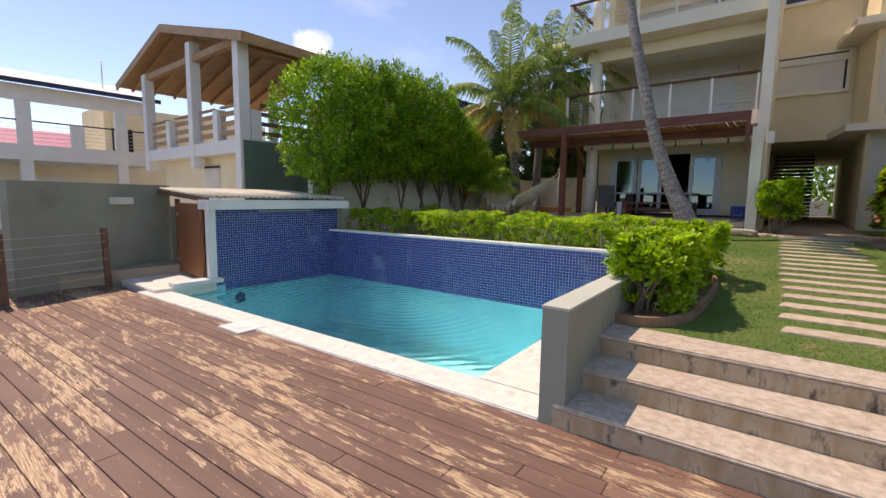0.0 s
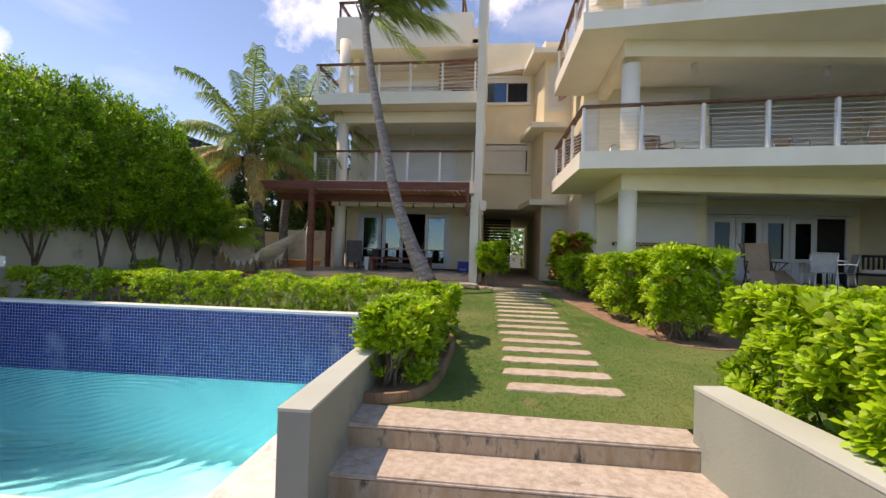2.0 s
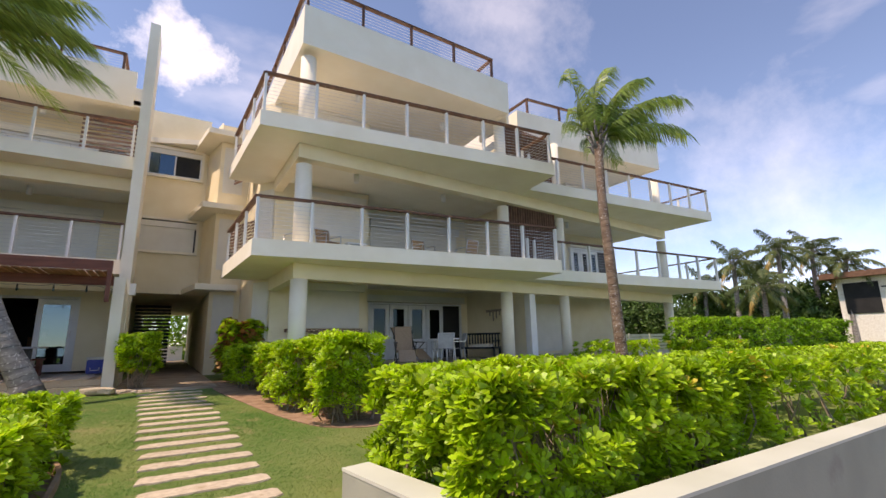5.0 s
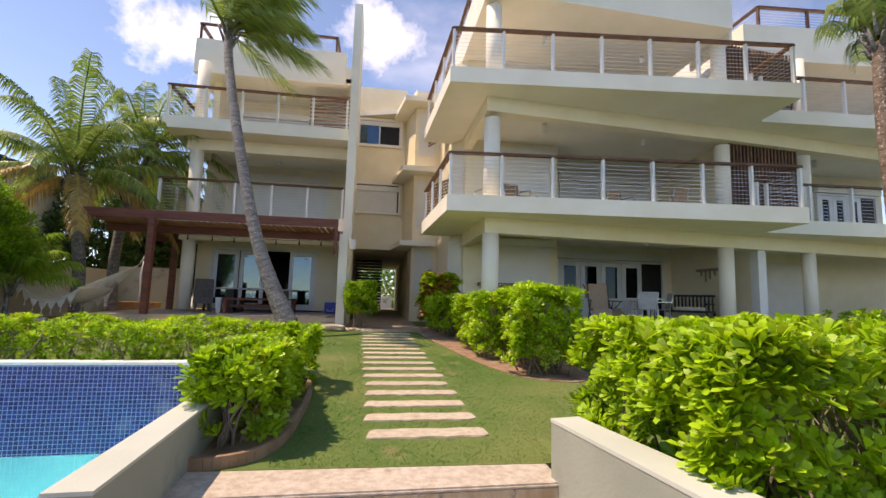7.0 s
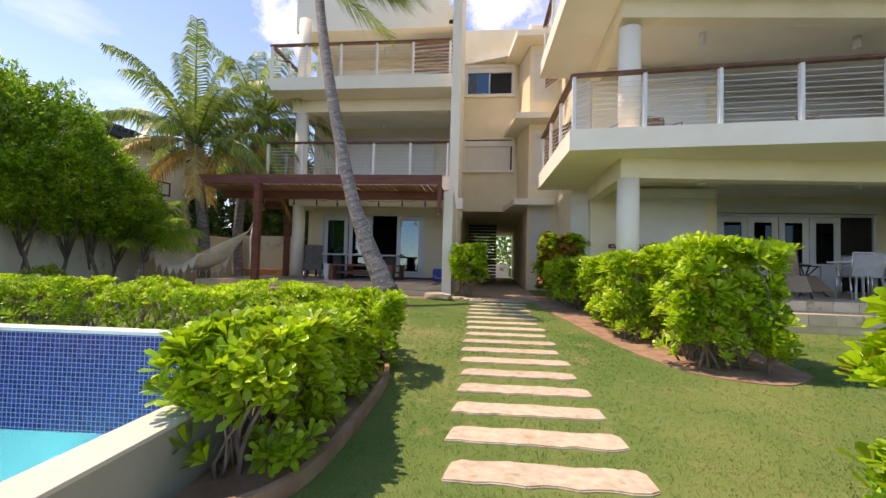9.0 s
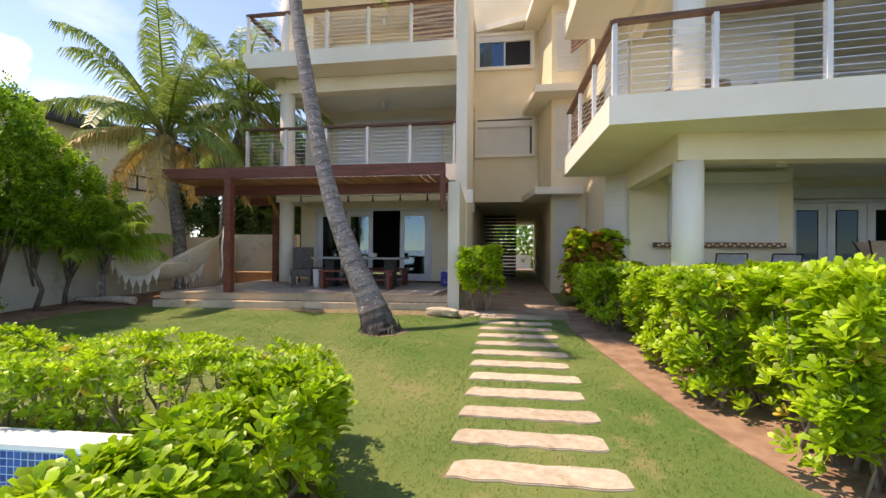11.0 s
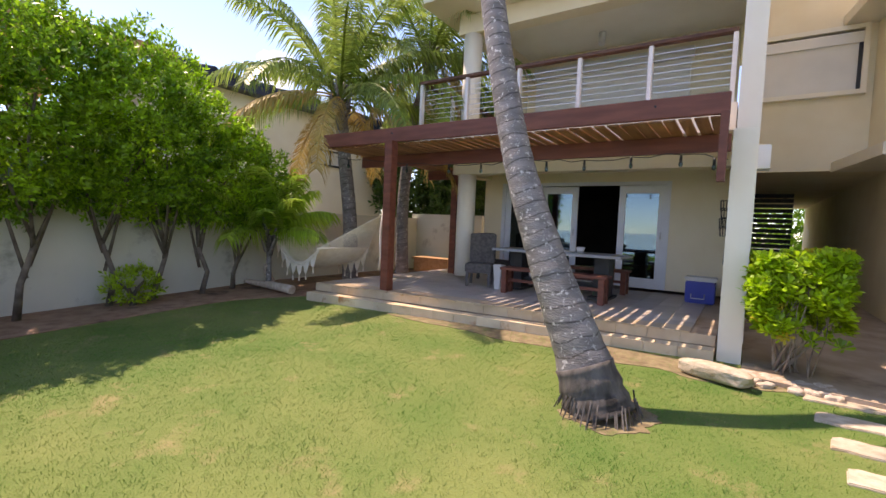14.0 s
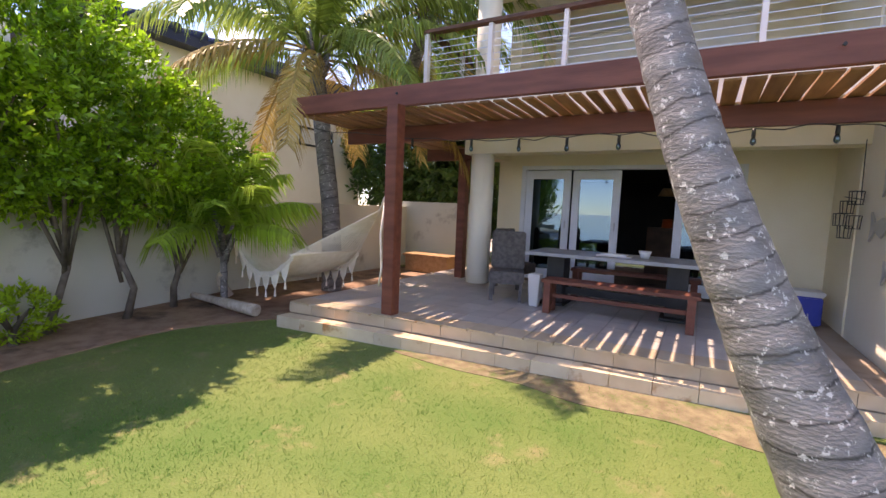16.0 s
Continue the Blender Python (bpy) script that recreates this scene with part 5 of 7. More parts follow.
yellow_house()
fb = thing("panel_fence", "pale slatted fence along the plot boundary", "fence", (18.6, 20.5, 0.9))
for k in range(6):
    boxpart("fence_board", (0, 26, 0, 0.05, k * 0.21, k * 0.21 + 0.18), M_COPING, fb)
for k in range(12):
    boxpart("fence_post", (k * 2.3, k * 2.3 + 0.08, -0.06, -0.005, 0, 1.3), M_COPING, fb)


# ---- pump house details ----
def corrugated():
    r = thing("corrugated_roof", "weathered corrugated roof sheet on the pump house", "roof", (0, 0, 0))
    V, Fc = [], []
    n = 150
    y0, y1 = 3.78, 6.95
    for i in range(n + 1):
        y = y0 + (y1 - y0) * i / n
        z = 0.022 * math.sin((y - y0) * 2 * math.pi / 0.13)
        V += [(-8.0, y, 1.68 + z), (-10.5, y, 1.85 + z), (-8.0, y, 1.672 + z), (-10.5, y, 1.842 + z)]
    for i in range(n):
        k = 4 * i
        Fc += [(k, k + 4, k + 5, k + 1), (k + 2, k + 3, k + 7, k + 6), (k, k + 2, k + 6, k + 4), (k + 1, k + 5, k + 7, k + 3)]
    raw("sheet", V, Fc, M_CORRUGATED, r, smooth=True)
    bm = bmesh.new()
    beam(bm, (-10.5, 3.76, 1.78), (-8.0, 3.76, 1.62), 0.05, 0.09)
    part("edge_batten", bm, M_SLATWOOD, r)
    return r


corrugated()
d = thing("pump_house_door", "closed brown wooden door with steel hinges", "door", (-9.55, 3.86, 0.12), -4)
boxpart("door_leaf", (0, 1.32, -0.05, 0.0, 0, 1.42), M_DOORWOOD, d, "", 0.004)
boxpart("door_frame", (-0.08, -0.005, -0.06, 0.02, 0, 1.5), M_DOORWOOD, d)
for z in (0.22, 1.15):
    boxpart("hinge", (-0.01, 0.09, -0.06, -0.051, z, z + 0.07), M_STEEL, d)
wl = thing("wall_light", "pale rectangular downlight on the sage wall", "wall light", (-9.98, 2.94, 1.5), 67.5)
boxpart("housing", (-0.24, 0.24, -0.12, 0.0, 0, 0.14), M_COPING, wl, "", 0.015)
tap = thing("garden_tap", "small round drain cover on the sage wall", "tap", (-9.83, 2.66, 0.5), 67.5)
bm = bmesh.new()
rod(bm, (0, 0, 0), (0, -0.04, 0), 0.035)
part("tap_body", bm, M_BLACK, tap)
cf = thing("cable_fence", "cable fence on dark wooden posts at the deck edge", "fence", (0, 0, 0))
for x, y in ((-9.30, 2.50), (-8.75, 1.05), (-8.2, -0.6)):
    bm = bmesh.new()
    beam(bm, (x, y, 0), (x - 0.07, y, 1.08), 0.09, 0.09)
    part("post", bm, M_SLATWOOD, cf)
for k in range(6):
    for a, b in (((-9.30, 2.50), (-8.75, 1.05)), ((-8.75, 1.05), (-8.2, -0.6))):
        bm = bmesh.new()
        rod(bm, (*a, 0.22 + k * 0.155), (*b, 0.22 + k * 0.155), 0.005, seg=4)
        part("cable", bm, M_STEEL, cf)
wf = thing("board_fence", "weathered wooden board fence beside the deck", "fence")
for x, y in ((-9.2, 1.0), (-9.0, -1.5)):
    boxpart("post", (x - 0.12, x - 0.03, y - 0.05, y + 0.05, 0, 1.5), M_SLATWOOD, wf)
for k in range(7):
    bm = bmesh.new()
    beam(bm, (-9.2, 1.0, 0.3 + k * 0.18), (-9.0, -1.5, 0.3 + k * 0.18), 0.03, 0.1)
    part("fence_board", bm, M_SLATWOOD, wf)


# ---- patio ----
def patio_tiles():
    root = tagged(new("patio_floor"), "tiled patio floor with a lower pale step", kind="structure")
    a = (-6.95, 13.32)
    b = (-0.62, 13.98)
    L = math.hypot(b[0] - a[0], b[1] - a[1])
    n = 17
    for i in range(n):
        for z0, z1, off, th, mat, label in ((1.075, 1.196, 0.0, 0.02, M_TILE_PATIO, ""), (0.9, 1.06, 0.21, 0.19, M_TILE_BRIGHT, "")):
            f0, f1 = i / n, (i + 1) / n - 0.0008
            p, q = Vector((a[0] + (b[0] - a[0]) * f0, a[1] + (b[1] - a[1]) * f0)), Vector((a[0] + (b[0] - a[0]) * f1, a[1] + (b[1] - a[1]) * f1))
            bm = bmesh.new()
            prism(bm, ((p.x, p.y - off - 0.02), (q.x, q.y - off - 0.02), (q.x, q.y - off + th), (p.x, p.y - off + th)), z0, z1)
            part("step_tile", bm, mat, root)
    cache = {}
    t = 0.335
    for i in range(20):
        for j in range(14):
            x, y = -6.94 + i * t * 0.95, 0
            ys = 13.30 + (x - a[0]) * (b[1] - a[1]) / (b[0] - a[0])
            y = ys + j * t
            if y > 17.4 and x > -5.8 or x + t * 0.95 > -0.6:
                continue
            key = "tile" if j else "edge"
            if key not in cache:
                bmt = bmesh.new()
                bx(bmt, 0.003, t * 0.95 - 0.003, 0.003, t - 0.003, -0.02, 0.0)
                bmesh.ops.recalc_face_normals(bmt, faces=bmt.faces)
                me = bpy.data.meshes.new("tile")
                bmt.to_mesh(me)
                bmt.free()
                me.materials.append(M_TILE_GREY if j else M_TILE_PATIO)
                cache[key] = me
            ob = new("tile", cache[key])
            ob.parent = root
            ob.matrix_basis = pose(x, y, 1.221, 0, 0, 0)


patio_tiles()


def bench(at, L=1.85, turn=0.0):
    t = thing("bench", "red-brown wooden bench on the patio", "bench", at, turn)
    for k in range(3):
        boxpart("seat_board", (0, L, k * 0.12, k * 0.12 + 0.112, 0.41, 0.455), M_REDWOOD, t, "", 0.004)
    for x in (0.03, L - 0.13):
        for y in (0.02, 0.24):
            boxpart("leg", (x, x + 0.09, y, y + 0.09, 0, 0.41), M_REDWOOD, t)
        boxpart("cross_bar", (x + 0.02, x + 0.07, 0.11, 0.24, 0.1, 0.18), M_REDWOOD, t)
    boxpart("stretcher", (0.12, L - 0.13, 0.15, 0.2, 0.2, 0.25), M_REDWOOD, t)
    return t


bench((-4.0, 14.92, 1.222))
tb = thing("dining_table", "long dark dining table with a grey top", "table", (-4.4, 15.35, 1.222))
boxpart("tabletop", (0, 2.35, 0, 0.95, 0.72, 0.765), M_TABLE, tb, "grey tabletop", 0.006)
for x in (0.25, 1.85):
    bm = bmesh.new()
    prism(bm, ((x, 0.3), (x + 0.25, 0.3), (x + 0.25, 0.65), (x, 0.65)), 0.04, 0.72)
    part("leg", bm, M_BLACK, tb)
    boxpart("foot", (x - 0.05, x + 0.3, 0.15, 0.8, 0, 0.04), M_BLACK, tb)
boxpart("stretcher", (0.5, 1.85, 0.42, 0.5, 0.15, 0.25), M_BLACK, tb)
bench((-4.0, 16.45, 1.222))
tray = thing("tray", "pale tray with papers on the dining table", "tray", (-3.45, 15.6, 1.99))
boxpart("tray_base", (0, 0.45, 0, 0.3, 0, 0.015), M_CERAMIC, tray)
boxpart("paper", (0.05, 0.38, 0.04, 0.26, 0.016, 0.03), M_WHITE, tray)
vase = thing("small_bowl", "small pale bowl on the dining table", "bowl", (-2.85, 15.8, 1.99))
bm = bmesh.new()
rod(bm, (0, 0, 0), (0, 0, 0.1), 0.05, 0.085, 16)
part("bowl_body", bm, M_CERAMIC, vase)


def wicker_chair(at, turn):
    t = thing("wicker_armchair", "dark grey high-backed wicker chair on the patio", "chair", at, turn)
    boxpart("seat", (-0.26, 0.26, -0.26, 0.28, 0.26, 0.44), M_WICKER, t, "", 0.02)
    boxpart("backrest", (-0.26, 0.26, 0.22, 0.31, 0.44, 1.02), M_WICKER, t, "", 0.02)
    for x in (-0.24, 0.19):
        for y in (-0.24, 0.22):
            boxpart("leg", (x, x + 0.05, y, y + 0.05, 0, 0.26), M_WICKER, t)


wicker_chair((-4.72, 15.5, 1.222), 20)
wicker_chair((-5.0, 16.6, 1.222), 75)
pl = thing("tapered_planter", "pale tapered planter beside the wicker chair", "planter", (-4.2, 15.3, 1.222))
bm = bmesh.new()
rod(bm, (0, 0, 0), (0, 0, 0.46), 0.085, 0.125, 4)
part("pot", bm, M_CERAMIC, pl, "", 0.008)


def cooler():
    t = thing("cooler_box", "blue plastic cooler with a white lid by the door", "cooler", (-1.32, 16.55, 1.222), 0)
    boxpart("body", (0.1, 0.55, 0, 0.36, 0.0, 0.38), M_BLUE, t, "", 0.02)
    boxpart("lid", (0.08, 0.57, -0.02, 0.38, 0.405, 0.45), M_CERAMIC, t, "white lid", 0.012)
    boxpart("rim", (0.1, 0.55, 0.0, 0.36, 0.382, 0.403), M_CERAMIC, t, "white rim")
    bm = bmesh.new()
    tube(bm, [(0.2, -0.01, 0.16), (0.2, -0.05, 0.09), (0.4, -0.05, 0.09), (0.4, -0.01, 0.16)], [0.008] * 4, 6)
    part("handle", bm, M_CERAMIC, t, "white wire handle")


cooler()
bxn = thing("storage_bench", "low yellow-brown wooden box bench in the side yard", "bench", (-8.6, 18.4, 0.97))
boxpart("bench_body", (0, 1.2, 0, 0.5, 0, 0.38), M_PINE, bxn)
boxpart("bench_top", (-0.05, 1.25, -0.05, 0.52, 0.38, 0.43), M_PINE, bxn, "", 0.004)


def string_lights():
    t = thing("string_lights", "black cable with hanging bulbs under the pergola", "string lights")
    pts = [(-7.05, 13.8, 3.6), (-5.5, 14.55, 3.52), (-4.3, 14.6, 3.48), (-3.3, 14.58, 3.5), (-2.3, 14.6, 3.46), (-1.2, 14.58, 3.5), (-0.66, 14.6, 3.42)]
    P = curve_pts(pts, 5)
    P = [(x, y, z - 0.04 * math.sin(i * 1.3) ** 2) for i, (x, y, z) in enumerate(P)]
    bm = bmesh.new()
    tube(bm, P, [0.006] * len(P), 5)
    part("cable", bm, M_BLACK, t)
    for i in range(1, len(P) - 1, 3):
        x, y, z = P[i]
        bm = bmesh.new()
        rod(bm, (x, y, z), (x, y, z - 0.08), 0.016, 0.02, 8)
        s = part("lamp_holder", bm, M_BLACK, t)
        bm = bmesh.new()
        tube(bm, [(x, y, z - 0.08), (x, y, z - 0.11), (x, y, z - 0.14), (x, y, z - 0.165)], [0.012, 0.026, 0.028, 0.008], 8)
        part("bulb", bm, M_GLASS, t, "clear glass bulb")


string_lights()


def hammock(label, hook_a, a, hook_b, b, sag):
    """A net hammock: spreader bars, fans of cord, cloth, a crocheted band and hanging flaps with tassels."""
    t = thing("hammock", label, "hammock")
    hook_a, a, hook_b, b = Vector(hook_a), Vector(a), Vector(hook_b), Vector(b)
    flat = Vector((b.x - a.x, b.y - a.y, 0)).normalized()
    s = Vector((-flat.y, flat.x, 0))
    q0, q1 = 0.0, 1.0
    n, m = 24, 10
    bar_a, bar_b = a + (b - a) * 0.3 + Vector((0, 0, -0.66)), a + (b - a) * 0.82 + Vector((0, 0, -0.24))

    def mid(q):
        return bar_a.lerp(bar_b, q) + Vector((0, 0, -sag * 4 * q * (1 - q)))
    V, Fc = [], []
    for i in range(n + 1):
        c = mid(q0 + (q1 - q0) * i / n)
        w = 0.56 + 0.04 * math.sin(math.pi * i / n)
        for j in range(m + 1):
            u = j / m * 2 - 1
            V.append(tuple(c + s * u * w + Vector((0, 0, -0.13 * math.sin(math.pi * i / n) * (1 - u * u) + 0.008 * math.sin(i * 1.3 + j)))))
    for i in range(n):
        for j in range(m):
            k = i * (m + 1) + j
            Fc.append((k, k + 1, k + m + 2, k + m + 1))
    cl = raw("cloth", V, Fc, M_ROPE, t, "cream woven cloth", smooth=True)
    md = cl.modifiers.new("thickness", "SOLIDIFY")
    md.thickness = 0.008
    for hook, apex, i in ((hook_a, a, 0), (hook_b, b, n)):
        row = V[i * (m + 1):(i + 1) * (m + 1)]
        bm = bmesh.new()
        p, q = Vector(row[0]), Vector(row[-1])
        rod(bm, p - (q - p) * 0.03, q + (q - p) * 0.03, 0.016)
        part("spreader_bar", bm, M_ROPE, t, "wooden spreader bar wound with cord")
        for j in range(0, 21):
            bm = bmesh.new()
            rod(bm, apex, p.lerp(q, j / 20), 0.007, seg=4)
            part("cord", bm, M_ROPE, t, "thin cream cord")
        bm = bmesh.new()
        rod(bm, hook, apex, 0.014)
        part("rope", bm, M_ROPE, t)
    for side in (0, m):
        band = bmesh.new()
        for i in range(n):
            e0, e1 = Vector(V[i * (m + 1) + side]), Vector(V[(i + 1) * (m + 1) + side])
            for k in range(3):
                e = e0.lerp(e1, k / 3)
                rod(band, e, e + Vector((0, 0, -0.07)), 0.006, seg=4)
            rod(band, e0 + Vector((0, 0, -0.07)), e1 + Vector((0, 0, -0.07)), 0.012, seg=5)
        part("crochet_band", band, M_ROPE, t)
        for i in range(1, n - 1, 3):
            e = Vector(V[(i + 1) * (m + 1) + side]) + Vector((0, 0, -0.07))
            half = (Vector(V[(i + 2) * (m + 1) + side]) - Vector(V[i * (m + 1) + side])) * 0.62
            bm = bmesh.new()
            prof = [(-1, 0), (1, 0), (0.72, -0.1), (0, -0.2), (-0.72, -0.1)]
            fr_, bk = [bm.verts.new(e + half * x + Vector((0, 0, z)) - s * 0.003) for x, z in prof], [bm.verts.new(e + half * x + Vector((0, 0, z)) + s * 0.003) for x, z in prof]
            bm.faces.new(fr_)
            bm.faces.new(bk[::-1])
            for k in range(5):
                bm.faces.new((fr_[k], bk[k], bk[(k + 1) % 5], fr_[(k + 1) % 5]))
            part("fringe_flap", bm, M_ROPE, t)
            bm = bmesh.new()
            rod(bm, e + Vector((0, 0, -0.2)), e + Vector((0, 0, -0.3)), 0.007, 0.018, 6)
            part("tassel", bm, M_ROPE, t)


hammock("cream rope hammock with crocheted fringe slung from the pergola post", (-5.56, 13.6, 2.8), (-5.74, 13.66, 2.5), (-9.6, 14.2, 2.7), (-9.3, 14.3, 2.55), 0.52)
rp = thing("hanging_rope", "loose rope hanging on the pergola post", "rope", (-5.58, 13.55, 0))
bm = bmesh.new()
tube(bm, [(0, 0, 2.6), (-0.04, -0.02, 2.2), (-0.01, -0.02, 1.8), (-0.05, -0.02, 1.55)], [0.016, 0.014, 0.016, 0.01], 6)
part("rope_strand", bm, M_ROPE, rp)


def rock(label, at, size, turn, name="rock", mat=None):
    bm = bmesh.new()
    bmesh.ops.create_icosphere(bm, subdivisions=3, radius=1)
    for v in bm.verts:
        p = v.co.copy()
        k = 1 + 0.18 * noise.noise(p * 1.7 + Vector(at))
        p = Vector([math.copysign(abs(c) ** 0.6, c) for c in p]) * k
        v.co = Vector((p.x * size[0], p.y * size[1], p.z * size[2]))
    ob = mesh_ob(name, bm, mat or M_STEP)
    ob.matrix_basis = pose(*at, 0, 0, turn)
    return tagged(ob, label, "rock")


rock("long flat pale stone lying by the white wall fin", (-0.58, 13.08, 1.0), (0.34, 0.13, 0.085), -22, mat=M_STONE)
for i in range(44):
    a = random.uniform(-0.35, 0.45), random.uniform(13.12, 13.5)
    o = rock("small rough stone under the shrub", (a[0], a[1], lawn_z(a[1]) + 0.02), (random.uniform(0.03, 0.07), random.uniform(0.03, 0.05), 0.03), random.uniform(0, 180), "small_rock")
    o["group"] = "small rocks"


def driftwood(pts, radii, label):
    t = thing("driftwood", label, "driftwood")
    bm = bmesh.new()
    tube(bm, curve_pts(pts, 4), [radii[0] + (radii[1] - radii[0]) * i / (4 * (len(pts) - 1)) for i in range(4 * (len(pts) - 1) + 1)], 9)
    part("log", bm, M_STEP, t)


driftwood([(-9.1, 13.25, 1.02), (-8.6, 13.3, 1.0), (-8.1, 13.15, 1.05), (-7.5, 13.2, 1.02)], (0.045, 0.09), "bleached driftwood log at the edge of the bed")
driftwood([(-8.7, 13.6, 1.0), (-8.75, 13.5, 1.25), (-8.6, 13.4, 1.4)], (0.09, 0.04), "bleached driftwood stump at the edge of the bed")
rootpile = [((-7.0, 13.9, 1.03), (-6.9, 15.2, 1.1)), ((-7.4, 14.3, 1.03), (-6.6, 14.8, 1.12))]
for a, b in rootpile:
    driftwood([a, tuple((Vector(a) + Vector(b)) / 2 + Vector((0, 0, 0.05))), b], (0.05, 0.03), "dark branch lying by the patio")


# ---- wall decorations and fittings ----
def basket_rack(at):
    t = thing("hanging_baskets", "rusty metal basket rack hung on the patio wall", "wall decoration", at)
    for k, (y, z) in enumerate(((0, 0), (0.0, -0.28), (0.35, -0.1), (0.35, -0.4), (0.62, -0.25))):
        bm = bmesh.new()
        for i in range(10):
            a = 2 * math.pi * i / 10
            rod(bm, (-0.08 + 0.06 * math.cos(a), y + 0.09 * math.sin(a), z), (-0.08 + 0.07 * math.cos(a), y + 0.1 * math.sin(a), z + 0.15), 0.005, seg=4)
        for zz in (0, 0.15):
            for i in range(10):
                a, b = 2 * math.pi * i / 10, 2 * math.pi * (i + 1) / 10
                rod(bm, (-0.08 + 0.065 * math.cos(a), y + 0.095 * math.sin(a), z + zz), (-0.08 + 0.065 * math.cos(b), y + 0.095 * math.sin(b), z + zz), 0.005, seg=4)
        part("basket", bm, M_BLACK, t)
    bm = bmesh.new()
    rod(bm, (-0.03, 0.05, 0.1), (-0.03, 0.1, 0.75), 0.006, seg=4)
    rod(bm, (-0.03, -0.1, 0.05), (-0.03, 0.75, 0.12), 0.006, seg=4)
    part("hanger", bm, M_BLACK, t)


basket_rack((-0.62, 16.0, 2.8))


def fish_ornament(at, s):
    t = thing("metal_ornament", "flat metal sea-creature ornament on the patio wall", "wall decoration", at)
    bm = bmesh.new()
    pts = [(0, 0), (0.25, 0.12), (0.5, 0.05), (0.7, 0.2), (0.66, 0), (0.7, -0.2), (0.5, -0.05), (0.25, -0.14)]
    a = [bm.verts.new((-0.04, y * s, z * s)) for y, z in pts]
    b = [bm.verts.new((-0.02, y * s, z * s)) for y, z in pts]
    bm.faces.new(a)
    bm.faces.new(b[::-1])
    for i in range(len(pts)):
        j = (i + 1) % len(pts)
        bm.faces.new((a[i], b[i], b[j], a[j]))
    part("ornament_plate", bm, M_STEEL, t)


fish_ornament((-0.6, 15.1, 2.55), 0.8)
fish_ornament((-0.6, 14.9, 3.0), 0.7)
fish_ornament((-0.6, 14.7, 2.1), 0.6)
eb = thing("electric_box", "small white electric box on the wall fin", "electric box", (-0.36, 15.0, 3.3))
boxpart("box_body", (0.002, 0.16, -0.02, 0.2, 0, 0.32), M_WHITE, eb, "", 0.01)
eb = thing("wall_lamp", "small white lamp at the passage mouth", "lamp", (-0.56, 17.4, 3.3))
boxpart("lamp_body", (0.02, 0.16, 0, 0.15, 0, 0.3), M_WHITE, eb, "", 0.01)


def ceiling_light(x, y, z):
    t = thing("ceiling_light", "small white cylinder light on the balcony ceiling", "ceiling light", (x, y, z), group="balcony ceiling lights")
    bm = bmesh.new()
    rod(bm, (0, 0, 0), (0, 0, -0.27), 0.075, seg=18)
    part("light_can", bm, M_WHITE, t)


for z in (3.89, 6.9, 9.6):
    mid = {3.89: 3.89, 6.9: 7.03, 9.6: 9.76}[z]
    ceiling_light(5.2, 12.9, mid)
    ceiling_light(8.6, 13.3, mid)
    if z > 4:
        ceiling_light(-3.4, 18.3, z)
ceiling_light(15.5, 14.0, 7.03)
sh = thing("mosaic_shelf", "narrow brown mosaic shelf under the closed shutter", "shelf", (3.65, 14.36, 2.28))
boxpart("shelf_board", (0, 2.4, 0, 0.235, 0, 0.1), M_SLATWOOD, sh)
for k in range(30):
    boxpart("shelf_tile", (0.02 + k * 0.079, 0.02 + k * 0.079 + 0.05, -0.012, -0.001, 0.02 + 0.03 * (k % 2), 0.06 + 0.03 * (k % 2)), M_TILE_BRIGHT, sh)


# ---- middle terrace furniture ----
def recliner(at, turn):
    t = thing("reclining_chair", "folding recliner with a tan sling on a black frame", "chair", at, turn)
    s = bmesh.new()
    beam(s, (0, -0.1, 0.42), (0, 0.38, 0.36), 0.5, 0.02)
    part("seat", s, M_TAN, t)
    s = bmesh.new()
    beam(s, (0, 0.38, 0.36), (0, 0.82, 1.1), 0.5, 0.03)
    part("backrest", s, M_TAN, t)
    s = bmesh.new()
    beam(s, (0, 0.76, 0.96), (0, 0.84, 1.09), 0.38, 0.08)
    part("headrest", s, M_TAN, t)
    s = bmesh.new()
    beam(s, (0, -0.1, 0.42), (0, -0.5, 0.12), 0.48, 0.02)
    part("footrest", s, M_TAN, t)
    for x in (-0.28, 0.28):
        bm = bmesh.new()
        rod(bm, (x, -0.35, 0), (x, 0.5, 0.62), 0.014)
        part("leg", bm, M_BLACK, t)
        bm = bmesh.new()
        rod(bm, (x, 0.6, 0), (x, -0.12, 0.62), 0.014)
        part("leg", bm, M_BLACK, t)
        bm = bmesh.new()
        beam(bm, (x, -0.15, 0.63), (x, 0.5, 0.65), 0.05, 0.025)
        part("armrest", bm, M_BLACK, t)
        bm = bmesh.new()
        rod(bm, (x * 0.93, 0.36, 0.36), (x * 0.93, 0.84, 1.12), 0.014)
        part("side_rail", bm, M_BLACK, t)


recliner((6.5, 12.1, 1.28), -20)
recliner((7.2, 12.9, 1.28), 15)


def terrace_table(at):
    t = thing("round_table", "round white metal terrace table", "table", at)
    bm = bmesh.new()
    rod(bm, (0, 0, 0.70), (0, 0, 0.73), 0.5, seg=32)
    part("tabletop", bm, M_WHITE, t)
    for i in range(4):
        a = math.pi / 4 + i * math.pi / 2
        bm = bmesh.new()
        rod(bm, (0.3 * math.cos(a), 0.3 * math.sin(a), 0.7), (0.36 * math.cos(a), 0.36 * math.sin(a), 0), 0.02)
        part("leg", bm, M_WHITE, t)


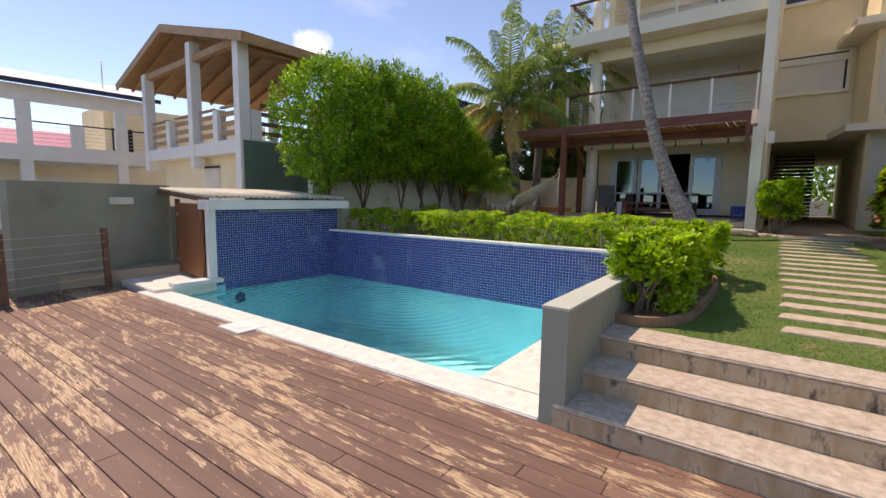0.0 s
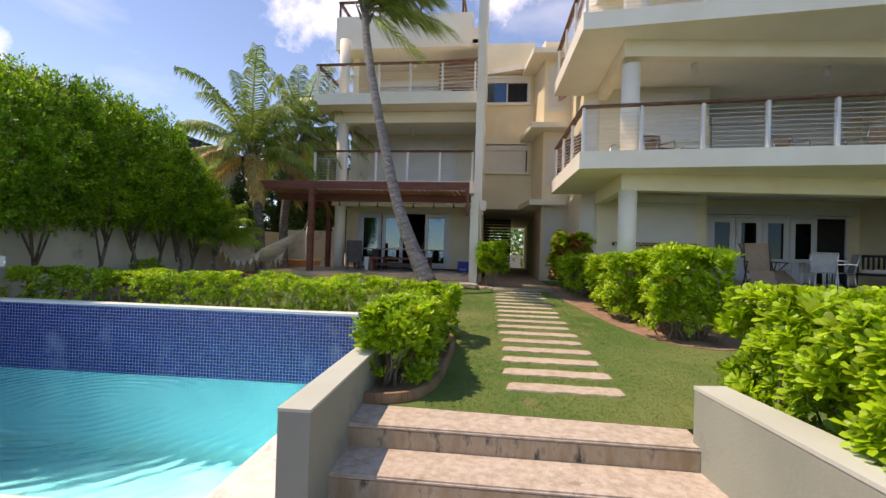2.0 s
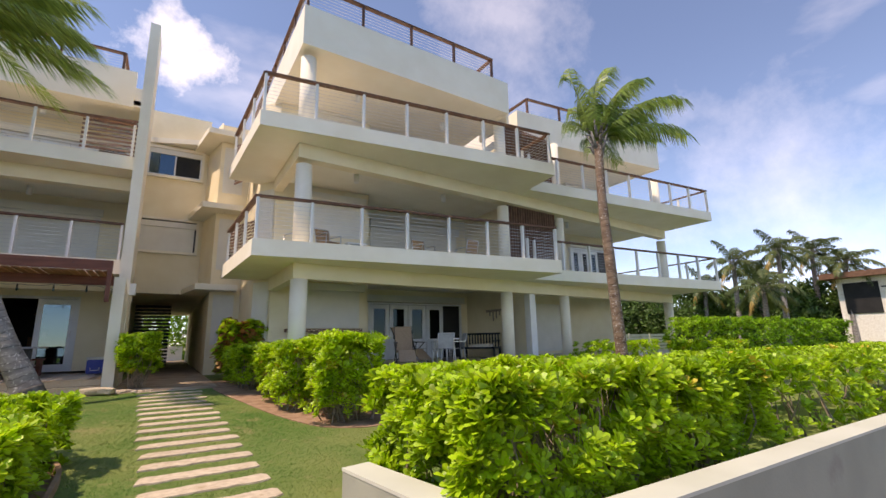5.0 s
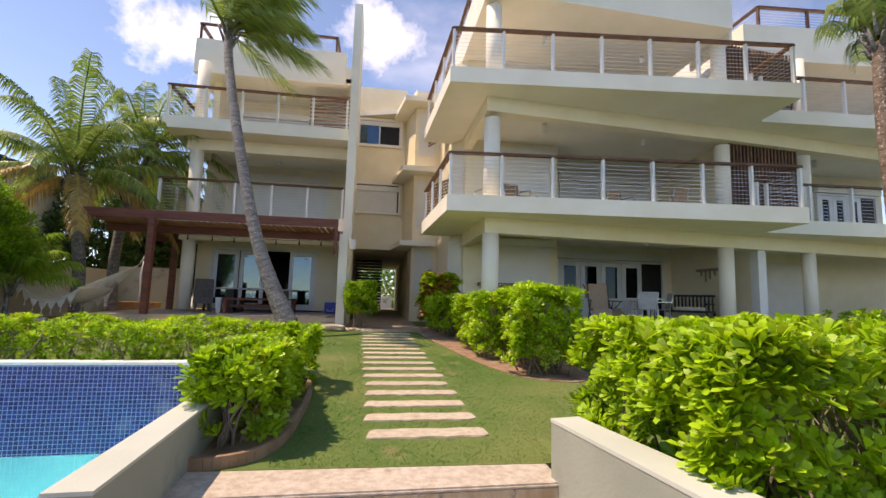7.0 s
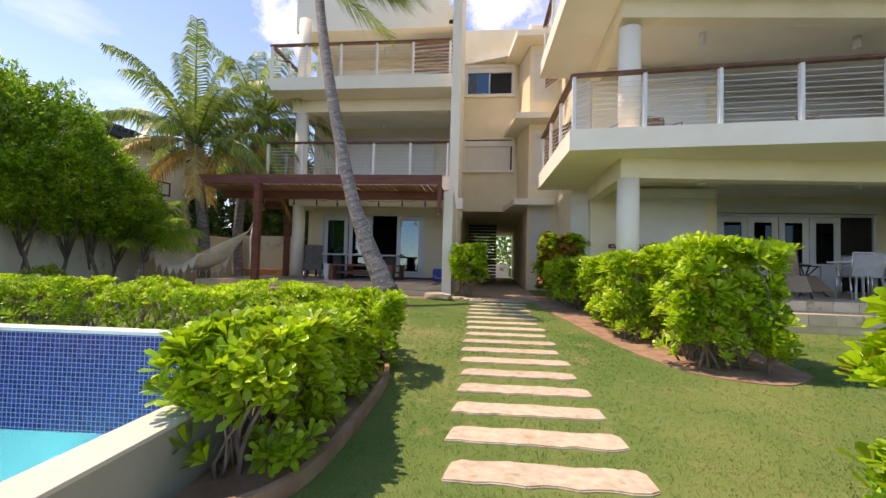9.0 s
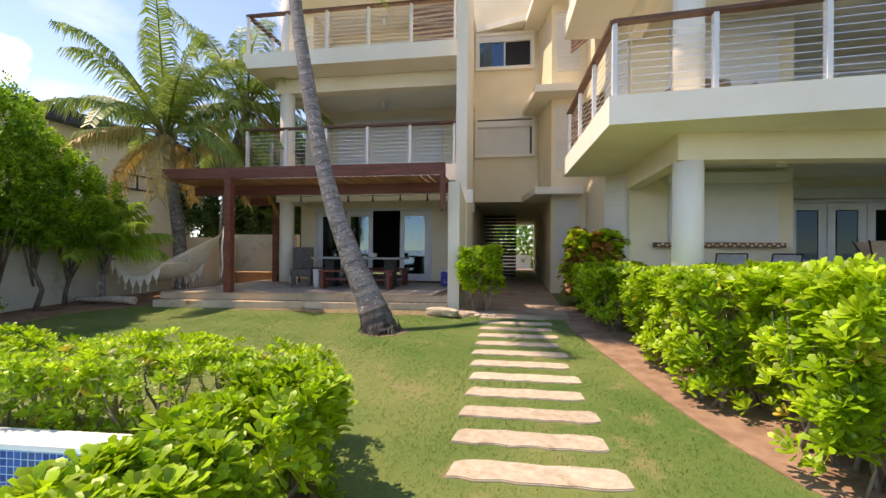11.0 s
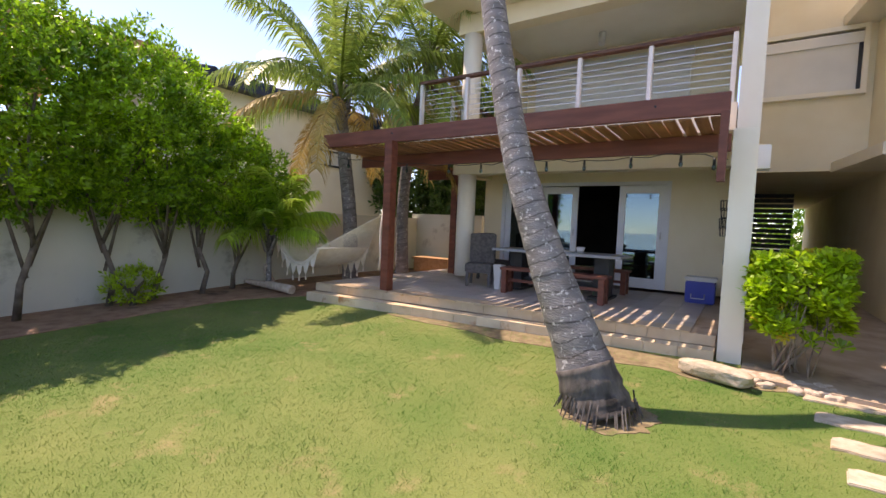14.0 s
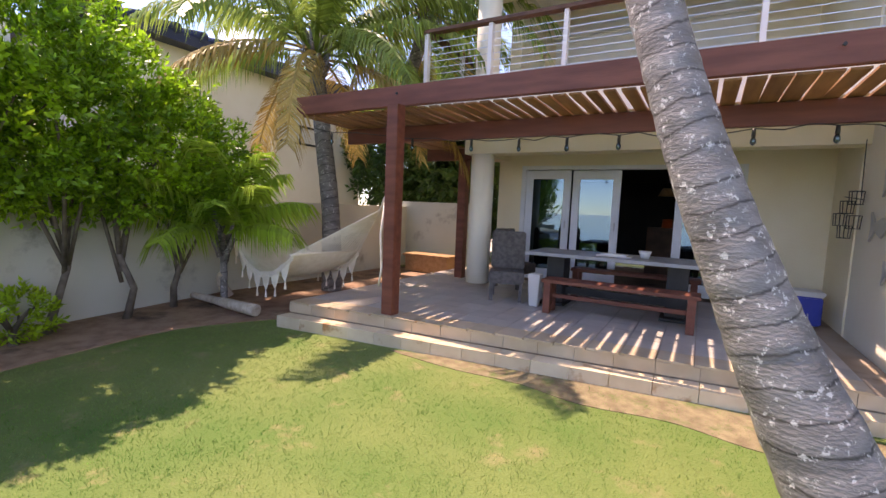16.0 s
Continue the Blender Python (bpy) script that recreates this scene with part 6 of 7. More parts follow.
def sling_chair(at, turn, sling=None, frame_mat=None, label="grey metal chair with a grey sling on the terrace"):
    t = thing("terrace_chair", label, "chair", at, turn)
    sling, frame_mat = sling or M_TABLE, frame_mat or M_STEEL
    boxpart("seat", (-0.23, 0.23, -0.24, 0.22, 0.42, 0.435), sling, t)
    s = bmesh.new()
    beam(s, (0, 0.24, 0.45), (0, 0.32, 0.86), 0.46, 0.015)
    part("backrest", s, sling, t)
    for x in (-0.25, 0.25):
        for y0, y1, z1 in ((-0.24, -0.24, 0.62), (0.26, 0.22, 0.45)):
            bm = bmesh.new()
            rod(bm, (x, y0 + 0.02, 0), (x, y1, z1), 0.014)
            part("leg", bm, frame_mat, t)
        bm = bmesh.new()
        rod(bm, (x, 0.22, 0.43), (x, 0.33, 0.88), 0.014)
        part("back_post", bm, frame_mat, t)
        bm = bmesh.new()
        beam(bm, (x, -0.25, 0.63), (x, 0.28, 0.64), 0.04, 0.02)
        part("armrest", bm, frame_mat, t)
    bm = bmesh.new()
    rod(bm, (-0.25, 0.33, 0.88), (0.25, 0.33, 0.88), 0.014)
    part("top_bar", bm, frame_mat, t)


terrace_table((7.9, 12.3, 1.28))
sling_chair((8.3, 12.3, 1.28), 250)
sling_chair((7.6, 11.9, 1.28), 170)
sling_chair((7.6, 13.5, 1.28), 30)
sling_chair((8.4, 13.1, 1.28), -40)
for x, a in ((4.7, 175), (5.55, 185)):
    sling_chair((x, 13.75, 1.28), a, M_TABLE, M_BLACK, "dark metal chair with a grey back at the mosaic shelf")
BRN = "chair with an orange-brown wooden back on the upper balcony"
for x, y, a in ((4.3, 12.6, 20), (3.5, 12.9, 200), (7.4, 12.6, 10), (8.9, 12.4, 190), (8.1, 13.5, 90)):
    sling_chair((x, y, 4.28), a, M_PINE, M_STEEL, BRN)
bt = thing("side_table", "small pale table on the upper balcony", "table", (5.2, 12.9, 4.28))
boxpart("tabletop", (-0.3, 0.3, -0.25, 0.25, 0.5, 0.54), M_WHITE, bt)
for x in (-0.27, 0.23):
    for y in (-0.22, 0.18):
        boxpart("leg", (x, x + 0.04, y, y + 0.04, 0, 0.5), M_WHITE, bt)


def bench_sofa(at, turn):
    t = thing("garden_sofa", "dark wooden sofa with a folded pale blanket", "sofa", at, turn)
    boxpart("seat", (-0.7, 0.7, -0.3, 0.3, 0.35, 0.42), M_BLACK, t)
    for k in range(12):
        boxpart("back_slat", (-0.66 + k * 0.115, -0.62 + k * 0.115, 0.26, 0.3, 0.42, 0.85), M_BLACK, t)
    boxpart("top_rail", (-0.7, 0.7, 0.25, 0.32, 0.85, 0.92), M_BLACK, t)
    for x in (-0.7, 0.64):
        for y in (-0.3, 0.24):
            boxpart("leg", (x, x + 0.06, y, y + 0.06, 0, 0.35), M_BLACK, t)
        boxpart("armrest", (x, x + 0.06, -0.3, 0.25, 0.6, 0.65), M_BLACK, t)


bench_sofa((10.4, 13.9, 1.28), -60)
bl = thing("folded_blanket", "crumpled pale patterned blanket on the dark sofa", "blanket", (10.35, 13.75, 1.7), -60)
bm = bmesh.new()
bmesh.ops.create_grid(bm, x_segments=14, y_segments=8, size=0.5)
for v in bm.verts:
    v.co = Vector((v.co.x * 0.8, v.co.y * 0.3, 0.09 + 0.06 * noise.noise(v.co * 6)))
ext = bmesh.ops.extrude_face_region(bm, geom=bm.faces[:])
for v in [g for g in ext["geom"] if isinstance(g, bmesh.types.BMVert)]:
    v.co.z = 0.0
part("blanket_cloth", bm, M_ROPE, bl)
wd = thing("wall_ornament", "wooden driftwood ornament hung on the terrace wall", "wall decoration", (11.39, 14.2, 3.0))
boxpart("ornament_board", (-0.05, -0.005, -0.5, 0.5, 0, 0.09), M_TWIG, wd)
for k in range(4):
    boxpart("ornament_pendant", (-0.04, -0.01, -0.35 + k * 0.2, -0.3 + k * 0.2, -0.15 - 0.1 * (k % 3), -0.001), M_TWIG, wd)

# upper doors, shutter boxes
panel_doors(-5.2, -1.1, 19.07, 7.29, 5, 1.55)
panel_doors(12.0, 14.6, 15.46, 4.28, 4, 2.05)
for z in F_MID:
    panel_doors(17.2, 19.9, 15.46, z, 4, 2.05)
panel_doors(12.0, 14.6, 15.46, 7.42, 4, 2.05)
panel_doors(6.9, 9.5, 15.96, 7.42, 4, 2.05)
for b in ((-5.35, -1.6, 19.08, 19.195, 6.33, 6.58), (6.95, 11.0, 15.95, 16.095, 6.3, 6.6)):
    s = thing("shutter_box", "long pale roller shutter box under the balcony ceiling", "shutter", kind="structure")
    boxpart("box_cover", b, M_SHUTTER, s)
for b in ((-5.3, -1.65, 19.16, 19.195, 4.28, 6.33), (7.0, 10.9, 16.06, 16.095, 4.28, 6.3), (12.2, 16.4, 15.56, 15.595, 1.4, 3.5)):
    s = thing("closed_shutter", "wide closed pale roller shutter", "shutter", kind="structure")
    boxpart("shutter_curtain", b, M_SHUTTER, s)
wp = thing("white_terrace_post", "slim white square post at the terrace wall end", "post", (11.4, 12.3, 1.28), kind="structure")
boxpart("post_body", (0, 0.26, -0.1, 0.19, 0, 2.22), M_WHITE, wp)
stair = thing("roof_stair", "white open stair on the top balcony", "stair", (8.6, 13.2, 7.42))
for k in range(9):
    boxpart("stair_tread", (0.1 + k * 0.24, 0.38 + k * 0.24, 0, 0.9, 0.2 + k * 0.2, 0.25 + k * 0.2), M_WHITE, stair)
for y in (-0.05, 0.9):
    bm = bmesh.new()
    beam(bm, (0.1, y, 0.12), (2.3, y, 2.0), 0.05, 0.22)
    part("stringer", bm, M_WHITE, stair)
ps = thing("terrace_step_tiles", "pale tiled steps to the middle terrace", "steps", (3.7, 10.38, 0.9), kind="structure")
for k in range(44):
    boxpart("step_tile", (k * 0.41, k * 0.41 + 0.4, -0.001 - 0.012, 0.0, 0.02, 0.2), M_TILE_BRIGHT, ps)
ps = thing("terrace_edge_tiles", "pale tiled edge of the middle terrace", "steps", (4.0, 10.9, 1.1), kind="structure")
for k in range(43):
    boxpart("step_tile", (k * 0.41, k * 0.41 + 0.4, -0.012, -0.001, 0.01, 0.178), M_TILE_BRIGHT, ps)
# inside the dining room
rf = thing("kitchen_shelf", "dim kitchen shelf with an orange pot in the dark room", "shelf", (-3.3, 20.5, 1.22))
boxpart("shelf_body", (0, 1.4, 0, 0.4, 0, 1.1), M_RAILWOOD, rf)
pot = thing("orange_pot", "orange pot on the kitchen shelf", "pot", (-2.9, 20.6, 2.32))
bm = bmesh.new()
rod(bm, (0, 0, 0), (0, 0, 0.2), 0.12, 0.1, 14)
part("pot_body", bm, surf("orange_enamel", (0.5, 0.09, 0.02), (0.55, 0.1, 0.03), 2, 0.4, 0), pot)
lp = thing("pendant_lamp", "pale pendant lamp in the dark dining room", "lamp", (-2.9, 19.6, 3.0))
bm = bmesh.new()
rod(bm, (0, 0, 0), (0, 0, 0.16), 0.16, 0.08, 18)
part("shade", bm, M_PINE, lp)
bm = bmesh.new()
rod(bm, (0, 0, 0.16), (0, 0, 0.43), 0.006)
part("cord", bm, M_BLACK, lp)

pooled("mosaic_corner_trim", (PX0, PX0 + 0.014, PY1 - 0.012, PY1, -0.12, 0.91), M_COPING, "pale upright joint at the mosaic corner")
bm = bmesh.new()
rod(bm, (0, 0, 0), (0.012, 0, 0), 0.11, seg=24)
lamp_ = mesh_ob("pool_light", bm, M_BLACK)
lamp_.matrix_basis = POOL @ pose(PX0 + 0.002, 1.7, -0.36)
tagged(lamp_, "round dark underwater lamp on the pool side", "pool light")


# ---- path, beds, lawn blades ----
for i in range(17):
    t = i / 16
    x0 = 0.49 - 0.34 * t + 0.02 * math.sin(i * 5)
    x1 = 1.69 - 0.25 * t + 0.03 * math.sin(i * 3)
    y = 5.10 + i * 0.502
    z = lawn_z(y)
    bm = bmesh.new()
    n = 14
    top, bot = [], []
    for k in range(n):
        a = k / (n - 1)
        top.append((x0 + (x1 - x0) * a, y + 0.03 * a + 0.165 + 0.007 * math.sin(k * 2.1 + i * 3) + 0.01 * math.sin(k * 5.3 + i)))
        bot.append((x0 + (x1 - x0) * a, y + 0.03 * a - 0.115 - 0.008 * math.sin(k * 1.7 + i * 2) - 0.01 * math.sin(k * 4.1)))
    top[0] = (top[0][0] + 0.03, top[0][1] - 0.05)
    top[-1] = (top[-1][0] - 0.04, top[-1][1] - 0.05)
    bot[-1] = (bot[-1][0] - 0.03, bot[-1][1] + 0.04)
    prism(bm, bot + top[::-1], z - 0.05, z + 0.012)
    st = tagged(mesh_ob("stepping_stone", bm, M_STONE, 0.008), "rough pale stone slab set in the lawn", "stepping stone", "stepping stones")


def flat_bed(name, pts, z_of, mat, label, lift=0.012):
    bm = bmesh.new()
    a = [bm.verts.new((x, y, z_of(y) + lift)) for x, y in pts]
    b = [bm.verts.new((x, y, z_of(y) - 0.1)) for x, y in pts]
    bm.faces.new(a)
    bm.faces.new(b[::-1])
    for i in range(len(pts)):
        j = (i + 1) % len(pts)
        bm.faces.new((a[i], b[i], b[j], a[j]))
    built(name, bm, mat, label)


_ring = [(-1.30 + (0.38 + 0.04 * math.sin(k * 0.9) + 0.03 * math.sin(k * 2.3)) * math.cos(k * 0.1309), 11.66 + (0.40 + 0.04 * math.sin(k * 0.7)) * math.sin(k * 0.1309)) for k in range(48)]
flat_bed("bare_soil", _ring, lawn_z, M_DRYSOIL, "bare soil round the palm trunk", 0.006)
edge = curve_pts([(-0.98, 4.45), (-0.62, 4.43), (-0.33, 4.62), (-0.2, 5.1), (-0.2, 6.2), (-0.26, 6.8), (-0.45, 7.35), (-0.7, 7.7)])
flat_bed("bed_soil", edge + [(-1.2, 8.2), (-1.2, 4.45)], lawn_z, M_SOIL, "red soil of the planting bed")
bm = bmesh.new()
for a, b in zip(edge, edge[1:]):
    za, zb = lawn_z(a[1]), lawn_z(b[1])
    beam(bm, (*a, za + 0.03), (*b, zb + 0.03), 0.045, 0.12)
built("bed_edging", bm, M_TERRA, "brown curved edging of the planting bed")
flat_bed("bed_soil_east", curve_pts([(1.72, 13.8), (1.72, 12.5), (2.05, 10.5), (2.32, 9.0), (2.7, 7.75), (3.1, 7.35), (3.6, 7.25), (4.05, 7.6)]) + [(4.1, 9), (3.74, 13.8)], lawn_z, M_SOIL, "red soil beside the path")
flat_bed("bed_soil_west", [(-9.3, 7.2)] + curve_pts([(-7.95, 7.2), (-7.85, 9), (-7.95, 11), (-7.9, 12.2), (-7.5, 12.95), (-7.2, 13.3)]) + [(-6.95, 13.8), (-9.3, 13.8)], lawn_z, M_SOIL, "red soil under the trees")

flat_bed("bare_soil", [(-5.2, 13.2)] + curve_pts([(-5.0, 13.16), (-4.3, 13.1), (-3.6, 13.13), (-3.0, 13.02), (-2.3, 13.1), (-1.7, 12.98), (-1.1, 13.1), (-0.75, 12.98), (-0.2, 13.04), (0.1, 13.2)]) + [(-0.6, 13.6), (-3.5, 13.6)], lawn_z, M_DRYSOIL, "bare soil along the patio step", 0.006)
flat_bed("bed_soil_yard", [(-9.3, 13.8), (-6.95, 13.8), (-6.95, 19), (-9.3, 19)], lawn_z, M_SOIL, "red soil under the palms")
flat_bed("bed_soil_passage", [(1.72, 13.8), (3.74, 13.8), (3.7, 15), (1.75, 14.8)], lawn_z, M_SOIL, "red soil beside the path")

# blades of grass over the lawn near the walk
k = 260000
gx = rng.uniform(-8.6, 7.5, k)
gy = 4.42 + rng.random(k) ** 1.25 * 9.5
bed = [(1.72, 13.8), (1.72, 12.5), (2.05, 10.5), (2.32, 9.0), (2.7, 7.75), (3.1, 7.35), (3.6, 7.25), (4.05, 7.6), (4.1, 9), (3.74, 13.8)]
in_bed = np.zeros(k, bool)
for (ax, ay), (bx_, by_) in zip(bed, bed[1:] + bed[:1]):
    if ay != by_:
        in_bed ^= ((ay > gy) != (by_ > gy)) & (gx < ax + (bx_ - ax) * (gy - ay) / (by_ - ay))
in_bed |= (gx > 3.7) & (gy > 10.4)
ok = ~(((gx + 1.30) ** 2 + (gy - 11.66) ** 2) < 0.14) & ~((gx < -0.22) & (gy < 8.2)) & ~in_bed & ~((gx > 2.1) & (gy < 4.9)) & (gx > -7.9) & ~((gx < -7.3) & (gy > 12.7)) & ~((gy > 13.06 + 0.07 * np.sin(gx * 4.0) + 0.03 * np.sin(gx * 13)) & (gx > -5.0) & (rng.random(k) < 0.45))
for i in range(17):
    yy = 5.10 + i * 0.502
    ok &= ~((np.abs(gy - yy - 0.025) < 0.15) & (gx > 0.49 - 0.34 * i / 16) & (gx < 1.69 - 0.25 * i / 16))
gx, gy = gx[ok], gy[ok]
gz = 0.53 + np.clip((gy - 4.4) / 9.4, 0, 1) * 0.41
tuftn = np.array([noise.noise(Vector((x * 0.8, y * 0.8, 3))) for x, y in zip(gx, gy)])
C = np.column_stack((gx, gy, gz - 0.004))
blade = ([(-0.12, 0, 0), (0.12, 0, 0), (0.35, 0.1, 0.9), (0.0, 0.9, 0.12), (0.22, 0.85, 0.05), (0.3, 1.5, 0.75), (-0.5, -0.3, 0), (-0.28, -0.4, 0.05), (-0.95, -0.75, 0.8)], [(0, 1, 2), (3, 4, 5), (6, 7, 8)])
g = scatter("grass", C, np.tile((0.0, 0, 1.0), (len(C), 1)) + rng.normal(scale=0.15, size=(len(C), 3)), 0.018 * (0.7 + 0.6 * rng.random(len(C)) + 0.5 * np.clip(tuftn, 0, 1)), M_BLADE, None, blade)
tagged(g, "short green lawn grass", "grass", kind="stuff")


# ---- palms ----
def frond(parent, base, az, lift, length, droop, mat, pairs=34, leaflet=0.62, wind=(0, 0), name="frond", wide=0.021):
    """One feather leaf: an arched rib and folded leaflets on both sides."""
    d = Vector((math.cos(az) * math.cos(lift), math.sin(az) * math.cos(lift), math.sin(lift)))
    p = Vector(base)
    pts = [p.copy()]
    n = 12
    for i in range(n):
        d = (d + Vector((wind[0], wind[1], -droop)) * (0.3 + i / n) / n * 2).normalized()
        p = p + d * length / n
        pts.append(p.copy())
    V, Fc = [], []
    for i in range(n):
        a, b = pts[i], pts[i + 1]
        t = (b - a).normalized()
        s = t.cross(Vector((0, 0, 1)))
        s = s.normalized() if s.length > 0.05 else Vector((1, 0, 0))
        u = s.cross(t)
        w0, w1 = 0.034 * (1 - i / n) + 0.008, 0.034 * (1 - (i + 1) / n) + 0.008
        k = len(V)
        V += [tuple(a - s * w0), tuple(a + s * w0), tuple(b + s * w1), tuple(b - s * w1), tuple(a + u * w0), tuple(b + u * w1)]
        Fc += [(k, k + 1, k + 2, k + 3), (k, k + 4, k + 5, k + 3), (k + 1, k + 4, k + 5, k + 2)]
    for j in range(pairs):
        q = 0.13 + 0.87 * (j + 0.5) / pairs
        f = q * n
        i = min(int(f), n - 1)
        a = pts[i].lerp(pts[i + 1], f - i)
        t = (pts[i + 1] - pts[i]).normalized()
        s = t.cross(Vector((0, 0, 1)))
        s = s.normalized() if s.length > 0.05 else Vector((1, 0, 0))
        u = s.cross(t).normalized()
        L = leaflet * (0.45 + 0.9 * math.sin(math.pi * (0.15 + 0.75 * q))) * random.uniform(0.85, 1.1)
        for side in (-1, 1):
            hang = random.uniform(0.15, 0.5)
            dirn = (s * side * 0.8 + t * 0.6 + u * random.uniform(0.0, 0.2) + Vector((wind[0] * 0.5, wind[1] * 0.5, -hang))).normalized()
            mid = a + dirn * L * 0.5
            tip = a + dirn * L * 0.85 + Vector((wind[0] * 0.2, wind[1] * 0.2, -(0.3 + hang * 0.6) * L))
            wv = t * wide
            k = len(V)
            V += [tuple(a - wv * 0.6), tuple(a + wv * 0.6), tuple(mid + wv + Vector((0, 0, 0.0))), tuple(mid - wv), tuple(tip)]
            Fc += [(k, k + 1, k + 2, k + 3), (k + 3, k + 2, k + 4, k + 4)]
    quads = [f for f in Fc if len(set(f)) == 4]
    tris = [f[:3] for f in Fc if len(set(f)) < 4]
    allf = quads + [(t[0], t[1], t[2], t[2]) for t in tris]
    me = bpy.data.meshes.new(name)
    me.from_pydata(V, [], quads + tris)
    me.materials.append(mat)
    ob = new(name, me)
    ob.parent = parent
    return ob


def palm(label, pts, radii, fronds, length, wind=(0, 0), dry=2, leaflet=0.6, dark_base=True, coco=False, lifts=(-0.5, 1.25), skip=None, pairs=34, rings=True, droop=0.85, wide=0.021, frond_mat=None, trunk_mat=None):
    t = thing("palm_tree", label, "palm tree")
    P = curve_pts(pts, 14 if rings else 3)
    n = len(P)
    seg = 18 if rings else 8
    rr = []
    for i in range(n):
        q = i / (n - 1) * (len(radii) - 1)
        j = min(int(q), len(radii) - 2)
        rr.append(radii[j] + (radii[j + 1] - radii[j]) * (q - j))
    if rings:
        fine, fr = [], []
        for i in range(n - 1):
            a, b = Vector(P[i]), Vector(P[i + 1])
            m = max(1, int((b - a).length / 0.035))
            for k in range(m):
                fine.append(a.lerp(b, k / m))
                c = (len(fine) % 4) / 3
                fr.append((rr[i] + (rr[i + 1] - rr[i]) * k / m) * (1.014 - 0.03 * c) * (1 + 0.008 * math.sin(len(fine) * 0.7)))
        fine.append(Vector(P[-1]))
        fr.append(rr[-1])
    else:
        fine, fr = [Vector(p) for p in P], rr
    bm = bmesh.new()
    tube(bm, fine, fr, seg)
    part("trunk", bm, trunk_mat or M_TRUNK, t, "ringed palm trunk")
    if dark_base:
        bm = bmesh.new()
        m = [i for i, p in enumerate(fine) if p.z < fine[0].z + 0.42]
        tube(bm, [fine[i] for i in m], [fr[i] * (1.03 + 0.02 * math.sin(i * 1.9)) for i in m], seg)
        part("trunk_base", bm, M_TRUNK_BASE, t, "dark rough swollen base of the trunk")
        bm = bmesh.new()
        for i in range(70):
            a = random.uniform(0, 2 * math.pi)
            r0 = fr[0] * random.uniform(0.9, 1.05)
            b = fine[0] + Vector((math.cos(a) * r0, math.sin(a) * r0, random.uniform(0.06, 0.2)))
            e = fine[0] + Vector((math.cos(a) * (r0 + random.uniform(0.02, 0.08)), math.sin(a) * (r0 + random.uniform(0.05, 0.16)), -0.02))
            rod(bm, b, e, 0.009, 0.004, 4)
        tagged(part("root_fringe", bm, M_TRUNK_BASE, t, "fringe of short dark roots"), kind="stuff")
    top = fine[-1]
    for i in range(fronds):
        az = i * 2.39996 + 0.4
        q = (i + 0.5) / fronds
        lift = lifts[1] + (lifts[0] - lifts[1]) * q
        if skip and skip(az, q):
            continue
        is_dry = i >= fronds - dry
        frond(t, top + Vector((math.cos(az) * 0.07, math.sin(az) * 0.07, random.uniform(0, 0.2))), az, lift, length * random.uniform(0.82, 1.08), droop if not is_dry else droop * 1.15, M_FROND_DRY if is_dry else (frond_mat or M_FROND), pairs, leaflet, wind, wide=wide)
    bm = bmesh.new()
    for i in range(16):
        a = i * 2.4
        r = fr[-1]
        c = top + Vector((math.cos(a) * r, math.sin(a) * r, -0.35 + 0.04 * i))
        tube(bm, [c, c + Vector((math.cos(a) * 0.1, math.sin(a) * 0.1, 0.22)), c + Vector((math.cos(a) * 0.2, math.sin(a) * 0.2, 0.2 if i % 2 else 0.45))], [0.05, 0.035, 0.015], 5)
    part("crown_base", bm, M_TRUNK, t, "brown cut frond stubs under the crown")
    return t


palm("tall coconut palm leaning over the lawn towards the pergola", [(-1.36, 11.66, 0.82), (-1.58, 11.7, 1.35), (-1.96, 11.76, 2.15), (-2.45, 11.89, 3.44), (-3.17, 12.35, 6.0), (-3.68, 12.9, 8.0), (-3.8, 13.1, 8.9)], [0.30, 0.225, 0.175, 0.14, 0.125, 0.115, 0.11], 28, 2.7, (0.95, 0.05), 1, 0.5, lifts=(0.0, 1.5), pairs=50, droop=0.85, wide=0.026, skip=lambda az, q: math.cos(az) < -0.3 and q > 0.4)
palm("coconut palm with a windblown crown beyond the wide hedge", [(10.15, 7.65, 0.7), (10.12, 7.65, 1.8), (10.06, 7.7, 4.1), (10.12, 7.8, 5.6), (10.3, 7.9, 7.2)], [0.17, 0.14, 0.125, 0.115, 0.11], 24, 2.5, (0.75, 0.2), 0, 0.46, lifts=(0.35, 1.5), dark_base=False, pairs=50, droop=0.55, wide=0.026, trunk_mat=M_TRUNK_BROWN, skip=lambda az, q: math.cos(az) < -0.2 and q > 0.5)
palm("coconut palm with yellowing fronds by the garden wall", [(-8.1, 15.3, 0.9), (-8.12, 15.25, 2.4), (-8.3, 15.2, 3.8), (-8.5, 15.2, 5.1)], [0.19, 0.16, 0.15, 0.14], 24, 3.5, (0.05, 0.0), 5, 0.46, lifts=(-0.2, 1.5), dark_base=False, pairs=84, droop=0.95)
palm("taller dark coconut palm behind the first", [(-8.4, 17.6, 0.9), (-8.45, 17.6, 3.0), (-8.2, 17.6, 5.0), (-7.6, 17.5, 6.6)], [0.2, 0.16, 0.15, 0.13], 28, 3.2, (0.3, 0), 4, 0.5, lifts=(-0.7, 1.4), dark_base=False, pairs=64, droop=0.9)
palm("young palm with drooping fronds by the hammock", [(-8.6, 13.45, 0.9), (-8.6, 13.45, 1.5), (-8.55, 13.4, 1.95)], [0.06, 0.05, 0.05], 16, 1.5, (0.3, -0.1), 0, 0.40, lifts=(0.3, 1.4), dark_base=False, pairs=44, droop=0.62, frond_mat=M_FROND_YOUNG)
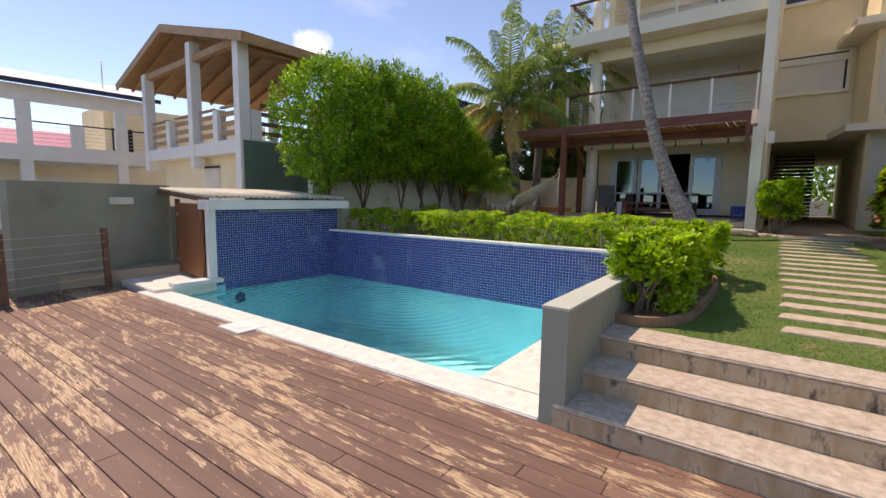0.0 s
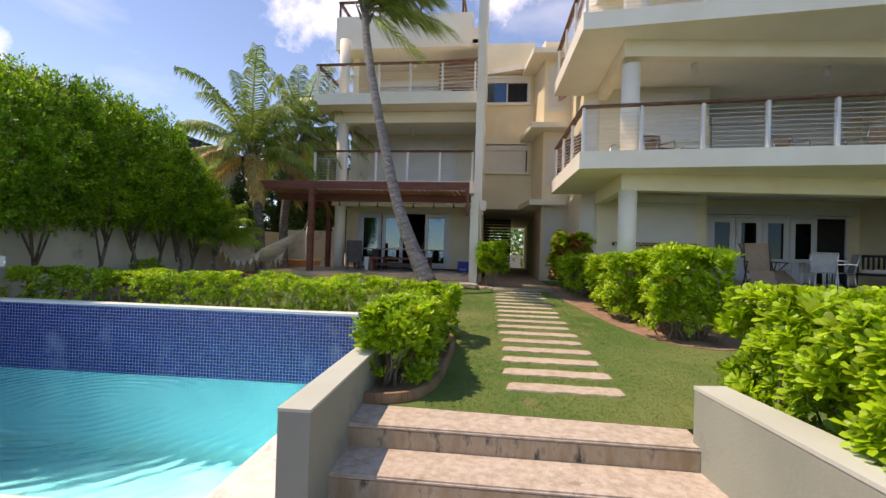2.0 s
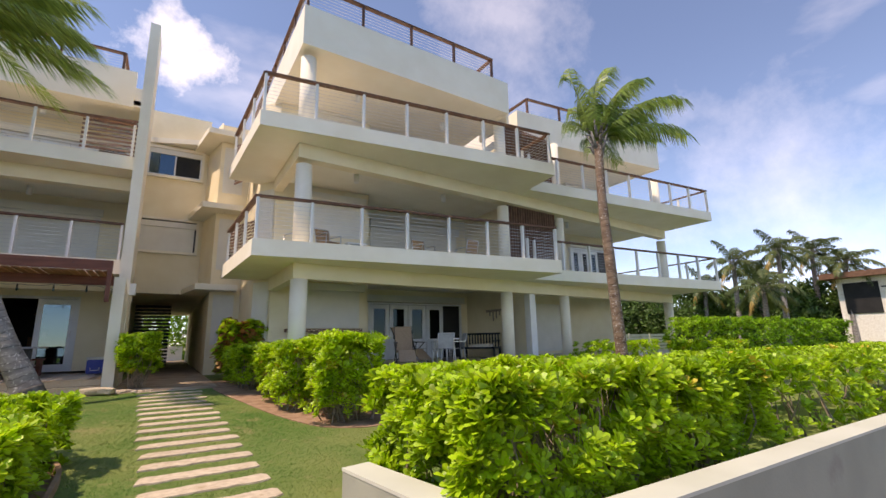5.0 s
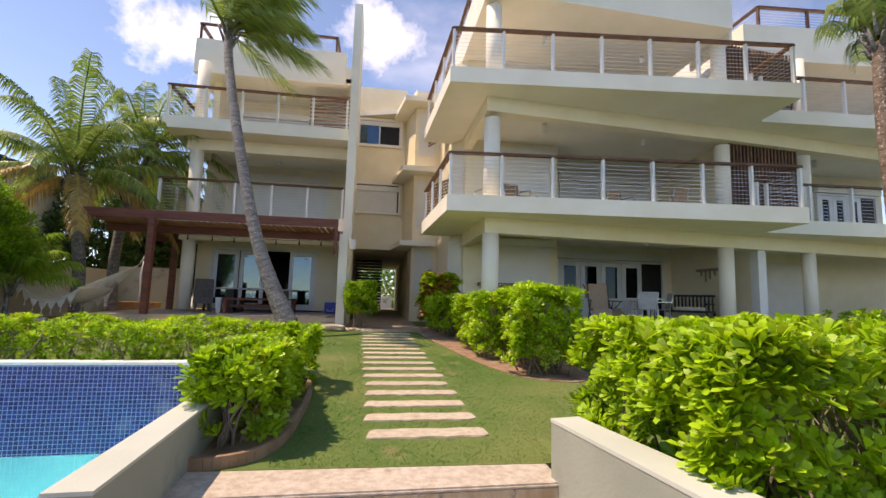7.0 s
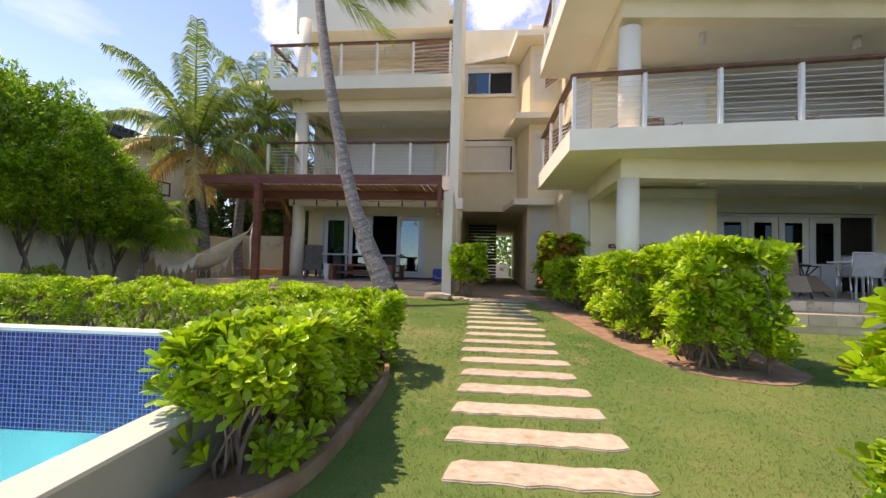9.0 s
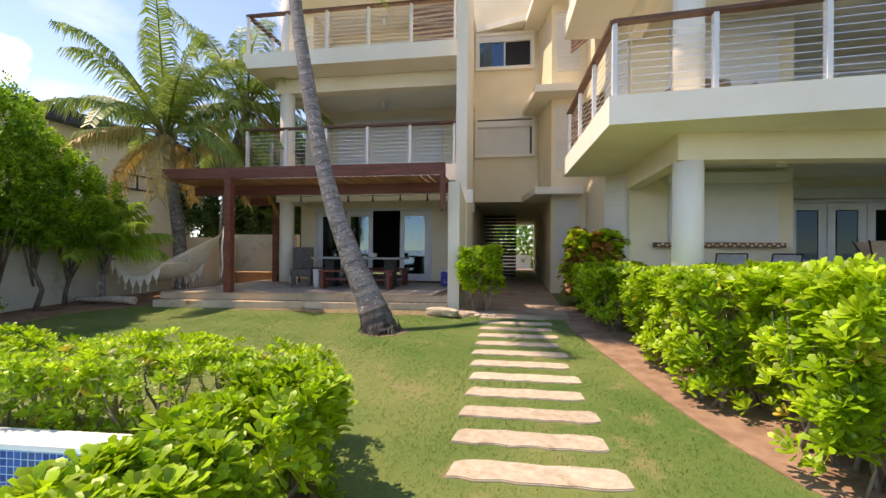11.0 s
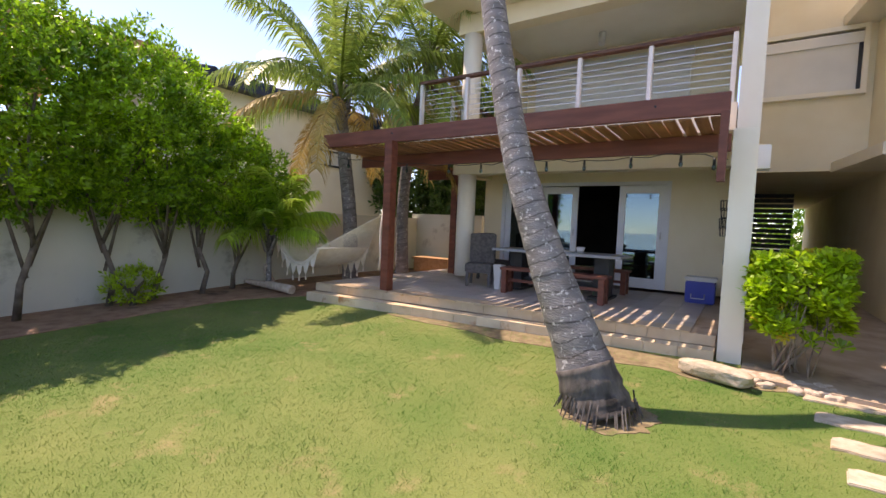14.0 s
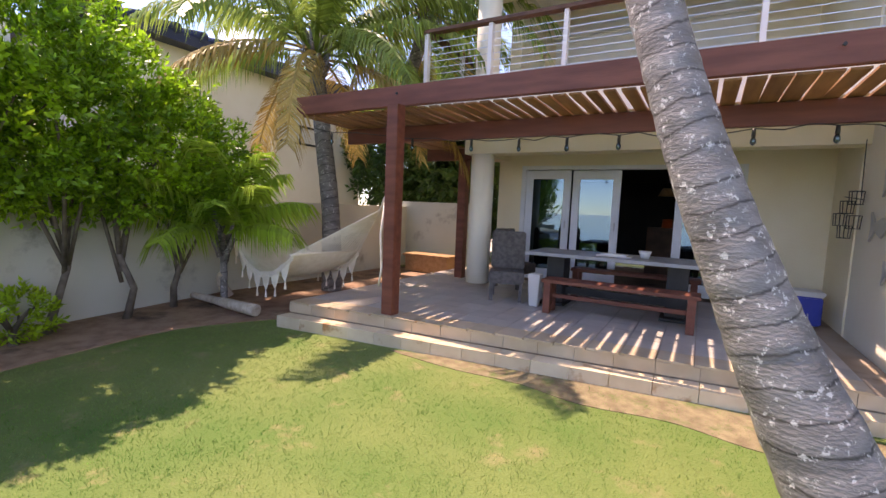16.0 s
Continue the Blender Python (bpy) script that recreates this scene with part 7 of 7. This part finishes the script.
for i, (a, d, h) in enumerate(((64.5, 37, 6.8), (66.5, 39, 6.0), (68.5, 36, 7.2), (66.8, 33, 4.6), (71.2, 40, 7.4), (61.5, 38, 5.4), (73.5, 38, 6.2))):
    x, y = 0.5 + d * math.sin(radians(a)), 0.3 + d * math.cos(radians(a))
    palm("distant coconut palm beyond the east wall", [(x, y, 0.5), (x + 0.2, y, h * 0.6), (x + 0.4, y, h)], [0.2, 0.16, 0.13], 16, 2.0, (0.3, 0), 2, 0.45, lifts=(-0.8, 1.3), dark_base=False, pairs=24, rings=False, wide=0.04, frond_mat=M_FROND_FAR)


# ---- broadleaf trees along the wall ----
def tree(label, x, y, lean, canopy, sprigs=2200, size=0.17, mat=None, z0=None, trunk=0.06, keep_at=-0.42, floor_z=None):
    """canopy: (cx, cy, cz, rx, ry, rz)"""
    t = thing("tree", label, "tree")
    cx, cy, cz, rx, ry, rz = canopy
    base = Vector((x, y, (lawn_z(y) if z0 is None else z0) - 0.03))
    bm = bmesh.new()
    fork = base + Vector((lean[0], lean[1] * 0.6, min(random.uniform(0.6, 1.25), (cz - base.z) * 0.5)))
    tube(bm, [base, base.lerp(fork, 0.5) + Vector((0.07, random.uniform(-0.16, 0.16), 0)) * min(1.0, rz), fork], [trunk, trunk * 0.8, trunk * 0.65], 7)
    part("trunk", bm, M_STEM, t)
    for i in range(6):
        a = i * 1.05 + y
        e = Vector((cx + math.cos(a) * rx * 0.6, cy + math.sin(a) * ry * 0.6, cz + random.uniform(-0.3, 0.5) * rz))
        bm = bmesh.new()
        m = fork.lerp(e, 0.5) + Vector((random.uniform(-0.16, 0.16), random.uniform(-0.2, 0.2), 0.1)) * min(1.0, rz)
        low = base.lerp(fork, random.uniform(0.55, 1.0)) if i % 2 else fork
        tube(bm, [low, m, e], [trunk * 0.5, trunk * 0.35, 0.01], 5)
        part("limb", bm, M_STEM, t)
    k = sprigs
    q = rng.normal(size=(k, 3))
    q /= np.linalg.norm(q, axis=1, keepdims=True)
    rad = rng.random(k) ** 0.33
    rad = 0.5 + 0.5 * rad
    lump = np.array([noise.noise(Vector((v[0] * 2.2 + x, v[1] * 2.2 + y, v[2] * 2.2))) for v in q])
    gap = np.array([noise.noise(Vector((v[0] * 3.6 + x * 3, v[1] * 3.6, v[2] * 3.6 + y))) + 0.45 * noise.noise(Vector((v[0] * 9, v[1] * 9 + x, v[2] * 9 + y))) for v in q])
    r = rad * (1 + 0.28 * lump)
    C = np.column_stack((cx + q[:, 0] * rx * r, cy + q[:, 1] * ry * r, cz + q[:, 2] * rz * r))
    N = q + rng.normal(scale=0.5, size=(k, 3)) + np.array((0, 0, 0.6))
    keep = (gap > keep_at)
    if floor_z is not None:
        keep &= C[:, 2] > floor_z + 0.35 * np.array([noise.noise(Vector((v[0] * 2.6, v[1] * 2.6, 5))) for v in C])
    scatter("crown", C[keep], N[keep], size * (0.7 + 0.6 * rng.random(keep.sum())), mat or M_LEAF_DARK, t, SPRIG)
    return t


TREES = ((7.1, 0.1, 3.5, 1.65), (8.3, -0.1, 3.75, 1.7), (9.6, 0.3, 3.8, 1.7), (10.75, -0.2, 3.75, 1.65), (11.35, 0.35, 3.6, 1.6), (12.2, -0.2, 3.3, 1.25), (12.9, 0.1, 3.05, 0.95))
for i, (y, lx, cz, rz) in enumerate(TREES):
    tree("leafy dark green tree with thin bent stems by the wall", -9.0 + 0.06 * (i % 3), y, (0.1, lx), (-8.85, y, cz, 1.05 if i < 5 else 0.8, 1.25, rz * 0.93), 3700 if i < 6 else 1900, 0.145, trunk=0.055, keep_at=-0.02 if y > 10 else -0.25, floor_z=2.3 if y > 10 else 1.5)
tree("low leafy shrub at the foot of the wall", -8.75, 11.0, (0, 0), (-8.75, 11.0, 1.15, 0.3, 0.35, 0.28), 160, 0.13, M_LEAF)
for i, (x, y, cz, r, rz) in enumerate(((-9.5, 24, 3.6, 2.4, 2.0), (-6.8, 25, 4.2, 2.2, 2.6), (-12, 23, 4.5, 2.2, 2.2), (-9.0, 21.5, 5.0, 1.4, 2.0), (0.8, 39, 3.1, 3.2, 2.8))):
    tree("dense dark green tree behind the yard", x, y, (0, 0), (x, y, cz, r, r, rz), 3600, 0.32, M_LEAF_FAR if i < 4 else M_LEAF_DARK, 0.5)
for i in range(9):
    a, d = radians(50 + i * 3.1), 40 + (i % 3) * 2.5
    x, yy = 0.5 + d * math.sin(a), 0.3 + d * math.cos(a)
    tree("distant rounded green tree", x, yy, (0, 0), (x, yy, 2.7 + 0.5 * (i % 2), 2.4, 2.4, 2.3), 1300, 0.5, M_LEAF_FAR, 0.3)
hedge("hedge", "distant clipped green hedge", ((16.5, 30, 9.2, 10.6, 2.5),), 26, 0.22, ((M_LEAF_DARK, 0, 1.0),), lawn_z, None, 0.3)
hedge("shrub", "low green shrub before the terrace", ((11.6, 14.6, 9.6, 10.6, 1.75),), 60, 0.14, GREENS, lawn_z, None, 4)
hedge("shrub", "low green shrub before the terrace", ((15.0, 18.4, 8.6, 9.6, 1.7),), 60, 0.15, GREENS, lawn_z, None, 4)
hedge("shrub", "sea grape shrub with green and rust-coloured round leaves", ((2.0, 3.2, 14.7, 15.9, 2.55),), 100, 0.2, ((M_LEAF, 0, 0.6), (M_LEAF_RUST, 0.6, 1.0)), lawn_z, None, 8, leaf=rosette(5, 0.6, 0.42))


# ---- deck boards, laid last in this part of the place ----
bm = bmesh.new()
prism(bm, ((-12.5, -4.2), (7.5, -4.2), (7.5, -0.012), (-12.5, -0.012)), -0.3, -0.04)
dk = built("deck_frame", bm, M_DARK, "dark frame under the deck boards")
dk.matrix_basis = POOL
bm = bmesh.new()
prism(bm, ((-14, -7.5), (9, -7.5), (9, -4.3), (-14, -4.3)), -0.3, -0.002)
dk = built("deck_outer", bm, M_DECK, "worn brown wooden deck")
dk.matrix_basis = POOL


def deck():
    root = tagged(new("deck"), "brown painted wooden deck, worn to bare wood", kind="structure")
    root.matrix_basis = POOL
    meshes = {}
    for row in range(28):
        y1 = -0.008 - row * 0.149
        x = -9.9 - random.uniform(0, 2.4)
        while x < 7.0:
            L = random.choice((1.8, 2.4, 2.4, 3.0, 3.6))
            if L not in meshes:
                b = bmesh.new()
                bx(b, 0, L - 0.004, -0.143, 0, -0.035, 0.0)
                bmesh.ops.recalc_face_normals(b, faces=b.faces)
                bmesh.ops.bevel(b, geom=list(b.edges), offset=0.003, segments=1, affect="EDGES")
                me = bpy.data.meshes.new("board")
                b.to_mesh(me)
                b.free()
                me.materials.append(M_DECK)
                meshes[L] = me
            ob = new("board", meshes[L])
            ob.parent = root
            ob.matrix_basis = pose(x, y1, random.uniform(-0.002, 0.001))
            x += L
    return root


deck()
bm = bmesh.new()
bx(bm, -4.35, -3.85, -0.22, 0.16, -0.01, 0.024)
lid = mesh_ob("skimmer_lid", bm, M_WHITE, 0.006)
lid.matrix_basis = POOL
tagged(lid, "square white skimmer cover at the pool edge", "skimmer cover")
bm = bmesh.new()
rod(bm, (-4.1, -0.03, 0.022), (-4.1, -0.03, 0.03), 0.11, seg=24)
p = part("round_cap", bm, M_WHITE, lid, "round white cap")
